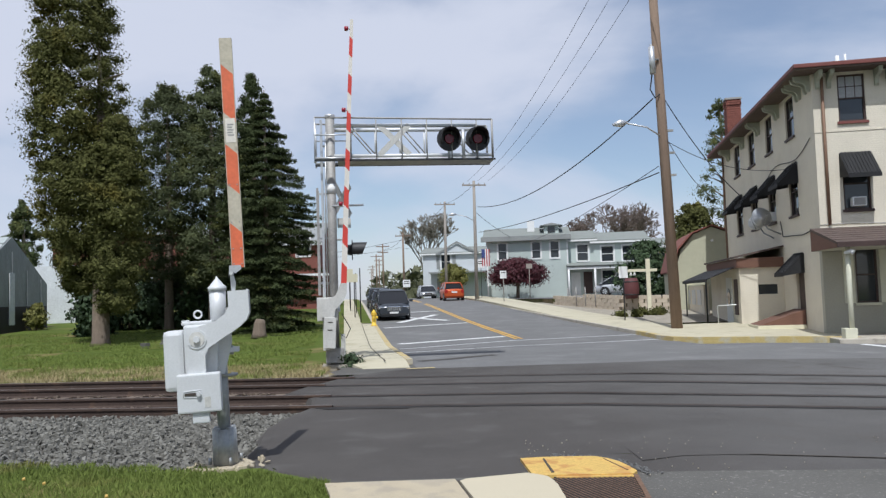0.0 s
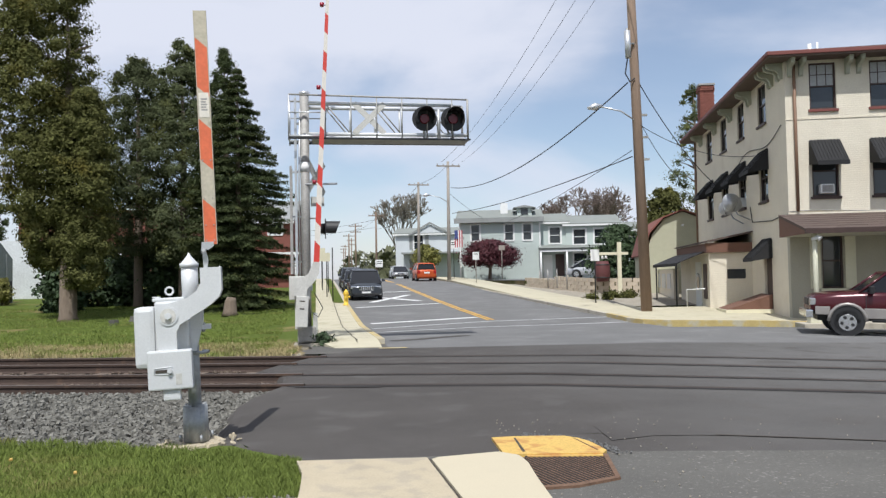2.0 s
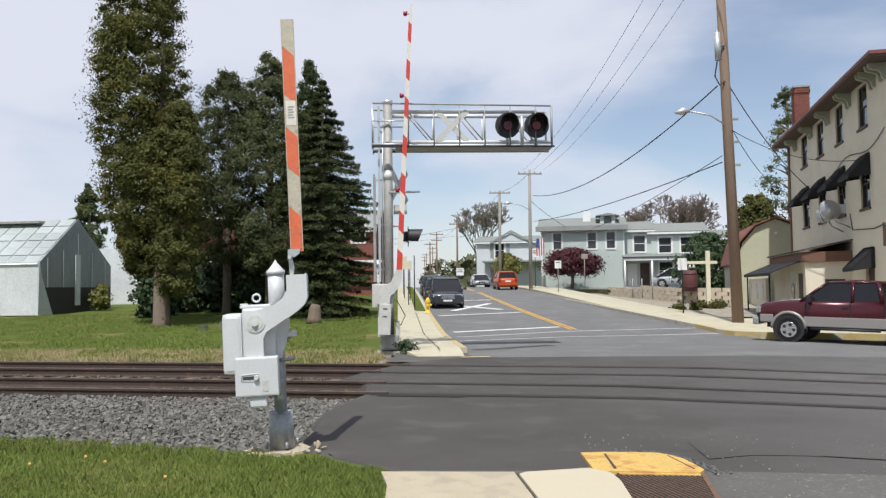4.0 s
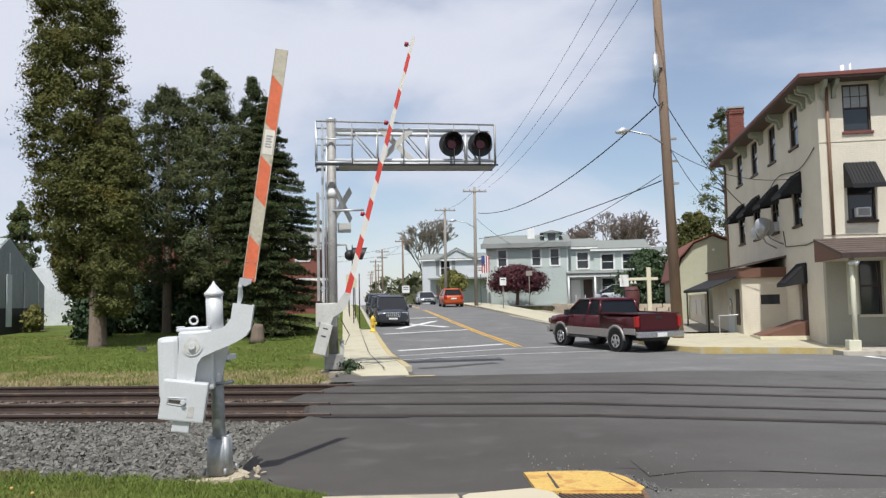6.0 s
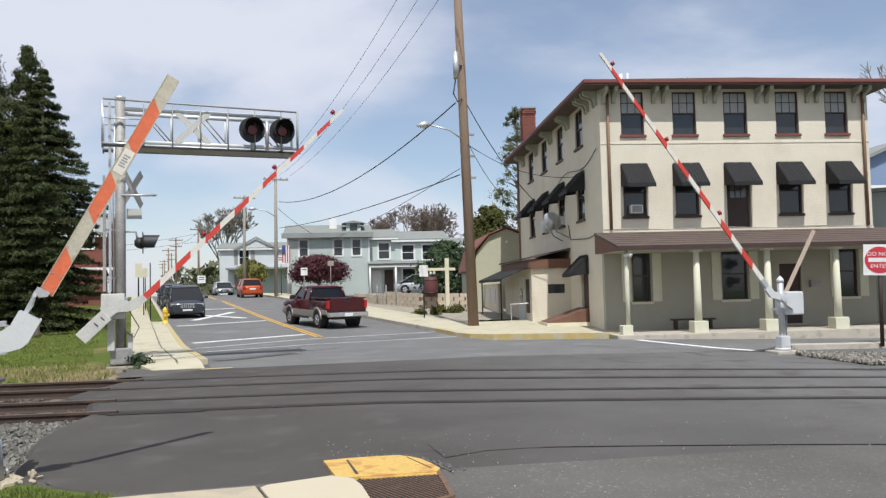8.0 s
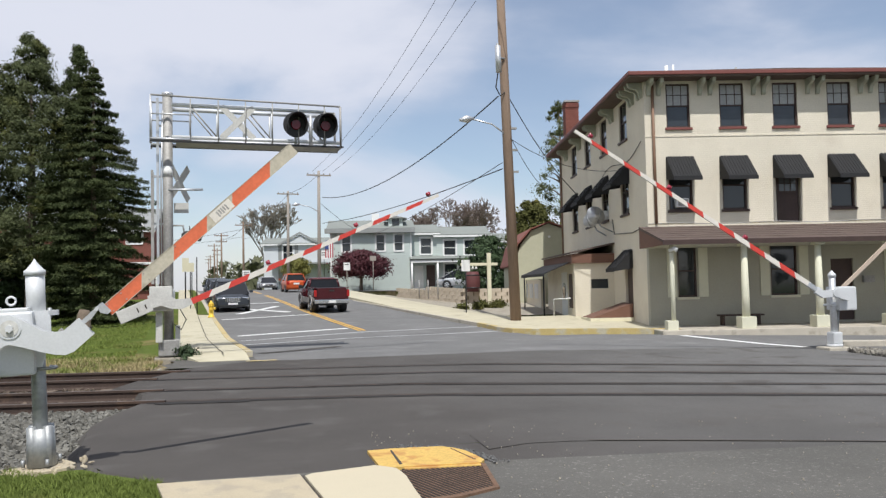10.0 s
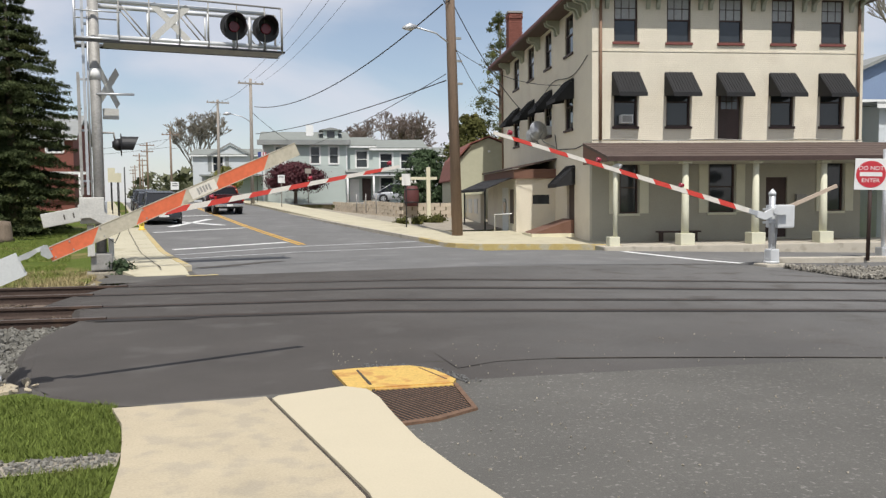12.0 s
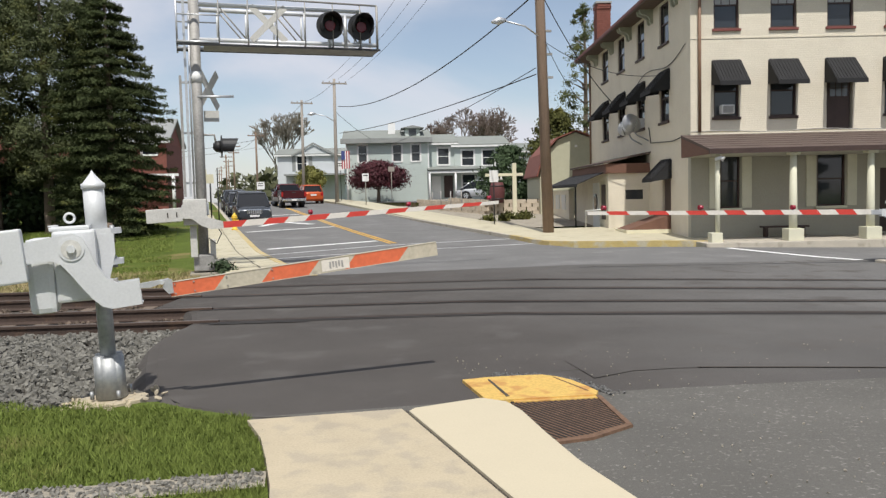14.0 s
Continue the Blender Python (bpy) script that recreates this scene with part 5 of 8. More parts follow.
# porch
PX1 = 13.6
part("porch_roof", Pm([(0.0, 3.70), (-2.85, 3.06), (-2.85, 2.98), (0.0, 3.60)], -0.35, PX1, "x"), "shingle", tav, "brown shingled porch roof")
for k in range(1, 7):
    yy = -2.85 * k / 7
    part("shingle_course", B(-0.34, PX1 - 0.01, yy - 0.005, yy + 0.03, 3.70 - 0.64 * k / 7 + 0.001, 3.70 - 0.64 * k / 7 + 0.014), "shingle", tav)
part("porch_fascia", B(-0.36, PX1 + 0.01, -2.92, -2.86, 2.90, 3.06), "wood_dark", tav)
# ceiling shares the wall colour darkened for porch shade
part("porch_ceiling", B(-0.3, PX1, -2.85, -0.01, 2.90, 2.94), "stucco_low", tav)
part("porch_gable", Pm([(0.0, 3.60), (-2.84, 2.98), (-2.84, 2.9), (0, 2.9)], -0.34, -0.28, "x"), "brown_cladding", tav)
part("porch_floor", B(-0.5, PX1, -3.0, -0.002, -0.4, 0.07, bevel=0.02), "kerb", tav, "pale concrete porch floor")
for i, xx in enumerate((0.02, 2.47, 4.99, 7.47, 10.06, 12.6)):
    c = new("porch_column")
    c.parent = tav
    c.matrix_basis = pose(xx, -2.55, 0)
    if i == 0:
        part("shaft", T([(0, 0, 0.05), (0, 0, 2.9)], 0.075, 12), "column", c)
        part("plinth", B(-0.26, 0.1, -0.2, 0.2, 0.0, 0.38, bevel=0.02), "column", c)
    else:
        part("shaft", T([(0, 0, 0.3), (0, 0, 1.2), (0, 0, 2.86)], [0.13, 0.125, 0.1], 20), "column", c)
        part("plinth", B(-0.25, 0.25, -0.25, 0.25, 0.06, 0.46, bevel=0.02), "column", c)
        part("capital", B(-0.17, 0.17, -0.17, 0.17, 2.82, 2.9, bevel=0.01), "column", c)
part("wall_lamp", T([(-0.1, -2.65, 2.72), (0.05, -2.75, 2.78), (0.12, -2.8, 2.72)], [0.05, 0.07, 0.09], 10), "frame_white", tav, "white floodlight")
part("bench", B(2.3, 3.9, -0.7, -0.35, 0.4, 0.46), "wood_dark", tav)
part("bench_leg", B(2.4, 2.48, -0.65, -0.4, 0.07, 0.4), "wood_dark", tav)
part("bench_leg", B(3.7, 3.78, -0.65, -0.4, 0.07, 0.4), "wood_dark", tav)
part("vent_box", B(7.9, 8.3, -0.15, -0.01, 1.5, 1.75), "dull_steel", tav)
# chimney of single bricks
ch = new("chimney")
ch.parent = tav
ch.matrix_basis = pose(0.1, 14.3, 9.3) @ Matrix.Diagonal((0.8, 0.8, 1.15, 1))
ch["label"] = "red brick chimney"
part("chimney_core", B(-0.42, 0.42, -0.42, 0.42, -0.1, 2.0), "brick", ch)
brick_me = None
for k in range(20):
    for side in range(4):
        for j in range(4):
            if brick_me is None:
                ob = part("brick", B(-0.1, 0.1, -0.02, 0.02, -0.04, 0.04), "brick", ch)
                brick_me = ob.data
            else:
                ob = new("brick", brick_me)
                ob.parent = ch
            ob.matrix_basis = pose(0, 0, 0, 0, 0, side * 90) @ pose(-0.33 + 0.22 * j + (0.05 if k % 2 else -0.02), -0.43 - (0.06 if k > 17 else 0), -0.02 + 0.1 * k)
part("chimney_cap", B(-0.52, 0.52, -0.52, 0.52, 1.98, 2.06), "dull_steel", ch)
part("roof_vent", T([(1.2, 1.0, 9.3), (1.2, 1.0, 9.95)], 0.07, 10), "frame_white", tav)
part("roof_vent", T([(1.6, 1.4, 9.3), (1.6, 1.4, 10.1)], 0.04, 10), "frame_white", tav)
part("roof_vent", T([(3.9, 1.0, 9.3), (3.9, 1.0, 9.85)], 0.04, 8), "dull_steel", tav)
# satellite dishes on the west wall
for yy, zz, rr, cm, turn in ((6.3, 4.50, 0.36, "frame_white", -30), (5.3, 4.62, 0.42, "galv", 12)):
    d = part("satellite_dish", T([(0, 0.14, 0), (0, 0.10, 0), (0, 0.03, 0), (0, 0, 0), (0, 0.02, 0), (0, 0.09, 0)], [rr * 0.15, rr * 0.55, rr * 0.9, rr, rr * 0.93, rr * 0.2], 24), cm, tav, "pale satellite dish")
    d.matrix_basis = pose(-0.72, yy, zz, -18, 0, turn)
    part("dish_arm", T([(0, 0.12, 0), (0.25, 0.2, -0.45), (0.72, 0.1, -0.75)], 0.03, 8), "pipe", d)
    part("feed_arm", T([(0, 0.02, -rr * 0.9), (0, -0.45, -0.2), (0, -0.46, -0.05)], 0.018, 6), "pipe", d)
part("wall_cable", T([(-0.03, y, 7.0 - 0.25 * math.sin((y - 0.5) * 0.9) - 0.1 * y) for y in steps(0.5, 8.5, 0.5)], 0.015, 6), "wire", tav)
part("wall_cable", T([(-0.03, 0.9, 3.7), (-0.04, 2.0, 3.62), (-0.03, 4.9, 3.75), (-0.03, 5.2, 4.4)], 0.018, 6), "wire", tav)
part("window_cooler", B(-0.32, 0.1, 6.25, 6.85, 4.50, 4.90, bevel=0.02), "frame_white", tav, "white window air conditioner")

# entry annex along the west wall
anx = thing("entry_annex", TAVERN_AT, "low cream annex with brown fascia, awning and oval-window door", "annex")
ob = wall("annex_front", 0.0, Z0, 2.55, [(-1.0, -0.25, 1.45, 1.85)], "stucco", anx, x0=-1.72)
ob.matrix_basis = pose(0, 5.3, 0)
part("annex_window", B(-1.0, -0.25, 5.36, 5.40, 1.45, 1.85), "glass", anx)
part("annex_side", B(-1.70, -1.45, 5.59, 12.6, Z0, 2.55), "stucco", anx)
part("annex_fascia", B(-1.85, -0.002, 5.15, 12.8, 2.55, 2.95), "brown_cladding", anx)
part("annex_roof", Pm([(-1.95, 2.95), (0, 3.35), (0, 3.42), (-1.95, 3.02)], 5.05, 12.9, "y"), "shingle", anx)
dr = part("annex_door", B(-1.73, -1.70, 7.1, 8.4, 0.1, 2.2), "frame_white", anx, "pale door with an oval window")
part("oval_window", T([(-1.735, 7.75, 1.35), (-1.76, 7.75, 1.35)], 0.36, 20), "glass", dr)
part("annex_panel", B(-1.73, -1.70, 5.9, 6.6, 0.6, 2.1), "wood_dark", anx)
aw = new("annex_awning")
aw.parent = anx
for i in range(24):
    y0 = 5.6 + i * 0.32
    part("awning_strip", Pm([(-1.86, 2.62), (-3.0, 2.15), (-3.0, 2.02), (-2.98, 2.02), (-2.98, 2.12), (-1.86, 2.58)], y0, y0 + 0.30, "y"), "awning", aw)
for yy in (6.4, 12.8):
    part("awning_post", T([(-2.9, yy, 0), (-2.9, yy, 2.12)], 0.035, 8), "black", aw)
part("hand_rail", T([(-2.5, 6.2, 0.1), (-2.5, 6.2, 1.0), (-1.9, 5.4, 1.05)], 0.025, 8), "frame_white", anx)
# cellar ramp
rmp = thing("cellar_hatch", TAVERN_AT, "sloping brown cellar hatch on a low timber frame", "hatch")
part("hatch_base", B(-1.75, -0.02, 2.2, 4.0, Z0, 0.30), "post_cream", rmp)
part("hatch_cover", Pm([(-1.7, 0.30), (-0.02, 0.30), (-0.02, 0.86)], 2.3, 3.95, "y"), "brown_cladding", rmp)

# low wall running back from the annex, and the gambrel shed
lw = thing("garden_wall", TAVERN_AT, "cream rendered garden wall with lattice top", "wall")
part("wall_body", B(-2.0, -1.75, 13.1, 24.0, -0.2, 1.9), "stucco", lw)
part("wall_cap", B(-2.05, -1.70, 13.05, 24.05, 1.9, 1.96), "column", lw)
for k in range(5):
    part("lattice", B(-2.03, -2.0, 14 + 2 * k, 15.2 + 2 * k, 0.9, 1.7), "galv", lw)
sh = thing("gambrel_shed", TAVERN_AT @ pose(-0.6, 18.5, 0), "pale green gable of a gambrel-roofed shed with red shingles", "shed")
gam = [(-2.1, 0), (2.1, 0), (2.1, 2.7), (1.75, 4.0), (1.0, 4.9), (0, 5.3), (-1.0, 4.9), (-1.75, 4.0), (-2.1, 2.7)]
part("shed_body", Pm(gam, 0, 6.0, "y"), "shed_green", sh)
for (a, b) in zip(gam[2:], gam[3:]):
    part("shed_roof", Pm([(a[0] * 1.08, a[1] + 0.05), (b[0] * 1.08, b[1] + 0.05), (b[0] * 1.11, b[1] + 0.12), (a[0] * 1.11, a[1] + 0.12)], -0.25, 6.2, "y"), "brick", sh)
part("shed_lamp", T([(0, -0.02, 4.5), (0, -0.2, 4.5)], 0.07, 8), "frame_white", sh)
# ---- poles, wires, signs ----
def utility_pole(x, y, h, r, lean, arms, label, lamp=None, yaw=7.0, m="pole_wood"):
    p = thing("utility_pole", pose(x, y, gz(x, y), 0, lean, yaw), label, "utility pole", "utility poles along the street")
    part("pole_shaft", T([(0, 0, -0.2), (0, 0, h * 0.5), (0, 0, h)], [r, r * 0.85, r * 0.7], 14), m, p)
    for z, w in arms:
        part("crossarm", B(-w / 2, w / 2, -0.14, -0.02, h - z - 0.06, h - z + 0.06), m, p)
        for k in (-0.45, -0.2, 0.2, 0.45):
            part("insulator", T([(k * w, -0.08, h - z + 0.06), (k * w, -0.08, h - z + 0.2)], 0.04, 6), "dull_steel", p)
    if lamp:
        z, reach = lamp
        part("lamp_arm", T([(0, -0.05, z - 0.5), (-reach * 0.35, -0.1, z - 0.05), (-reach * 0.8, -0.1, z + 0.15)], 0.035, 8), "galv", p)
        part("lamp_head", T([(-reach * 0.75, -0.1, z + 0.16), (-reach * 0.9, -0.1, z + 0.14), (-reach * 1.05, -0.1, z + 0.08)], [0.06, 0.16, 0.05], 10), "galv", p, "grey cobra-head street lamp")
    return p


up0 = utility_pole(9.25, 31.8, 17.0, 0.225, -1.4, [], "tall brown wooden utility pole with street lamp and transformer gear", lamp=(8.25, 2.0))
part("transformer_bracket", T([(-0.05, -0.2, 10.9), (-0.36, -0.3, 10.9), (-0.36, -0.3, 11.5)], 0.05, 8), "pipe", up0)
part("cutout", T([(-0.36, -0.3, 10.3), (-0.36, -0.3, 11.4)], 0.12, 10), "galv", up0)
part("cable_loop", T([(-0.36, -0.2, 10.3), (-0.48, -0.2, 9.7), (-0.3, -0.2, 9.35), (-0.1, -0.2, 9.5)], 0.028, 6), "wire", up0)
for z in (6.2, 7.1, 8.0):
    part("bolt_bracket", B(0.15, 0.4, -0.12, 0.0, z, z + 0.08), "dull_steel", up0)
utility_pole(2.95, 69.6, 10.5, 0.17, 0.4, [(0.4, 2.1)], "wooden utility pole with crossarm and lamp", lamp=(7.4, 2.2), m="pole_far")
utility_pole(0.4, 84, 10.2, 0.17, 0.5, [(0.3, 2.2)], "wooden utility pole with crossarm", m="pole_far")
for k, (x, y, h) in enumerate(((-5.0, 104, 8.6), (-9.0, 122, 8.5), (-11.5, 140, 8.0), (-13, 165, 8.5), (-16.5, 190, 8.3), (-20, 225, 9.0))):
    utility_pole(x, y, h, 0.15, 0, [(0.4, 2.0)] + ([(1.3, 1.6)] if k % 2 else []), "distant wooden utility pole with crossarms", m="pole_wood")


def cable(name, a, b, sag, r=0.018, group="overhead cables"):
    a, b = Vector(a), Vector(b)
    pts = [a.lerp(b, i / 24) - Vector((0, 0, sag * 4 * (i / 24) * (1 - i / 24))) for i in range(25)]
    tagged(part(name, T(pts, r, 5), "wire"), "black overhead cable sagging between poles", "cable", group, "structure")


P1, P2 = (8.9, 31.7), (2.95, 69.5)
cable("cable", (P1[0] - 0.2, P1[1], 9.45), (3.3, P2[1], 9.55), 1.25, 0.028)
cable("cable", (P1[0] - 0.1, P1[1], 6.45), (3.3, P2[1], 7.3), 0.35, 0.024)
cable("cable", (P1[0] - 0.1, P1[1], 6.7), (8.5, 80, 6.9), 0.3, 0.016)
for k in (-0.9, 0.0, 0.9):
    cable("cable", (P1[0] + 0.2 + k * 1.1, P1[1], 16.8), (P2[0] + 0.4 + k, P2[1], 11.8), 1.2, 0.011)
    cable("cable", (P1[0] + 0.2 + k * 1.1, P1[1], 16.8), (16 + k, -6, 15.5), 0.5, 0.016)
cable("cable", (P1[0], P1[1], 9.9), (13.2, 34.5, 5.6), 0.4, 0.02)
cable("cable", (P1[0], P1[1], 7.9), (13.3, 30.2, 6.2), 0.5, 0.014)
cable("cable", (P1[0], P1[1], 8.4), (12.9, 37.0, 5.9), 0.5, 0.014)
cable("cable", (P2[0], P2[1], 9.2), (9.2, 81.0, 6.6), 0.4, 0.018)
cable("cable", (P2[0], P2[1], 11.5), (0.4, 84, 11.6), 0.3, 0.015)
cable("cable", (0.4, 84, 11.4), (-5.0, 104, 9.9), 0.6, 0.018)
cable("cable", (-5.0, 104, 9.4), (-30, 96, 7.2), 0.9, 0.02)
cable("cable", (-5, 104, 8.4), (-32, 100, 6.6), 0.6, 0.016)
cable("cable", (0.4, 84, 9.0), (-5.0, 104, 8.2), 0.5, 0.018)
cable("cable", (-5.0, 104, 9.6), (-9, 122, 9.3), 0.4, 0.018)


def sign_post(x, y, h, w, plate_h, label, plate="frame_white", post="black", r=0.03, bars=3):
    s = thing("sign_post", pose(x, y, gz(x, y) + 0.12, 0, 0, 0), label, "sign")
    part("post", T([(0, 0, -0.1), (0, 0, h)], r, 8), post, s)
    if w:
        p = part("plate", B(-w / 2, w / 2, -0.05, -0.035, h - plate_h, h), plate, s)
        for k in range(bars):
            part("writing_bar", B(-w * 0.35, w * 0.35, -0.053, -0.05, h - plate_h * (0.3 + 0.25 * k), h - plate_h * (0.2 + 0.25 * k)), "black", p)
    return s


sign_post(8.55, 37.75, 2.55, 0.42, 0.55, "small white notice on a thin black post", bars=0)
sign_post(4.75, 62.3, 2.4, 0.5, 0.6, "small white sign with red mark on a grey post", post="pole_far", bars=1)
sign_post(7.2, 66.0, 2.9, 0.5, 0.4, "grey street sign seen from behind", plate="pole_far", post="pole_far", bars=0)
sign_post(3.7, 76.0, 3.6, 0.7, 0.8, "white and red sign on a post", bars=2)
for k, (dx, y, h) in enumerate(((-0.75, 42.6, 2.9), (-1.0, 47.5, 2.6), (-0.85, 52, 2.6), (-1.2, 55, 2.9), (-1.2, 60, 2.6))):
    sign_post(kerb_left(y) + dx, y, h, 0.42 if k in (1, 3) else 0, 0.9 if k == 3 else 0.5, "thin dark post beside the sidewalk", plate="post_cream", bars=0)
sign_post(-4.4, 98, 2.2, 0.9, 0.9, "small white sign far down the street", bars=2)

# fire hydrant
hx, hy = -3.45, 39.6
hd = thing("fire_hydrant", pose(hx, hy, gz(hx, hy) + 0.12), "yellow fire hydrant beside the kerb", "fire hydrant")
part("barrel", T([(0, 0, 0), (0, 0, 0.06), (0, 0, 0.07), (0, 0, 0.52), (0, 0, 0.56), (0, 0, 0.60)], [0.16, 0.16, 0.11, 0.11, 0.15, 0.15], 16), "hydrant", hd)
part("bonnet", T([(0, 0, 0.60), (0, 0, 0.68), (0, 0, 0.74), (0, 0, 0.80)], [0.13, 0.11, 0.06, 0.03], 14), "hydrant", hd)
for a in (0, 90, 180):
    ob = part("nozzle", T([(0, -0.08, 0.42), (0, -0.2, 0.42)], [0.06, 0.07], 10), "hydrant", hd)
    ob.matrix_basis = pose(0, 0, 0, 0, 0, a)

# cross-shaped sign bracket, barrel and planting by the lot
cxp = (11.6, 45.0)
cr = thing("sign_bracket", pose(*cxp, gz(*cxp) + 0.05, 0, 0, -6), "cream wooden post with a crossarm and hanging lamps", "sign post")
part("post", B(-0.11, 0.11, -0.11, 0.11, 0, 3.0, bevel=0.015), "post_cream", cr)
part("crossarm", B(-1.65, 0.5, -0.07, 0.07, 2.28, 2.44, bevel=0.01), "post_cream", cr)
for x in (-0.75, -0.95):
    part("spot_lamp", T([(x, 0, 2.28), (x, 0, 2.08)], [0.03, 0.1], 10), "frame_white", cr)
bx = (11.05, 46.8)
br = thing("wooden_barrel", pose(*bx, gz(*bx) + 0.75), "dark red barrel on the lot wall", "barrel")
part("barrel_body", T([(0, 0, 0), (0, 0, 0.25), (0, 0, 0.6), (0, 0, 0.95), (0, 0, 1.2)], [0.34, 0.42, 0.46, 0.42, 0.34], 18), "barrel", br)
for z in (0.2, 0.95):
    part("hoop", T([(0, 0, z), (0, 0, z + 0.07)], 0.425, 18), "black", br)

# retaining wall of blocks round the raised lot
lot = thing("retaining_wall", pose(0, 0, 0), "tan stone retaining wall below the parking lot", "retaining wall")
wp = [(7.9, 56.5), (9.3, 51.5), (10.6, 47.5), (14.5, 46.4), (19, 45.4)]
blk = None
for (a, b) in zip(wp, wp[1:]):
    L = math.dist(a, b)
    ang = math.degrees(math.atan2(b[1] - a[1], b[0] - a[0]))
    nb = int(L / 0.62)
    for row in range(4):
        for k in range(nb):
            s = (k + (0.5 if row % 2 else 0.0)) * L / nb + 0.3
            px_, py_ = a[0] + (b[0] - a[0]) * s / L, a[1] + (b[1] - a[1]) * s / L
            zz = gz(px_, py_) + 0.02 + row * 0.225
            if zz > 1.45:
                continue
            if blk is None:
                o = part("block", B(-0.303, 0.303, -0.14, 0.14, 0, 0.221, bevel=0.007), "wallstone", lot)
                blk = o.data
            else:
                o = new("block", blk)
                o.parent = lot
            o.matrix_basis = pose(px_, py_, zz, 0, 0, ang + random.uniform(-1.5, 1.5))
tagged(sheet("lot_apron", steps(36, 60, 1.0), lambda y: kerb_right(y) + 2.6, lambda y: 26.0, 10, 0.06, "dust"), "gravelly ground and planting before the lot wall", "gravel bed", kind="structure")
lotv = [(8.0, 56.6), (9.4, 51.7), (10.7, 47.7), (14.5, 46.6), (40, 42.5), (60, 90), (4.2, 96), (5.0, 74)]
tagged(part("lot_bank", Pm([(x + 0.12, y + 0.05) for x, y in lotv], 0.1, 1.375, "z"), "dry_verge"), "grassy bank under the parking lot", "bank", kind="structure")
tagged(part("parking_lot", Pm(lotv, 1.376, 1.42, "z"), "asphalt_old"), "raised parking lot beside the house", "parking lot", kind="structure")
part("lot_rail", T([(10.4, 48.0, 1.45), (14.5, 46.7, 1.46), (19, 45.6, 1.46)], 0.04, 6), "black", lot)
for k in range(4):
    part("lot_post", T([(8.6 + k * 0.15, 55 - k * 2.5, 0.9), (8.6 + k * 0.15, 55 - k * 2.5, 2.1)], 0.035, 6), "dull_steel", lot)


# ---- houses ----
def house(name, x, y, z, yaw, w, d, h, roof, label, wall_m, roof_m, wins, ridge="x", over=0.35, gable=1.6, sidewins=()):
    hs = thing(name, pose(x, y, z, 0, 0, yaw), label, "house")
    ops = [(a, a + ww, b, b + hh) for a, b, ww, hh in wins]
    wall("front_wall", w, -0.6, h, ops, wall_m, hs, 0.2)
    sops = [(a, a + ww, b, b + hh) for a, b, ww, hh in sidewins]
    ob = wall("side_wall", d - 0.01, -0.6, h, [(d - q[1], d - q[0], q[2], q[3]) for q in sops], wall_m, hs, 0.2, x0=0.0)
    ob.matrix_basis = pose(-0.001, d, 0, 0, 0, -90) @ pose(0, 0, 0)
    part("east_wall", B(w - 0.2, w, 0.21, d, -0.6, h), wall_m, hs)
    part("back_wall", B(0.2, w - 0.2, d - 0.2, d - 0.01, -0.6, h), wall_m, hs)
    part("inner_wall", B(0.3, w - 0.3, 1.2, 1.3, -0.5, h - 0.1), "wood_dark", hs)
    for o in ops:
        sash(hs, *o, ID, frame="frame_white", sill="frame_white", bars=False, casing=0.11)
    for o in sops:
        sash(hs, d - o[1], d - o[0], o[2], o[3], pose(-0.001, d, 0, 0, 0, -90), frame="frame_white", sill="frame_white", bars=False, casing=0.11)
    if ridge == "x":
        part("roof", Pm([(-over, h), (d / 2, h + gable), (d + over, h), (d + over, h + 0.15), (d / 2, h + gable + 0.17), (-over, h + 0.15)], -over, w + over, "x"), roof_m, hs)
        for xx in (0.0, w - 0.15):
            part("gable", Pm([(0, h), (d / 2, h + gable - 0.02), (d, h)], xx, xx + 0.15, "x"), wall_m, hs)
    else:
        part("roof", Pm([(-over, h), (w / 2, h + gable), (w + over, h), (w + over, h + 0.15), (w / 2, h + gable + 0.17), (-over, h + 0.15)], -over, d + over, "y"), roof_m, hs)
        part("gable", Pm([(0, h), (w / 2, h + gable - 0.02), (w, h)], 0.0, 0.15, "y"), wall_m, hs)
    part("eave_board", B(-over, w + over, -over - 0.03, -over, h - 0.12, h + 0.05), "frame_white", hs)
    n = int(h / 0.45)
    for k in range(n):
        part("clapboard", B(0.0, w, -0.012, -0.002, k * h / n, k * h / n + 0.02) if not wins else B(0.0, 0.25, -0.012, -0.002, k * h / n, k * h / n + 0.02), wall_m, hs)
    return hs


green = house("green_house", 4.35, 77.0, 1.45, -6, 7.75, 8.5, 5.75, None, "long pale green two-storey house with grey roof and white trim", "siding", "roof_light",
              [(1.1, 3.7, 0.85, 1.6), (4.35, 3.7, 0.85, 1.6), (6.1, 3.7, 0.85, 1.6)], gable=1.1)
part("cornice", B(-0.5, 8.1, -0.6, -0.05, 5.45, 5.90), "roof_grey", green, "deep grey cornice")
part("chimney", B(4.0, 4.7, 2.0, 2.8, 6.0, 7.5), "frame_white", green)
dm = part("dormer", B(5.6, 7.0, 0.6, 3.0, 6.1, 6.95), "siding", green)
part("dormer_window", B(5.95, 6.65, 0.55, 0.6, 6.2, 6.8), "glass", dm)
part("dormer_roof", Pm([(5.2, 6.88), (5.6, 6.98), (6.3, 7.12), (7.0, 6.98), (7.4, 6.88)], 0.3, 3.2, "y"), "roof_grey", dm)
part("corner_board", B(7.66, 7.78, -0.03, 0.1, -0.5, 5.5), "frame_white", green)
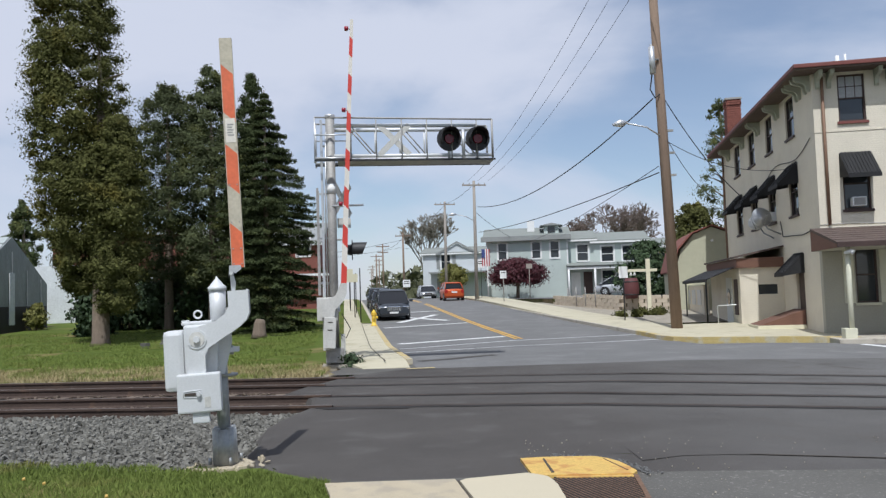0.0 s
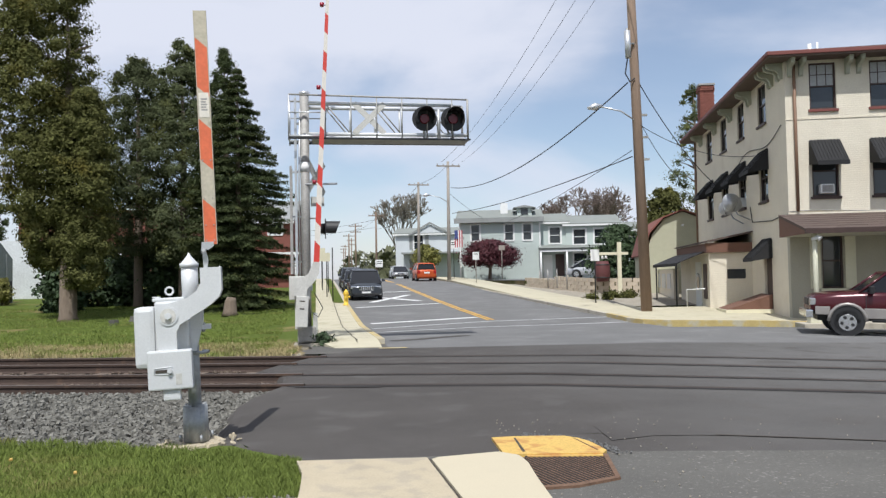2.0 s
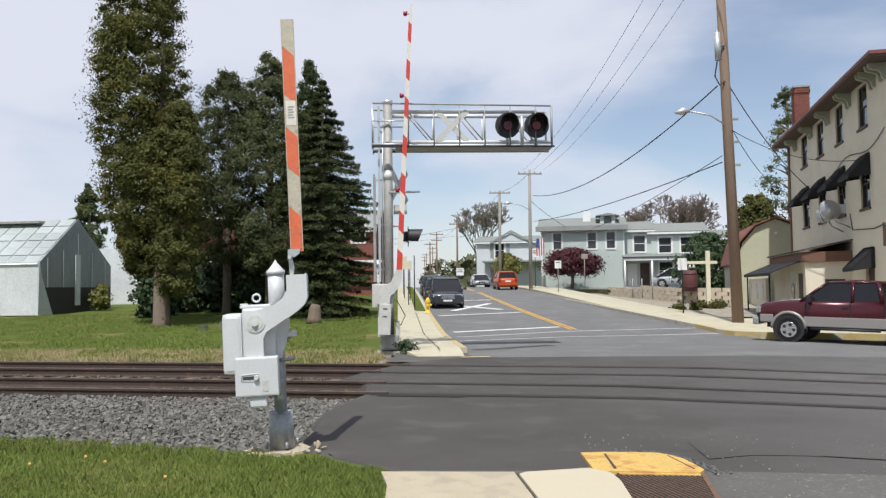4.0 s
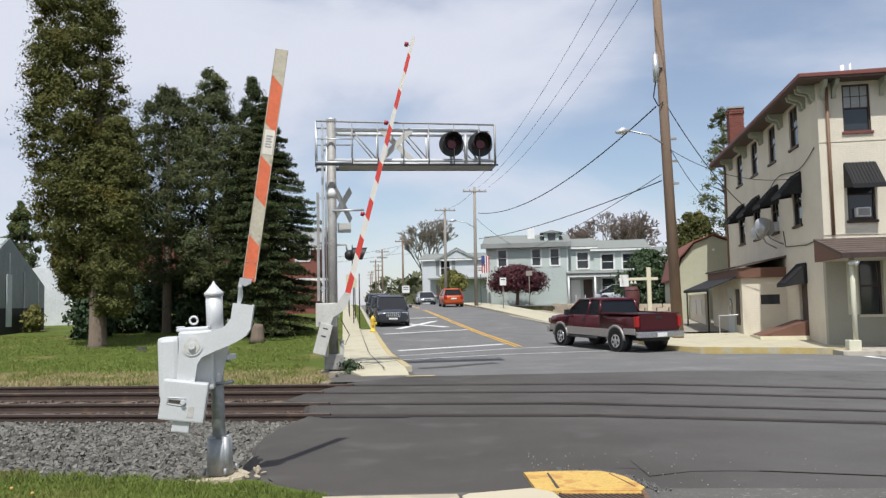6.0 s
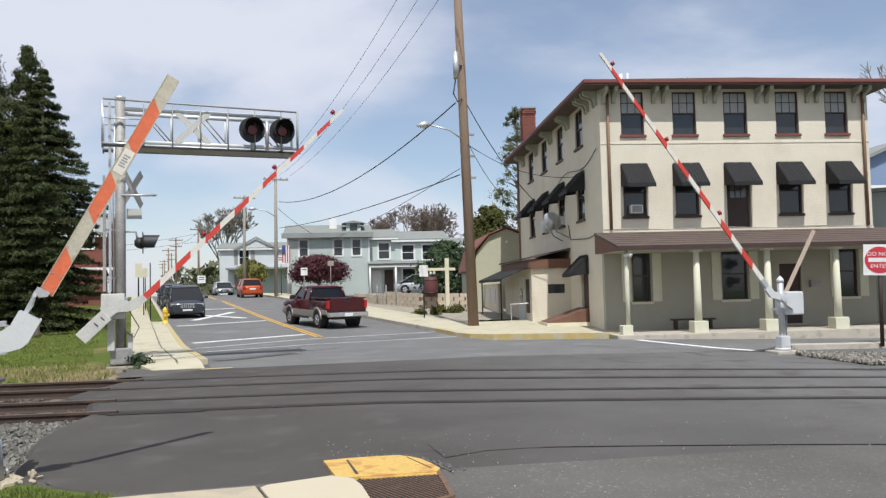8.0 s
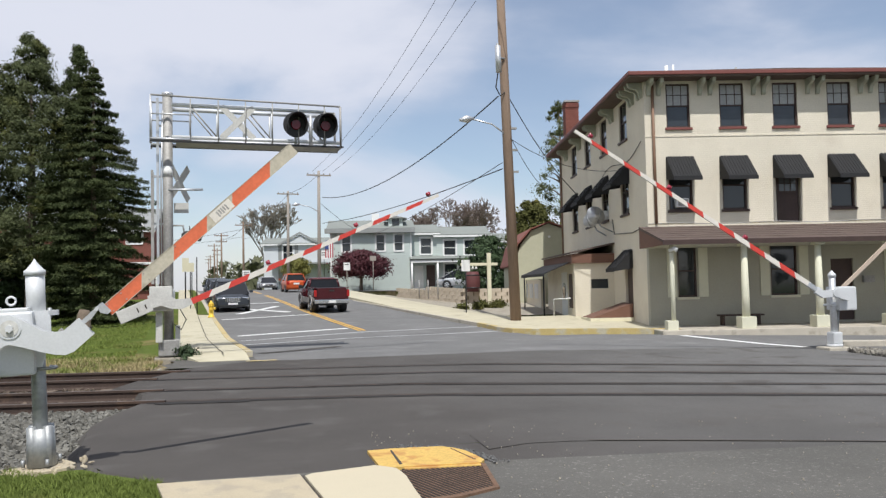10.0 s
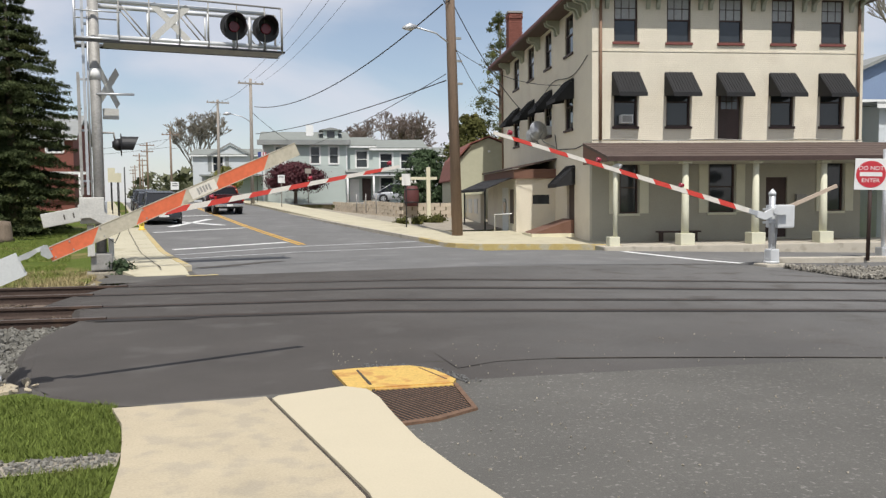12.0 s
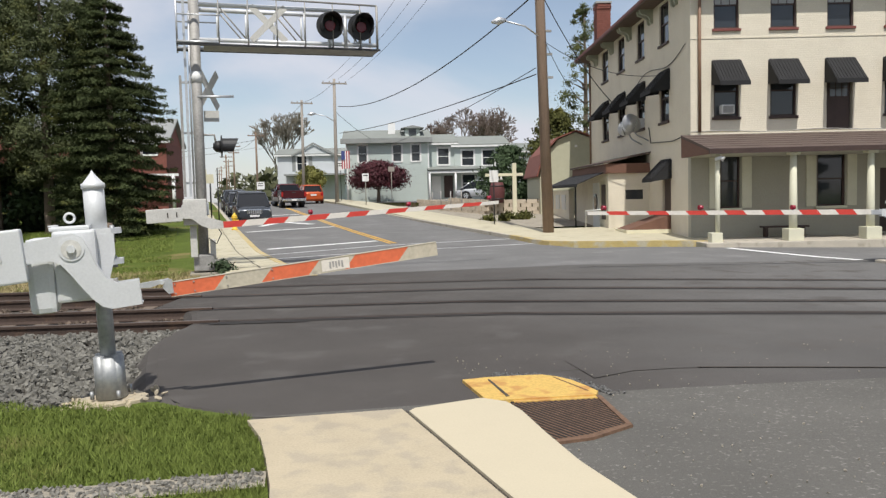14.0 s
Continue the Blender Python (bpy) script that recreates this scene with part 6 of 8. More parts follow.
part("corner_board", B(-0.03, 0.12, -0.03, 0.1, -0.5, 5.5), "frame_white", green)
for k in range(34):
    part("siding_course", B(0.13, 7.65, -0.012, -0.003, 0.05 + 0.16 * k, 0.063 + 0.16 * k) if not 3.5 < 0.05 + 0.16 * k < 5.4 else B(2.1, 4.2, -0.012, -0.003, 0.05 + 0.16 * k, 0.063 + 0.16 * k), "siding", green)
wing = house("green_house_wing", 12.06, 77.0, 1.45, -6, 2.6, 7.0, 5.35, None, "recessed wing of the pale green house over a porch", "siding", "roof_light", [(1.0, 3.35, 1.1, 1.6)], gable=1.0)
part("porch_roof", Pm([(-2.0, 2.72), (0, 3.05), (0, 3.2), (-2.1, 2.85)], -0.1, 6.2, "x"), "roof_light", wing)
part("porch_beam", B(-0.05, 6.1, -1.95, -1.8, 2.5, 2.72), "frame_white", wing)
for xx in (0.05, 2.5, 5.6):
    part("porch_post", T([(xx, -1.85, -0.2), (xx, -1.85, 2.5)], 0.1, 8), "frame_white", wing)
part("porch_step", B(0.0, 3.0, -2.3, -0.05, -0.6, 0.05), "kerb", wing)
part("porch_door", B(0.35, 1.25, -0.06, -0.02, 0.06, 2.25), "frame_white", wing)
part("front_door", B(1.55, 2.4, -0.06, -0.02, 0.2, 2.3), "wood_dark", wing)
wing2 = house("green_house_wing", 14.62, 76.6, 1.45, -6, 5.0, 7.0, 5.1, None, "projecting wing of the pale green house", "siding", "roof_light", [(0.7, 3.2, 1.2, 1.5), (2.7, 3.2, 1.2, 1.5), (0.7, 0.7, 1.3, 1.7), (3, 0.7, 1.3, 1.7)], gable=1.0)
wing3 = house("far_roof_house", 19.6, 76.6, 1.45, -6, 9, 8.0, 4.5, None, "far pale house showing its grey roof", "siding", "roof_light", [(1, 2.7, 1, 1.2)], gable=0.9)
white = house("white_house", -2.4, 100.0, 1.35, -7, 8.0, 9.0, 5.8, None, "white two-storey gabled house with dark shutters", "siding_white", "roof_light",
              [(2.3, 3.9, 1.2, 1.8), (2.3, 0.9, 1.2, 1.9)], ridge="x", gable=0.9, sidewins=[(2, 3.9, 1, 1.8), (5, 3.9, 1, 1.8)])
part("front_gable", Pm([(2.0, 5.7), (4.4, 7.0), (6.8, 5.7)], -0.3, 3.0, "y"), "siding_white", white)
part("gable_board", Pm([(1.7, 5.55), (4.4, 7.05), (7.1, 5.55), (7.1, 5.8), (4.4, 7.3), (1.7, 5.8)], -0.5, -0.3, "y"), "roof_grey", white)
for a in (1.75, 3.75):
    for b in (3.9, 0.9):
        part("shutter", B(a, a + 0.42, -0.06, -0.005, b, b + 1.8), "roof_grey", white)
part("porch_roof", B(1, 8.5, -2.2, 0, 3.3, 3.5), "roof_grey", white)

# flag on the green house's corner
fl = thing("flag", pose(4.2, 75.0, 5.2) @ Matrix.Diagonal((0.62, 1, 0.62, 1)), "red, white and blue flag hanging from a slanted pole", "flag")
part("flag_pole", T([(0.9, 1.6, 0.2), (-0.1, -0.1, 2.0)], 0.035, 6), "frame_white", fl)
for k in range(7):
    part("flag_stripe", B(-0.7 + 0.17 * k, -0.7 + 0.17 * k + 0.165, -0.02 + 0.05 * math.sin(k), 0.0 + 0.05 * math.sin(k), -1.1, 1.5 if k > 2 else 0.2), "flag_red" if k % 2 == 0 else "frame_white", fl)
part("flag_canton", B(-0.72, -0.2, -0.06, -0.04, 0.2, 1.5), "flag_blue", fl)

# brick house behind the conifers
brk = house("brick_house", -20.2, 66.0, 0.9, 0, 10.0, 9, 5.6, None, "red brick house half hidden by conifers", "brick", "roof_grey", [(8.2, 4.6, 1.1, 1.7), (6, 1.2, 1.0, 1.6)], gable=2.0)
part("porch_post", T([(10.6, -1.2, 0), (10.6, -1.2, 3.0)], 0.13, 8), "frame_white", brk)
part("porch_rail", B(7.5, 11.0, -1.3, -1.2, 2.9, 3.1), "frame_white", brk)
brk2 = house("brick_house", -40.0, 82.0, 1.0, 4, 15.0, 9, 8.3, None, "red brick house behind the greenhouse", "brick", "roof_grey", [(6, 4.6, 1.1, 1.7)], gable=0.5)

# blue and white houses past the tavern
blu = house("blue_house", 25.9, 31.9, -0.25, -9.5, 9.0, 9.0, 6.3, None, "blue gabled house with grey shingle roof", "siding_blue", "roof_grey", [(2.0, 5.6, 0.7, 1.4), (0.6, 3.4, 0.6, 1.4)], ridge="y", gable=2.1)
whi = house("white_annex_house", 27.0, 28.4, -0.25, -9.5, 8.0, 3.0, 5.7, None, "white clapboard house front with tall windows", "siding_white", "roof_grey", [(1.0, 3.2, 0.65, 1.6), (2.8, 3.2, 0.65, 1.6), (1, 0.6, 0.8, 1.5)], gable=0.15)
part("porch_roof", B(-0.5, 8, -2.6, 0, 2.6, 2.8), "siding_white", whi)
for k in range(22):
    part("clapboard", B(0.0, 8.0, -0.014, -0.003, 2.85 + 0.13 * k, 2.868 + 0.13 * k) if k > 16 or k < 2 else B(3.5, 8.0, -0.014, -0.003, 2.85 + 0.13 * k, 2.868 + 0.13 * k), "siding_white", whi)

# greenhouse: glazed roof of single panes, gable and plastic film
gh = thing("greenhouse", pose(-26.0, 44.0, 0.40, 0, 0, 87), "old greenhouse with glazed roof and torn plastic sheeting", "greenhouse")
GW, GL, GE, GR = 7.7, 20.0, 3.0, 5.8
part("gable_wall", Pm([(0, 0.0), (GW, 0.0), (GW, GE), (GW / 2, GR), (0, GE)], 0, 0.06, "y"), "green_panel", gh, "grey-green fibreglass gable")
part("gable_skirt", B(0.1, GW - 0.1, -0.03, -0.004, 0, 1.6), "black", gh)
for k in range(5):
    part("gable_bar", B(GW * (k + 0.5) / 5 - 0.03, GW * (k + 0.5) / 5 + 0.03, -0.05, -0.005, 1.6, GE + 0.3 + (1.6 if k == 2 else 0.5 if k in (1, 3) else 0)), "galv", gh)
part("gable_door", B(3.5, 4.0, -0.1, -0.03, 0.5, 3.6), "film", gh)
part("side_wall", B(0, 0.06, 0.07, GL, 0, GE), "film", gh, "milky plastic sheeting")
part("side_wall", B(GW - 0.06, GW, 0.07, GL, 0, GE), "film", gh)
part("torn_film", Pm([(-0.2, 0.0), (1.2, 0.0), (0.15, 2.2), (-0.1, 3.3)], -0.09, -0.05, "y"), "film", gh)
slope = math.hypot(GW / 2, GR - GE)
sa = math.degrees(math.atan2(GR - GE, GW / 2))
pane = None
for i in range(20):
    for j in range(6):
        y0 = 0.1 + i * (GL - 0.2) / 20
        if pane is None:
            o = part("roof_pane", B(0, slope / 6 - 0.05, 0, (GL - 0.2) / 20 - 0.06, 0, 0.02), "green_glass", gh)
            pane = o.data
        else:
            o = new("roof_pane", pane)
            o.parent = gh
        o.matrix_basis = pose(0, y0, GE, 0, -sa, 0) @ pose(j * slope / 6, 0, 0.02 * (j % 2))
part("roof_deck", Pm([(-0.1, GE - 0.08), (GW / 2, GR - 0.08), (GW + 0.1, GE - 0.08), (GW / 2, GR - 0.2)], 0.08, GL, "y"), "frame_white", gh)
part("ridge_vent", B(GW / 2 - 0.9, GW / 2 + 0.1, 2, GL - 0.5, GR - 0.25, GR - 0.12), "dull_steel", gh)
gh2 = thing("plastic_tunnel", pose(-29.0, 56.0, 0.6, 0, 0, 5), "white plastic-covered lean-to behind the greenhouse", "greenhouse")
part("film_cover", Pm([(0, 0), (6.5, 0), (6.5, 3.4), (4.5, 4.2), (0, 4.2)], 0, 8, "y"), "film", gh2)

# do-not-enter sign and signal mast beyond the rails
dn = thing("do_not_enter_sign", pose(17.85, 19.5, gz(17.6, 19.6) + 0.15, 0, 2, -35), "red and white do-not-enter sign on a wooden post", "road sign")
part("post", T([(0.06, 0.05, -0.1), (0.0, 0.05, 2.8)], 0.055, 8), "wood_dark", dn)
sp = part("plate", B(-0.42, 0.42, -0.02, 0.0, 1.95, 2.85, bevel=0.006), "frame_white", dn)
part("red_disc", T([(0, -0.022, 2.40), (0, -0.028, 2.40)], 0.385, 32), "sign_red", sp)
part("white_bar", B(-0.29, 0.29, -0.034, -0.028, 2.34, 2.46), "frame_white", sp)


def words(text, size, m, material, parent, name="lettering"):
    cu = bpy.data.curves.new(name, "FONT")
    cu.body, cu.size, cu.align_x, cu.align_y, cu.extrude = text, size, "CENTER", "CENTER", 0.002
    cu.materials.append(M[material])
    ob = new(name, cu)
    ob.parent = parent
    ob.matrix_basis = m
    return ob


words("DO NOT", 0.16, pose(0, -0.031, 2.57, 90), "frame_white", sp)
words("ENTER", 0.16, pose(0, -0.031, 2.22, 90), "frame_white", sp)
sm = thing("signal_mast", pose(19.2, 20.2, gz(19.2, 20.2), 0, 0, -10), "galvanised crossing signal mast with side-facing lights", "railway signal")
part("mast", T([(0, 0, 0), (0, 0, 3.35)], 0.085, 14), "galv", sm)
part("base_casting", B(-0.18, 0.18, -0.18, 0.18, 0, 0.4, bevel=0.04), "galv", sm)
part("footing", B(-0.35, 0.35, -0.35, 0.35, -0.3, 0.1), "kerb", sm)
flasher(sm, 0.35, 0.15, 2.85, 60, 0.28)
flasher(sm, 0.5, -0.1, 2.05, 80, 0.28)
part("light_bracket", T([(0, 0, 2.45), (0.5, 0, 2.45)], 0.03, 8), "pipe", sm)
cb = [(15.0, 19.9), (17.0, 19.8), (19, 19.9), (24, 19.2)]
tagged(ribbon("island_kerb", cb, 0.5, 0.14, "kerb", thick=0.3), "pale concrete kerb behind the stones", "kerb", kind="structure")
# ---- trees ----
def leaf_cards(name, pts, out, size, material, parent, seed, droop=0.0, jitter=0.7, slim=(0.35, 0.7)):
    """Small bent leaf sprays at points, facing roughly outwards. One mesh."""
    rng = np.random.default_rng(seed)
    n = len(pts)
    nrm = out + rng.normal(0, jitter, (n, 3))
    nrm /= np.linalg.norm(nrm, axis=1)[:, None] + 1e-9
    a = np.cross(nrm, rng.normal(0, 1, (n, 3)))
    a /= np.linalg.norm(a, axis=1)[:, None] + 1e-9
    b = np.cross(nrm, a)
    s = size * rng.uniform(0.5, 1.3, (n, 1))
    t = s * rng.uniform(*slim, (n, 1))
    fold = nrm * s * rng.uniform(-0.35, 0.35, (n, 1))
    v = np.stack([pts - a * s, pts - b * t + fold, pts + a * s + np.array([0, 0, -droop]) * s, pts + b * t + fold * 0.4], 1).reshape(-1, 3)
    me = bpy.data.meshes.new(name)
    me.vertices.add(len(v))
    me.vertices.foreach_set("co", v.astype(np.float32).ravel())
    idx = np.arange(n)[:, None] * 4
    tri = np.concatenate([idx + [0, 1, 2], idx + [0, 2, 3]], 1).reshape(-1, 3)
    me.loops.add(len(tri) * 3)
    me.loops.foreach_set("vertex_index", tri.astype(np.int32).ravel())
    me.polygons.add(len(tri))
    me.polygons.foreach_set("loop_start", (np.arange(len(tri)) * 3).astype(np.int32))
    me.update()
    me.validate()
    me.materials.append(M[material])
    ob = new(name, me)
    ob.parent = parent
    return ob


def profile_cloud(n, zs, rs, cx, cy, rng, lumps, rag=0.25, hollow=0.55):
    """Points in a lumpy body of revolution: clumps with gaps between them."""
    zs, rs = np.array(zs), np.array(rs)
    lumps = int(lumps * 3.2)
    lz = rng.uniform(zs[0], zs[-1], lumps)
    la = rng.uniform(0, 2 * np.pi, lumps)
    lr = np.interp(lz, zs, rs) * rng.uniform(0.35, 0.92, lumps)
    lc = np.stack([cx + lr * np.cos(la), cy + lr * np.sin(la), lz], 1)
    ls = (0.14 + 0.15 * np.interp(lz, zs, rs)) * rng.uniform(0.6, 1.5, lumps)
    k = rng.integers(0, lumps, n)
    d = rng.normal(0, 1, (n, 3))
    d /= np.linalg.norm(d, axis=1)[:, None]
    p = lc[k] + d * (ls[k] * np.minimum(np.abs(rng.normal(0, 0.7, n)), 1.25))[:, None] * np.array([1.15, 1.15, 0.8]) + np.array([0, 0, -0.12]) * rng.random((n, 1))
    axis = np.stack([np.full(n, cx), np.full(n, cy), p[:, 2]], 1)
    o = p - axis
    o /= np.linalg.norm(o, axis=1)[:, None] + 1e-6
    o = o * 0.6 + d * 0.7 + np.array([0, 0, 0.25])
    return p, o


def tree(name, x, y, label, category, trunk_h, trunk_r, bodies, leaf, size, seed, bark="bark", limbs=6, slim=(0.35, 0.7)):
    t = thing(name, pose(x, y, gz(x, y) - 0.05), label, category)
    rng = np.random.default_rng(seed)
    part("trunk", T([(0, 0, -0.2), (0.0, 0, 0.15), (0.03, 0, trunk_h * 0.3), (0.08, 0.05, trunk_h * 0.65), (0, 0, trunk_h)], [trunk_r * 1.5, trunk_r * 1.05, trunk_r * 0.9, trunk_r * 0.6, trunk_r * 0.1], 12), bark, t)
    P, O = [], []
    for n, zs, rs, cx, cy, lumps in bodies:
        p, o = profile_cloud(n, zs, rs, cx, cy, rng, lumps)
        P.append(p)
        O.append(o)
    for i in range(limbs):
        z = trunk_h * rng.uniform(0.3, 0.85)
        a = rng.uniform(0, 6.28)
        r = np.interp(z, bodies[0][1], bodies[0][2]) * 0.5
        part("limb", T([(0, 0, z), (r * 0.5 * math.cos(a), r * 0.5 * math.sin(a), z + 0.3), (r * math.cos(a), r * math.sin(a), z + 0.5)], [trunk_r * 0.35, trunk_r * 0.22, trunk_r * 0.06], 6), bark, t)
    leaf_cards("crown", np.concatenate(P), np.concatenate(O), size, leaf, t, seed + 1, slim=slim)
    return t


tree("cedar_tree", -15.42, 36.0, "tall bronze-green arborvitae with two columns and bare trunk", "tree", 14, 0.36,
     [(190000, [2.4, 4.5, 6, 9.4, 12.4, 15, 17, 18.6], [0.6, 1.4, 2.0, 2.2, 2.15, 2.0, 1.4, 0.4], -1.0, 0, 170),
      (80000, [2.6, 4, 6, 8.5, 10.2], [0.9, 1.15, 1.35, 1.2, 0.4], 1.0, -0.5, 90),
      (14000, [1.6, 2.4, 3.2], [0.8, 1.0, 0.6], 0.9, -0.5, 14)], "leaf_cedar", 0.085, 11, slim=(0.2, 0.45))
tree("pine_tree", -15.6, 45.5, "blue-green pine with open crown beyond the lawn", "tree", 13, 0.25,
     [(75000, [3.0, 5, 8, 11, 12.8, 14.0], [1.6, 2.2, 2.3, 2.1, 1.4, 0.5], 0, 0, 100)], "leaf_pine", 0.10, 21, slim=(0.15, 0.35))
tree("pine_tree", -12.9, 44.8, "blue-green pine with open crown beyond the lawn", "tree", 13.5, 0.25,
     [(85000, [2.6, 5, 8, 11, 13.2, 14.7], [1.8, 2.3, 2.3, 2.0, 1.3, 0.4], 0, 0, 105)], "leaf_pine", 0.10, 22, slim=(0.15, 0.35))
tree("dark_fir", -10.7, 45.5, "slim dark fir behind the spruce", "tree", 14, 0.2,
     [(50000, [2, 6, 10, 13, 14.5], [1.7, 1.6, 1.2, 0.7, 0.15], 0, 0, 70)], "leaf_spruce", 0.10, 23, slim=(0.15, 0.35))
tree("pine_tree", -32.6, 62, "dark pine behind the greenhouse", "tree", 9, 0.2,
     [(16000, [2.5, 5, 7, 8.4, 9.4], [1.2, 1.4, 1.1, 0.6, 0.2], 0, 0, 30)], "leaf_spruce", 0.17, 24, slim=(0.2, 0.4))
# bushes added to fill the shadowy gap under the conifers with dark leaves
for k, (x, y, w) in enumerate(((-18.6, 47.5, 2.4), (-15.5, 48, 3.0), (-12, 48, 3.0), (-18.4, 42.5, 1.3))):
    tree("yew_bush", x, y, "dense dark evergreen bush filling the black under the conifers", "bush", 1.5, 0.1, [(14000, [0.1, 1.2, 2.5, 3.6], [w * 0.8, w, w * 0.8, 0.5], 0, 0, 50)], "leaf_hedge", 0.15, 30 + k, limbs=0)


def spruce(x, y, h, r, seed, label="dark green spruce with drooping tiers on the lawn"):
    """Tiers of drooping boughs round a straight trunk, each bough thick with needles."""
    t = thing("spruce_tree", pose(x, y, gz(x, y) - 0.05), label, "tree")
    rng = np.random.default_rng(seed)
    part("trunk", T([(0, 0, -0.1), (0, 0, h * 0.5), (0, 0, h)], [0.22, 0.12, 0.02], 10), "bark", t)
    P, O = [], []
    z = 0.35
    while z < h:
        rr = min(r * (0.86 + 0.05 * z), (h - z) * 0.43 + 0.08, r)
        nb = int(9 + 13 * rr / r)
        for i in range(nb):
            a = rng.uniform(0, 2 * np.pi)
            L = rr * rng.uniform(0.75, 1.12)
            m = int(60 + 330 * L / r)
            s = rng.uniform(0.1, 1, m) ** 0.7
            wdt = 0.16 + 0.34 * L * (1 - s) * s * 2
            px_ = L * s
            py_ = rng.normal(0, 1, m) * wdt * 0.5
            pz = z - 0.28 * L * s ** 1.5 + 0.10 * L * s ** 4 + rng.normal(0, 0.05, m) - np.abs(py_) * 0.3
            P.append(np.stack([px_ * np.cos(a) - py_ * np.sin(a), px_ * np.sin(a) + py_ * np.cos(a), pz], 1))
            o = np.stack([np.full(m, 0.5 * np.cos(a)), np.full(m, 0.5 * np.sin(a)), np.full(m, 0.9)], 1)
            O.append(o)
        z += 0.30 + 0.2 * rng.random()
    leaf_cards("crown", np.concatenate(P), np.concatenate(O), 0.075, "leaf_spruce", t, seed, droop=0.5, jitter=0.6, slim=(0.18, 0.4))


spruce(-8.9, 40.6, 12.4, 2.75, 41)
tree("red_maple", 6.85, 73.0, "low spreading dark red Japanese maple", "tree", 3.6, 0.16, [(30000, [1.6, 2.1, 2.8, 3.3, 3.6], [2.5, 2.9, 2.5, 1.7, 0.6], 0, 0, 110)], "leaf_maple", 0.10, 51)
tree("street_tree", 1.2, 88, "small yellow-green tree beside the street", "tree", 4.0, 0.12, [(14000, [1.6, 2.2, 3.1, 3.7], [1.3, 1.6, 1.3, 0.4], 0, 0, 50)], "leaf_green", 0.12, 52)
for k, (x, y, w, h) in enumerate(((15.7, 61, 2.6, 4.4), (19.6, 60, 2.7, 4.2), (22.3, 58, 2.6, 4.0))):
    tree("yew_bush", x, y, "tall dark evergreen hedge bush by the lot", "bush", 2.5, 0.12, [(22000, [0.05, 1.4, h * 0.75, h], [w * 0.85, w, w * 0.8, 0.6], 0, 0, 60)], "leaf_hedge", 0.13, 60 + k, limbs=0)
tree("scraggy_pine", 21.0, 58.5, "tall open pine behind the tavern", "tree", 14.5, 0.22, [(11000, [4.5, 8, 11, 13, 14.8], [2.2, 2.4, 1.9, 1.3, 0.3], 0, 0, 26)], "leaf_pine", 0.13, 71, limbs=14, slim=(0.15, 0.35))
tree("green_tree", 18.2, 57, "fresh green tree behind the tavern's shed", "tree", 6, 0.15, [(26000, [1.5, 4, 5.5, 7.0], [1.9, 2.1, 1.7, 0.5], 0, 0, 60)], "leaf_cedar", 0.12, 72)
for k, x in enumerate((8.9, 9.6, 10.3, 10.9, 11.4)):
    y = 41.5 + 0.5 * k - 0.8 * (k % 2)
    x = x + 0.3
    tree("low_shrub", x, y, "low brownish planting in the bed by the wall", "shrub", 0.3, 0.03, [(700, [0.05, 0.25, 0.45], [0.35, 0.4, 0.2], 0, 0, 8)], "leaf_cedar", 0.09, 80 + k, limbs=0)
tree("low_shrub", -2.52, 21.25, "small green bush at the signal's foot", "shrub", 0.3, 0.03, [(900, [0.05, 0.18, 0.36], [0.2, 0.26, 0.1], 0, 0, 9)], "leaf_hedge", 0.07, 90, limbs=0)
tree("low_shrub", -25.0, 49.2, "weedy green bush at the greenhouse gable", "shrub", 0.5, 0.03, [(3000, [0.1, 0.8, 1.5], [0.5, 0.6, 0.2], 0, 0, 14)], "leaf_green", 0.12, 91, limbs=0)


def bare_tree(x, y, h, spread, seed, material, label, depth=7):
    """A leafless tree: forking limbs down to fine twigs."""
    t = thing("bare_tree", pose(x, y, gz(x, y) - 0.1), label, "tree")
    rng = random.Random(seed)
    bm = bmesh.new()

    def grow(p, d, L, r, k):
        q = p + d * L * 0.5 + Vector((rng.uniform(-1, 1), rng.uniform(-1, 1), rng.uniform(-0.3, 0.6))) * L * 0.06
        e = p + d * L
        tube(bm, [p, q, e], [r, r * 0.85, r * 0.68], 6 if k < 2 else 3, caps=False)
        if k >= depth:
            return
        for _ in range(3 if k < 4 else 2 + (rng.random() < 0.5)):
            v = Vector((rng.gauss(0, 1), rng.gauss(0, 1), rng.gauss(0, 0.6)))
            nd = (d + v * spread * (0.62 if k else 0.5) + Vector((0, 0, 0.16))).normalized()
            grow(p.lerp(e, rng.uniform(0.72, 1.0)), nd, L * rng.uniform(0.62, 0.82), max(r * 0.6, 0.035), k + 1)
    grow(Vector((0, 0, -0.2)), Vector((0, 0, 1)), h * 0.26, h * 0.022, 0)
    part("branching_trunk", bm, material, t)


bare_tree(-2.3, 112, 14.5, 0.5, 5, "twig_pale", "pale bare tree behind the white house", 8)
bare_tree(19.3, 99, 13.6, 0.75, 6, "twig", "wide brown bare tree behind the green house", 8)
bare_tree(23.8, 101, 13.8, 0.75, 7, "twig", "wide brown bare tree behind the green house", 8)
bare_tree(54, 52, 25, 0.5, 8, "twig_pale", "bare tree behind the blue house", 7)
bare_tree(60, 50, 24, 0.5, 9, "twig_pale", "bare tree behind the blue house", 7)


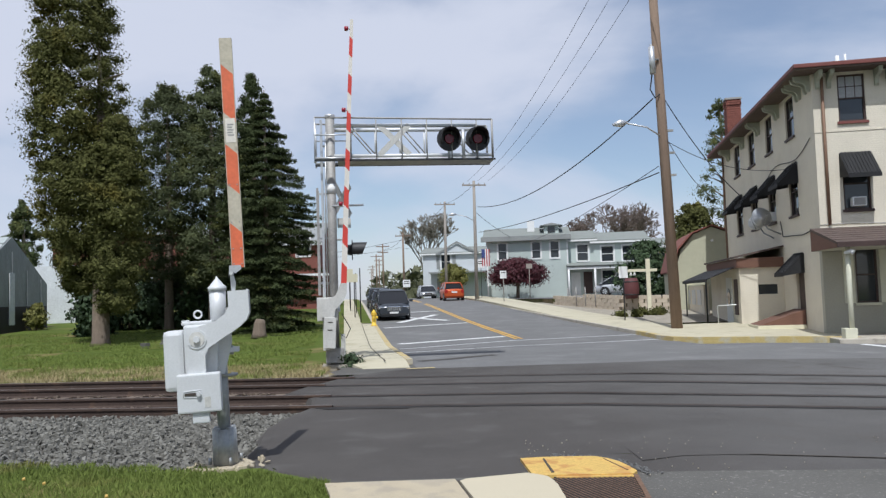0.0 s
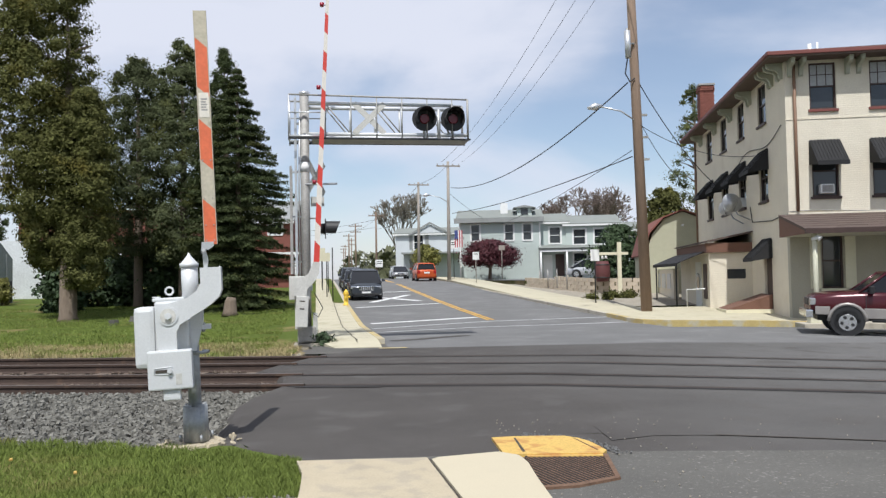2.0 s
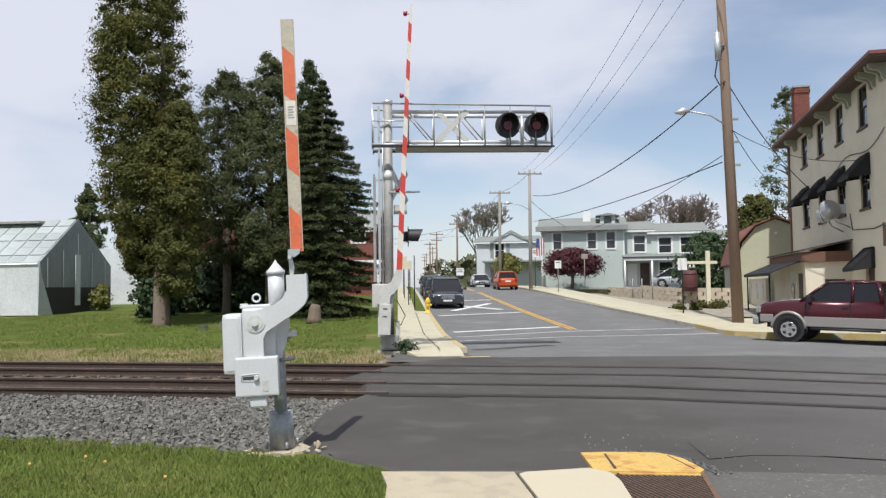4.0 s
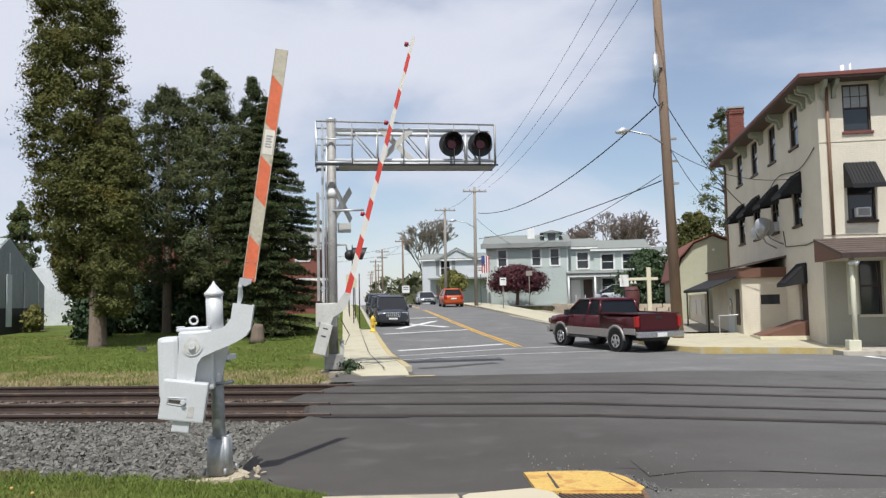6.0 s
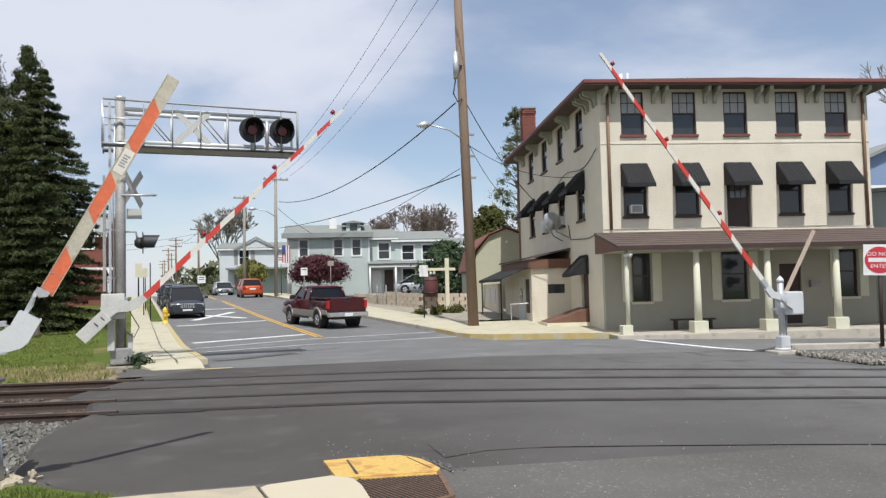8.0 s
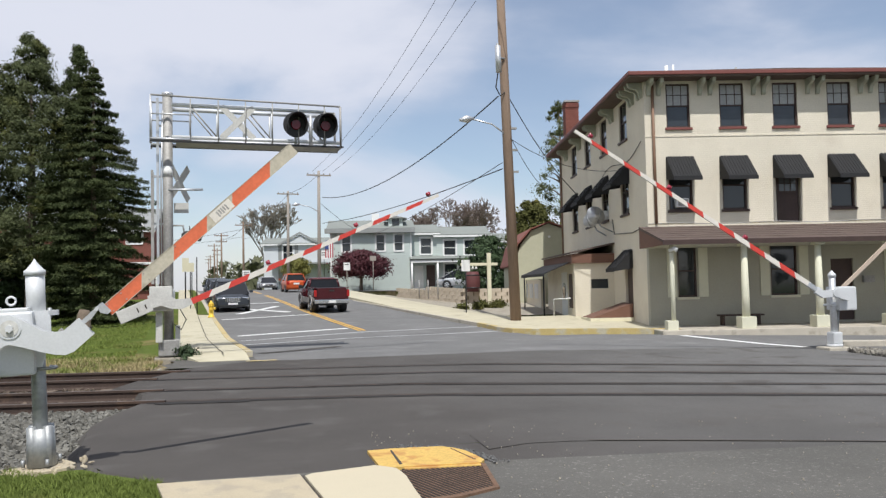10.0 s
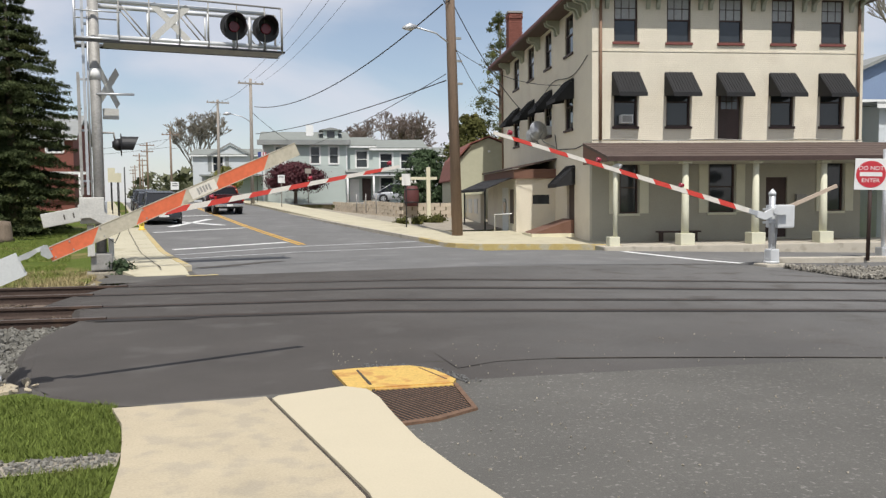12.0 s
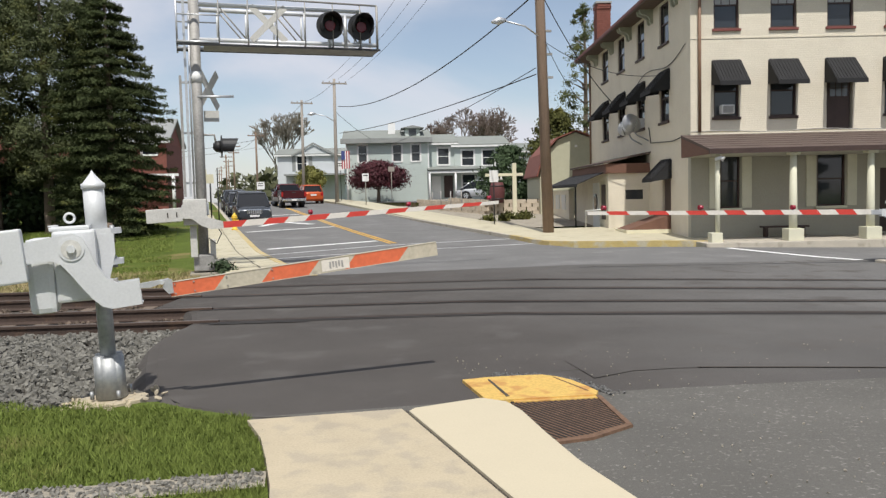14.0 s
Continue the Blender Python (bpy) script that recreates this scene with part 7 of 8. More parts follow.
def woods():
    """Far woods as low clumps along the skyline."""
    rng = np.random.default_rng(9)
    P, O = [], []
    for i in range(150):
        a = math.radians(rng.uniform(-62, 62))
        d = rng.uniform(150, 230)
        x, y = d * math.sin(a), d * math.cos(a)
        r = rng.uniform(3, 6)
        hgt = rng.uniform(3.5, 7)
        m = 160
        v = rng.normal(0, 1, (m, 3))
        v /= np.linalg.norm(v, axis=1)[:, None]
        P.append(np.stack([x + v[:, 0] * r, y + v[:, 1] * r, 1.0 + np.abs(v[:, 2]) * hgt], 1))
        O.append(v)
    o = thing("woods", pose(0, 0, 0), "distant woods along the skyline", "woods", kind="stuff")
    c = leaf_cards("far_crowns", np.concatenate(P), np.concatenate(O), 1.1, "far_trees", o, 9)
    c["kind"] = "stuff"


woods()

# lawn litter
st = thing("tree_stump", pose(-8.6, 37.3, gz(-8.6, 37.3)), "grey weathered tree stump on the lawn", "stump")
part("stump_wood", T([(0, 0, -0.1), (0, 0, 0.1), (0.03, 0, 0.55), (0.06, 0, 0.75)], [0.42, 0.32, 0.27, 0.2], 12), "bark", st)
for k in range(7):
    x, y = -12.0 + random.uniform(-0.6, 0.6), 33.8 + random.uniform(-0.4, 0.4)
    tagged(part("field_stone", Pm([(0.25 * math.cos(a) * random.uniform(0.7, 1.2), 0.2 * math.sin(a) * random.uniform(0.7, 1.2)) for a in [j * 1.0472 for j in range(6)]], 0, random.uniform(0.15, 0.35), "z"), "stone"), "rough grey field stone on the lawn", "stone", "stones on the lawn").matrix_world = pose(x, y, gz(x, y) - 0.14)


# ---- near lawn and grass blades ----
tagged(sheet("lawn_near", steps(-14, 8.6, 0.3), lambda y: -60, lambda y: float(np.interp(y, [-14, 6.0, 7.0, 7.84, 8.2, 8.6], [-0.92, -0.95, -1.03, -1.14, -1.62, -2.0])), 30, 0.0, "grass_ground", edge=0.35), "near lawn under short grass", "lawn", kind="structure")
tagged(sheet("lawn_bank", steps(8.6, 16, 0.5), lambda y: -75, lambda y: float(np.interp(y, [8.6, 8.85, 9.35, 9.5, 10.4, 15.5], [-2.7, -3.4, -5.2, -6.2, -12, -60])), 20, -0.05, "grass_ground", edge=0.3), "near lawn along the ballast", "lawn", kind="structure")
tagged(sheet("gravel_strip", [6.16, 6.3, 6.45], lambda y: -9, lambda y: -0.98, 12, 0.012, "dust", edge=0.5), "gravel strip through the lawn", "path", kind="structure")


stones("gravel_chips", 1600, lambda rng: (-1.0 - 5 * rng.random(), 6.17 + 0.28 * rng.random(), 0.012 + 0.01 * rng.random()), 0.016, 12, label="fine grey gravel in the strip through the lawn")


def blades(name, n, place, hgt, wid, seed, label, material="blade", base=-0.05):
    rng = np.random.default_rng(seed)
    xy = place(rng, n)
    n = len(xy)
    z = np.array([gz(a, b) for a, b in xy]) + base
    a = rng.uniform(0, 2 * np.pi, n)
    h = hgt * rng.uniform(0.5, 1.25, n)
    lean = rng.normal(0, 0.45, (n, 2)) * h[:, None]
    w = wid * rng.uniform(0.6, 1.3, n)
    b0 = np.stack([xy[:, 0] - np.cos(a) * w, xy[:, 1] - np.sin(a) * w, z], 1)
    b1 = np.stack([xy[:, 0] + np.cos(a) * w, xy[:, 1] + np.sin(a) * w, z], 1)
    tp = np.stack([xy[:, 0] + lean[:, 0], xy[:, 1] + lean[:, 1], z + h], 1)
    v = np.stack([b0, b1, tp], 1).reshape(-1, 3)
    me = bpy.data.meshes.new(name)
    me.vertices.add(len(v))
    me.vertices.foreach_set("co", v.astype(np.float32).ravel())
    me.loops.add(n * 3)
    me.loops.foreach_set("vertex_index", np.arange(n * 3, dtype=np.int32))
    me.polygons.add(n)
    me.polygons.foreach_set("loop_start", (np.arange(n) * 3).astype(np.int32))
    me.update()
    me.validate()
    me.materials.append(M[material])
    tagged(new(name, me), label, "grass", kind="stuff")


def near_grass(rng, n):
    x = -1.0 - 11 * rng.random(n * 3) ** 1.5
    y = 2.5 + 8.0 * rng.random(n * 3)
    e = np.array([lawn_edge(a) for a in x]) + 0.08 * np.sin(x * 9) + 0.05 * np.sin(x * 23)
    r = np.interp(y, [2, 6.0, 7.0, 7.84, 8.2, 8.6, 9], [-0.93, -0.96, -1.04, -1.18, -1.68, -2.2, -2.4])
    ok = (y < e) & (x < r) & ~((y > 6.16) & (y < 6.45))
    return np.stack([x[ok], y[ok]], 1)[:n]


def far_grass(rng, n):
    x = -3.2 - 26 * rng.random(n * 2) ** 1.2
    y = 19.5 + 25 * rng.random(n * 2) ** 1.4
    ok = (y > rail_y_v(x) + 2.0) & (x < (1.57 - 0.1219 * y) / 0.9925 - 2.8)
    p = np.stack([x[ok], y[ok]], 1)
    keep = np.array([noise.noise((a * 0.5, b * 0.5, 3)) > -0.25 + 0.25 * (b < 23) for a, b in p])
    return p[keep][:n]


def rail_y_v(x):
    return RAILS[3] + (x + 1) * TRACK_SLOPE


blades("grass_blades", 190000, near_grass, 0.06, 0.006, 5, "short green grass blades of the near lawn", base=-0.012)
def verge_grass(rng, n):
    x = -3.0 - 26 * rng.random(n) ** 1.3
    return np.stack([x, rail_y_v(x) + 0.8 + 3.6 * rng.random(n) ** 1.2], 1)


blades("verge_grass", 26000, verge_grass, 0.11, 0.011, 8, "dry straw and weeds along the far rail", "straw")
blades("grass_tufts", 90000, far_grass, 0.075, 0.012, 6, "grass of the lawn beyond the rails")
for k in range(7):
    x, y = -2.2 - 4.5 * random.random(), 7.0 + 1.3 * random.random()
    tagged(part("dandelion", T([(0, 0, 0.05), (0, 0, 0.075)], [0.02, 0.012], 8), "lid_yellow"), "yellow dandelion flower in the lawn", "flower", "dandelions in the lawn").matrix_world = pose(x, y, gz(x, y) - 0.02)


# ---- vehicles ----
def skin(bm, rings):
    """Skin through rings of equal count, closed at both ends."""
    R = [[bm.verts.new(p) for p in r] for r in rings]
    n = len(R[0])
    for a, b in zip(R, R[1:]):
        for k in range(n):
            bm.faces.new((a[k], a[(k + 1) % n], b[(k + 1) % n], b[k])).smooth = True
    bm.faces.new(R[0][::-1])
    bm.faces.new(R[-1])
    bmesh.ops.recalc_face_normals(bm, faces=bm.faces)
    return bm


def ring(y, zf, zb, hw, tuck=0.06, crown=0.03):
    """Cross-section of a body at y: floor, rocker, waist, shoulder, top."""
    zm = (zf + zb) / 2
    half = [(hw - tuck, zf), (hw - 0.01, zf + 0.10), (hw, zm), (hw - 0.015, zb - 0.14), (hw - 0.07, zb - 0.02), (hw * 0.55, zb + crown)]
    return [(x, y, z) for x, z in half] + [(-x, y, z) for x, z in half[::-1]]


def wheel(parent, x, y, r, w=0.23, rim="chrome"):
    h = new("wheel")
    h.parent = parent
    h.matrix_basis = pose(x, y, r)
    sgn = 1 if x > 0 else -1
    part("tyre", T([(-w / 2, 0, 0), (-w / 2 + 0.03, 0, 0), (w / 2 - 0.03, 0, 0), (w / 2, 0, 0)], [r * 0.93, r, r, r * 0.93], 28), "tyre", h)
    part("rim", T([(sgn * (w / 2 - 0.02), 0, 0), (sgn * (w / 2 + 0.012), 0, 0)], [r * 0.66, r * 0.62], 20), rim, h)
    for k in range(5):
        a = k * 2 * math.pi / 5
        part("rim_hole", T([(sgn * (w / 2 + 0.008), r * 0.4 * math.cos(a), r * 0.4 * math.sin(a)), (sgn * (w / 2 + 0.018), r * 0.4 * math.cos(a), r * 0.4 * math.sin(a))], r * 0.13, 10), "black", h)
    part("hub_cap", T([(sgn * (w / 2), 0, 0), (sgn * (w / 2 + 0.03), 0, 0)], r * 0.16, 10), rim, h)
    return h


def car(name, m, label, paint, L=4.6, Wd=1.86, H=1.65, hood=0.95, wb=2.75, cab=(0.3, 0.75, 3.1, 4.3), front=True, group=""):
    """A passenger car pointing along +y, its rear bumper at y = 0. cab: rear glass foot, rear roof, front roof, windscreen foot."""
    c = thing(name, m, label, "car", group)
    hw = Wd / 2
    zf = 0.28
    part("body", skin(bmesh.new(), [ring(0.0, zf + 0.15, hood - 0.12, hw * 0.90), ring(0.1, zf, hood, hw * 0.95), ring(0.5, zf - 0.05, hood + 0.03, hw), ring(L * 0.5, zf - 0.05, hood + 0.03, hw), ring(L - 0.9, zf - 0.05, hood - 0.02, hw), ring(L - 0.25, zf, hood - 0.12, hw * 0.95), ring(L, zf + 0.1, hood - 0.28, hw * 0.84)]), paint, c)
    a, b, d, e = cab
    rz = H - 0.05

    def cr(y, z, w):
        return [(w, y, z), (w * 0.9, y, z + 0.02), (-w * 0.9, y, z + 0.02), (-w, y, z)]
    bm = bmesh.new()
    lo, hi = hw * 0.93, hw * 0.74
    v = [bm.verts.new(p) for p in ((-lo, a, hood - 0.03), (lo, a, hood - 0.03), (lo, e, hood - 0.06), (-lo, e, hood - 0.06), (-hi, b, rz), (hi, b, rz), (hi, d, rz), (-hi, d, rz))]
    for q in ((0, 1, 5, 4), (1, 2, 6, 5), (2, 3, 7, 6), (3, 0, 4, 7), (4, 5, 6, 7)):
        bm.faces.new([v[k] for k in q])
    bmesh.ops.recalc_face_normals(bm, faces=bm.faces)
    part("window_glass", bm, "car_glass", c)
    part("roof_panel", skin(bmesh.new(), [[(-hi - 0.02, b - 0.1, rz - 0.03), (hi + 0.02, b - 0.1, rz - 0.03), (hi - 0.1, b - 0.05, rz + 0.03), (-hi + 0.1, b - 0.05, rz + 0.03)], [(-hi - 0.03, (b + d) / 2, rz), (hi + 0.03, (b + d) / 2, rz), (hi - 0.1, (b + d) / 2, rz + 0.06), (-hi + 0.1, (b + d) / 2, rz + 0.06)], [(-hi - 0.02, d + 0.1, rz - 0.03), (hi + 0.02, d + 0.1, rz - 0.03), (hi - 0.1, d + 0.05, rz + 0.03), (-hi + 0.1, d + 0.05, rz + 0.03)]]), paint, c)
    for s in (-1, 1):
        for (y0, z0, x0, y1, x1) in ((e, hood - 0.04, lo, d, hi), (a, hood - 0.02, lo, b, hi), ((a + e) / 2, hood - 0.02, lo, (b + d) / 2, hi)):
            part("pillar", T([(s * x0, y0, z0), (s * (x1 + 0.005), y1, rz)], 0.035, 6), paint, c)
        part("mirror", B(*sorted((s * (hw - 0.02), s * (hw + 0.17))), e - 0.35, e - 0.2, hood + 0.02, hood + 0.17, bevel=0.02), paint, c)
        part("headlight", B(*sorted((s * hw * 0.48, s * hw * 0.9)), L - 0.22, L - 0.05, hood - 0.36, hood - 0.2, bevel=0.03), "chrome", c)
        part("tail_lamp", B(*sorted((s * hw * 0.66, s * hw * 0.93)), -0.03, 0.12, hood - 0.3, hood - 0.02, bevel=0.02), "tail", c)
        for yy in (L - 0.95 - wb, L - 0.95):
            wheel(c, s * (hw - 0.11), yy, 0.345)
            part("wheel_arch", T([(s * (hw - 0.2), yy, 0.36), (s * (hw + 0.004), yy, 0.36)], 0.40, 20), "black", c)
    part("grille", B(-hw * 0.42, hw * 0.42, L - 0.1, L + 0.02, hood - 0.45, hood - 0.2, bevel=0.03), "chrome", c)
    for k in range(7):
        part("grille_bar", B(-hw * 0.38 + k * hw * 0.12, -hw * 0.38 + k * hw * 0.12 + 0.04, L + 0.02, L + 0.03, hood - 0.43, hood - 0.22), "black", c)
    part("lower_intake", B(-hw * 0.7, hw * 0.7, L - 0.08, L + 0.01, 0.3, 0.42), "black", c)
    part("number_plate", B(-0.25, 0.25, L + 0.01, L + 0.02, 0.42, 0.52), "frame_white", c)
    part("rear_glass", B(-hw * 0.6, hw * 0.6, a - 0.02, a, hood + 0.0, hood + 0.02), "black", c)
    part("number_plate", B(-0.25, 0.25, -0.03, -0.01, hood - 0.3, hood - 0.16), "frame_white", c)
    return c


def parked(name, u, v, facing, label, paint, **k):
    x, y = S(u, v)
    g0, g1 = gz(x, y), gz(x, y + 4)
    tilt = math.degrees(math.atan2(g1 - g0, 4))
    L = k.get("L", 4.6)
    if facing > 0:
        return car(name, pose(x, y, g0, tilt, 0, 7), label, paint, **k)
    x2, y2 = S(u, v + L)
    return car(name, pose(x2, y2, gz(x2, y2), -tilt, 0, 187), label, paint, **k)


parked("parked_suv", 2.75, 45.2, -1, "dark grey SUV with chrome grille parked at the kerb", "car_dark", L=4.75, Wd=1.9, H=1.72, hood=1.02, group="parked cars")
parked("parked_car", 2.65, 52.5, -1, "dark sedan parked behind the SUV", "car_dark", L=4.7, H=1.5, hood=0.9, group="parked cars")
parked("parked_car", 2.65, 59.5, -1, "dark car parked further up the street", "car_dark", L=4.7, H=1.5, hood=0.9, group="parked cars")
parked("orange_suv", 9.7, 70.5, 1, "orange compact SUV seen from behind", "car_orange", L=4.4, Wd=1.82, H=1.64, hood=1.0, group="parked cars")
parked("white_car", 9.0, 86, -1, "pale car further up the street", "car_silver", L=4.5, H=1.45, hood=0.85, group="parked cars")
car("silver_car", pose(17.6, 67.5, 1.44, 0, 0, 72), "silver minivan parked on the raised lot", "car_silver", L=4.7, H=1.65, hood=0.95, group="parked cars")


def pickup():
    p = thing("pickup_truck", pose(0, 0, 0), "maroon extended-cab pickup truck with grey lower panels", "pickup truck")
    hw = 0.98
    part("bed_side", skin(bmesh.new(), [ring(-1.15, 0.78, 1.30, hw * 0.97, crown=0.0), ring(-1.0, 0.62, 1.33, hw, crown=0.0), ring(0.95, 0.62, 1.33, hw, crown=0.0)]), "car_maroon", p)
    part("bed_floor", B(-0.80, 0.80, -1.05, 0.85, 1.345, 1.352), "black", p)
    part("bed_rail", B(-0.97, -0.80, -1.1, 0.93, 1.34, 1.40, bevel=0.015), "car_maroon", p)
    part("bed_rail", B(0.80, 0.97, -1.1, 0.93, 1.34, 1.40, bevel=0.015), "car_maroon", p)
    part("tailgate", B(-0.80, 0.80, -1.19, -1.10, 0.82, 1.39, bevel=0.02), "car_maroon", p)
    part("cab_body", skin(bmesh.new(), [ring(1.0, 0.55, 1.30, hw), ring(3.2, 0.55, 1.28, hw), ring(3.9, 0.6, 1.24, hw), ring(4.45, 0.65, 1.17, hw * 0.97), ring(4.62, 0.7, 1.05, hw * 0.9)]), "car_maroon", p)
    lo, hi = 0.90, 0.74
    bm = bmesh.new()
    v = [bm.verts.new(q) for q in ((-lo, 1.03, 1.27), (lo, 1.03, 1.27), (lo, 3.35, 1.24), (-lo, 3.35, 1.24), (-hi, 1.18, 1.85), (hi, 1.18, 1.85), (hi, 2.55, 1.85), (-hi, 2.55, 1.85))]
    for q in ((0, 1, 5, 4), (1, 2, 6, 5), (2, 3, 7, 6), (3, 0, 4, 7), (4, 5, 6, 7)):
        bm.faces.new([v[k] for k in q])
    bmesh.ops.recalc_face_normals(bm, faces=bm.faces)
    part("cab_glass", bm, "car_glass", p)
    part("roof_panel", skin(bmesh.new(), [[(-0.76, 1.12, 1.82), (0.76, 1.12, 1.82), (0.64, 1.16, 1.88), (-0.64, 1.16, 1.88)], [(-0.77, 1.85, 1.84), (0.77, 1.85, 1.84), (0.64, 1.85, 1.92), (-0.64, 1.85, 1.92)], [(-0.75, 2.62, 1.81), (0.75, 2.62, 1.81), (0.62, 2.55, 1.88), (-0.62, 2.55, 1.88)]]), "car_maroon", p)
    for s in (-1, 1):
        for y0, y1, r in ((1.06, 1.18, 0.06), (1.85, 1.85, 0.05), (3.32, 2.55, 0.04)):
            part("pillar", T([(s * lo, y0, 1.26), (s * (hi + 0.008), y1, 1.85)], r, 6), "car_maroon", p)
        part("rocker_panel", B(*sorted((s * 0.93, s * 0.995)), 0.45, 3.2, 0.50, 0.80, bevel=0.02), "car_tan", p)
        part("bed_panel", B(*sorted((s * 0.93, s * 0.99)), -1.1, -0.45, 0.64, 0.86, bevel=0.02), "car_tan", p)
        part("front_panel", B(*sorted((s * 0.90, s * 0.985)), 4.1, 4.5, 0.6, 0.84, bevel=0.02), "car_tan", p)
        part("step_bar", T([(s * 0.98, 1.1, 0.44), (s * 0.98, 3.0, 0.44)], 0.04, 8), "black", p)
        part("mirror", B(*sorted((s * 0.94, s * 1.18)), 2.95, 3.08, 1.24, 1.46, bevel=0.03), "black", p)
        part("tail_lamp", B(*sorted((s * 0.84, s * 0.985)), -1.2, -1.06, 0.92, 1.28, bevel=0.02), "tail", p)
        part("headlight", B(*sorted((s * 0.55, s * 0.93)), 4.48, 4.64, 0.88, 1.08, bevel=0.02), "chrome", p)
        part("door_handle", B(*sorted((s * 0.975, s * 1.0)), 1.95, 2.12, 1.08, 1.12), "black", p)
        part("door_gap", B(*sorted((s * 0.972, s * 0.986)), 1.88, 1.90, 0.7, 1.25), "black", p)
        part("door_gap", B(*sorted((s * 0.972, s * 0.986)), 3.14, 3.16, 0.7, 1.22), "black", p)
        part("cab_gap", B(*sorted((s * 0.6, s * 0.975)), 0.955, 0.995, 0.6, 1.3), "black", p)
        for yy in (0.0, 3.64):
            part("wheel_arch", T([(s * 0.6, yy, 0.45), (s * 0.99, yy, 0.45)], 0.475, 24), "black", p)
            fl = bmesh.new()
            tube(fl, [(s * 0.985, yy + 0.50 * math.cos(a), 0.42 + 0.50 * math.sin(a)) for a in [math.pi * k / 10 for k in range(11)]], 0.05, 8)
            part("arch_flare", fl, "car_tan", p)
    part("rear_bumper", B(-0.97, 0.97, -1.36, -1.15, 0.55, 0.76, bevel=0.03), "chrome", p)
    part("front_bumper", B(-0.95, 0.95, 4.55, 4.75, 0.5, 0.74, bevel=0.04), "chrome", p)
    part("grille", B(-0.52, 0.52, 4.55, 4.66, 0.86, 1.08, bevel=0.02), "black", p)
    part("number_plate", B(-0.2, 0.2, -1.375, -1.36, 0.58, 0.72), "frame_white", p)
    part("tailgate_handle", B(-0.14, 0.14, -1.2, -1.185, 1.2, 1.3), "black", p)
    part("chassis", B(-0.6, 0.6, -1.0, 4.4, 0.42, 0.62), "black", p)
    ws = [wheel(p, sx_ * 0.86, yy, 0.385, 0.26) for sx_ in (-1, 1) for yy in (0.0, 3.64)]
    p.scale = (0.95, 0.95, 0.95)
    return p, ws


TRUCK, TRUCK_WHEELS = pickup()


# ---- what moves ----
TRUCK_WAY = [(0.0, 20.8, 20.5), (1.0, 18.1, 21.0), (1.5, 16.4, 21.3), (2.0, 15.5, 21.45), (2.5, 15.0, 21.55), (2.8, 14.6, 21.65), (3.7, 12.6, 22.6), (4.5, 10.5, 24.0), (5.0, 9.25, 24.95), (5.5, 7.9, 26.1), (6.0, 6.7, 27.9),
             (6.5, 5.75, 29.9), (7.0, 5.3, 32.0), (8.2, 3.85, 36.2), (9.5, 2.7, 40.6), (10.0, 2.25, 43.5), (10.5, 1.85, 46.5), (11.0, 1.45, 49.5), (11.5, 1.0, 52.6), (12.0, 0.6, 55.4), (12.5, 0.25, 58.0), (13.0, -0.15, 60.4), (14.0, -0.85, 64.2)]


def glide(rows, t):
    """A smooth curve through rows of seconds, x, y."""
    i = max(0, min(len(rows) - 2, sum(1 for r in rows if r[0] <= t) - 1))
    a, b = rows[i], rows[i + 1]
    p, q = rows[max(i - 1, 0)], rows[min(i + 2, len(rows) - 1)]
    h = b[0] - a[0]
    s = (t - a[0]) / h
    out = []
    for k in (1, 2):
        m0 = (b[k] - p[k]) / (b[0] - p[0]) * h
        m1 = (q[k] - a[k]) / (q[0] - a[0]) * h
        out.append((2 * s ** 3 - 3 * s ** 2 + 1) * a[k] + (s ** 3 - 2 * s ** 2 + s) * m0 + (-2 * s ** 3 + 3 * s ** 2) * b[k] + (s ** 3 - s ** 2) * m1)
    return out


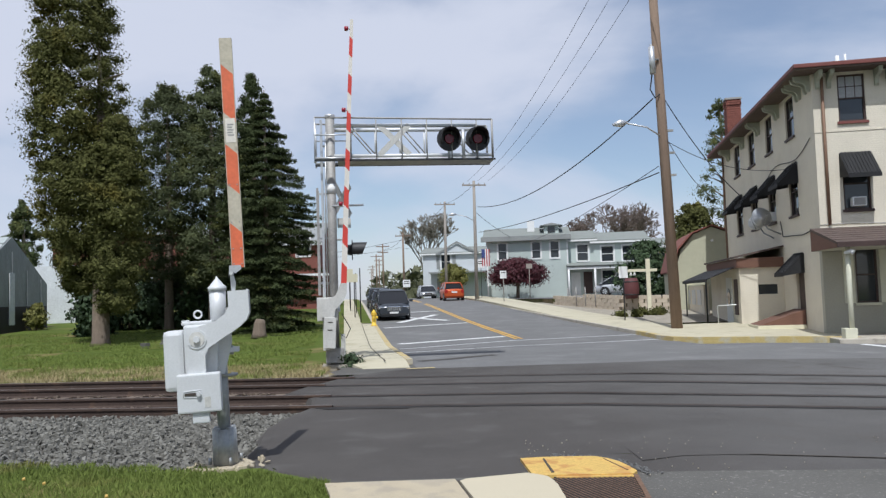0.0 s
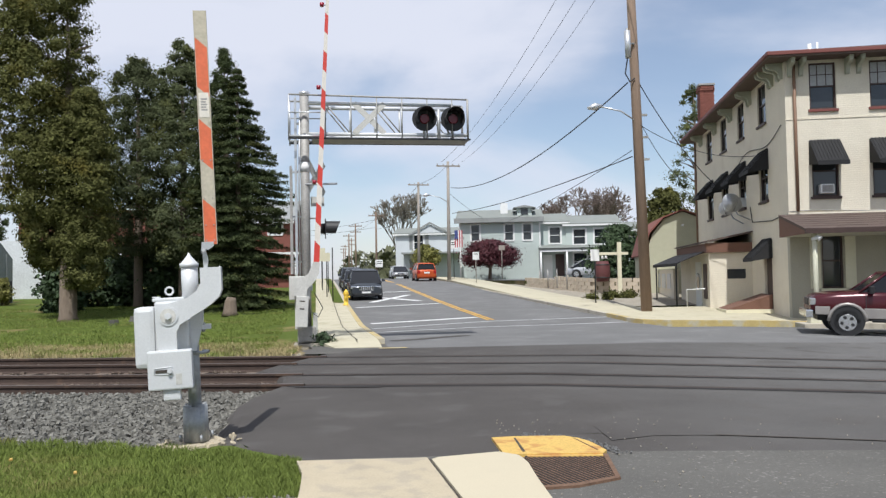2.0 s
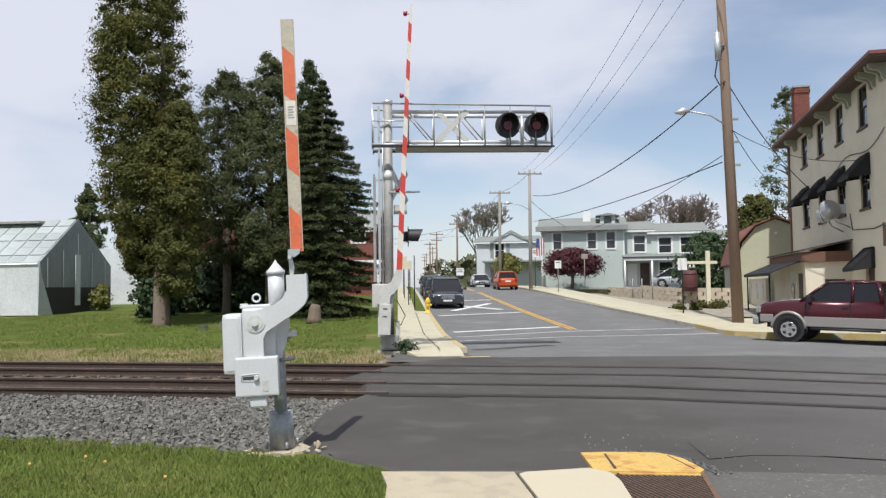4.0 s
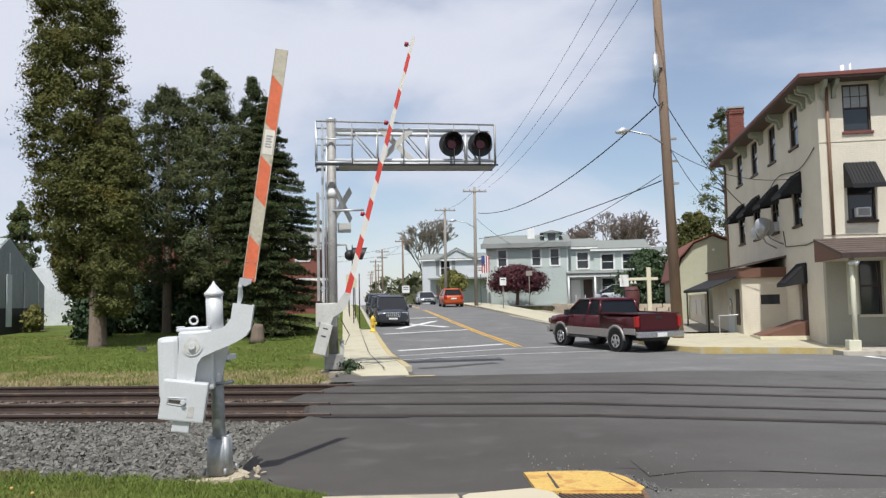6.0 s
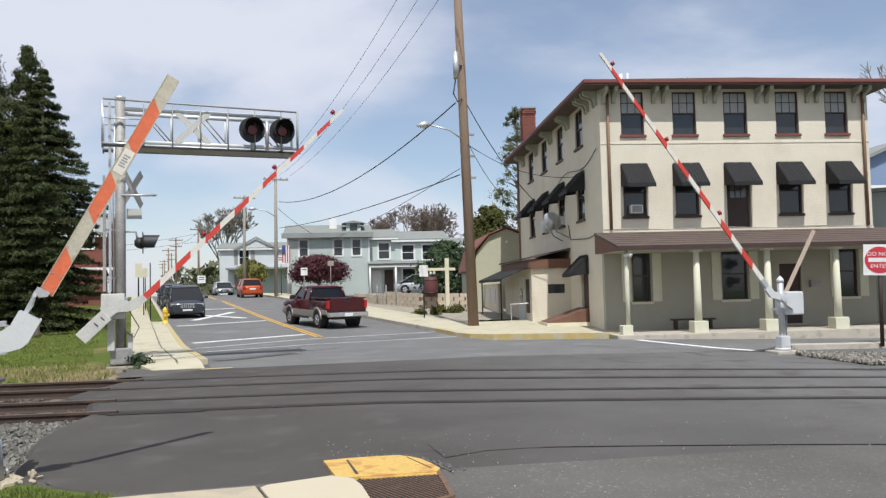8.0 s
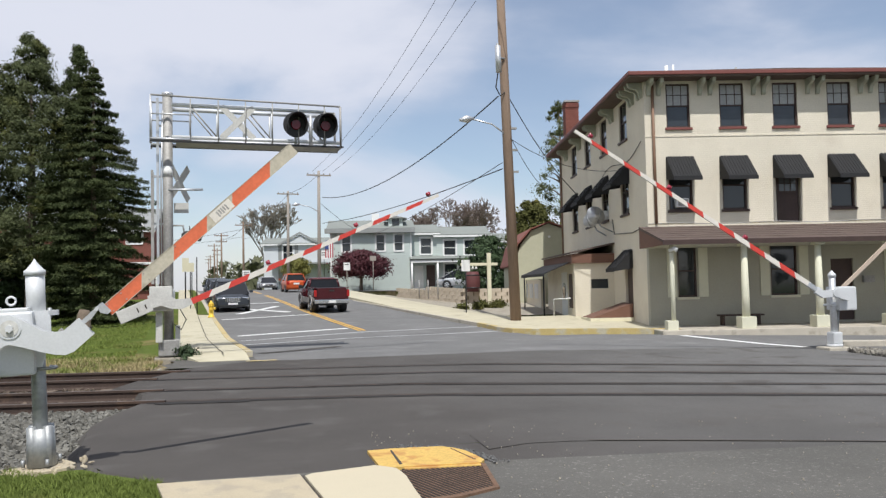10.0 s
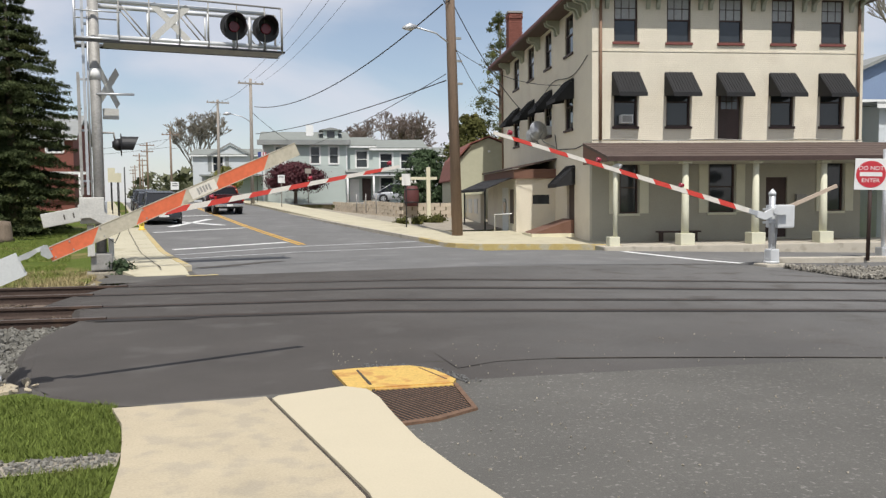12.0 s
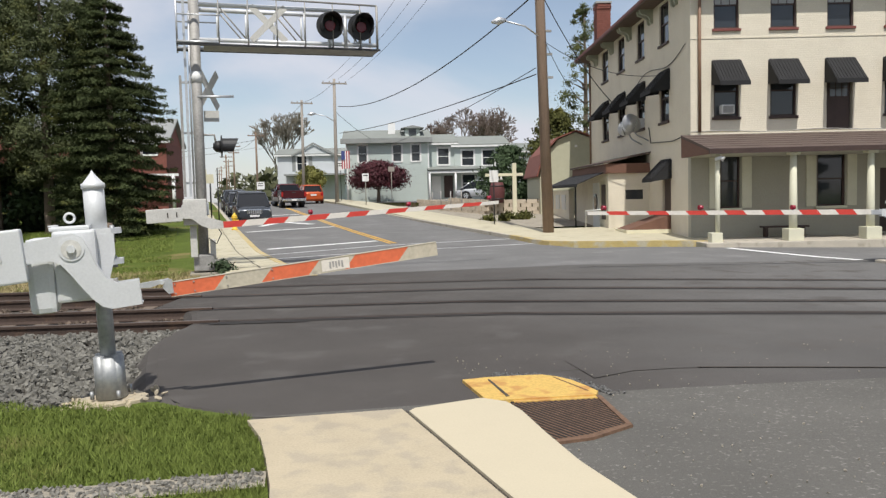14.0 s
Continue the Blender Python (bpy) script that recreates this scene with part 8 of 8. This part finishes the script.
def motions():
    def swing(ob, rows, more=0.0):
        base = ob.matrix_basis.copy()
        walk(ob, [(t, base @ pose(0, 0, 0, 0, -(a + more))) for t, a in rows])
    swing(NEAR_ARM, [(0.0, 85), (4.8, 85), (5.2, 83), (5.5, 80), (6.0, 74.5), (6.5, 69.5), (7.0, 64.5), (8.3, 51.5), (9.5, 40), (10.0, 35), (11.0, 25), (12.0, 16), (12.5, 11.5), (13.0, 7), (14.0, -1.5)], 5.3)
    swing(FAR_ARM, [(0.0, 86), (4.8, 86), (5.2, 84.5), (5.5, 81.5), (6.0, 74), (6.5, 66), (7.0, 58), (8.3, 39.5), (9.5, 26), (10.0, 22), (11.0, 15), (12.0, 9.7), (12.5, 7.6), (13.0, 5.5), (14.0, 2)], 0.9)
    swing(EAST_ARM, [(0.0, 86), (4.8, 86), (5.2, 84.5), (5.5, 82), (6.0, 77), (6.5, 71), (7.0, 64), (8.3, 48), (9.5, 35), (10.0, 30.5), (11.0, 22), (12.0, 14), (12.5, 10.5), (13.0, 7), (14.0, 0)], 1.3)
    swing(WALK_ARM, [(0.0, 86), (4.8, 86), (5.2, 85), (5.5, 83.5), (6.0, 80), (6.5, 76), (7.0, 71), (8.3, 56), (9.5, 43), (10.0, 39), (11.0, 30), (12.0, 20), (12.5, 16), (13.0, 12), (14.0, 5)])
    # the truck follows its rear axle; its nose points along the way ahead
    rows, gone, spin = [], 0.0, []
    last = None
    for i in range(141):
        t = i / 10
        x, y = glide(TRUCK_WAY, t)
        ahead = None
        for j in range(1, 200):
            s = t + j * 0.05
            if s <= 14.0:
                qx, qy = glide(TRUCK_WAY, s)
            else:
                ex, ey = TRUCK_WAY[-1][1:]
                d = (s - 14.0) * 3.9
                qx, qy = ex - 0.17 * d, ey + 0.985 * d
            if math.dist((x, y), (qx, qy)) >= 2.6:
                ahead = (qx, qy)
                break
        hx, hy = ahead[0] - x, ahead[1] - y
        n = math.hypot(hx, hy)
        hx, hy = hx / n, hy / n
        fx, fy = x + 3.64 * hx, y + 3.64 * hy
        z0, z1 = gz(x, y), gz(fx, fy)
        if last:
            gone += math.dist(last, (x, y))
        last = (x, y)
        if i % 2 == 0:
            rows.append((t, pose(x, y, z0, math.degrees(math.atan2(z1 - z0, 3.64)), 0, math.degrees(math.atan2(-hx, hy)))))
        spin.append((t, -math.degrees(gone / 0.385)))
    walk(TRUCK, rows)
    for w in TRUCK_WHEELS:
        base = w.matrix_basis.copy()
        walk(w, [(t, base @ pose(0, 0, 0, a)) for t, a in spin])


motions()
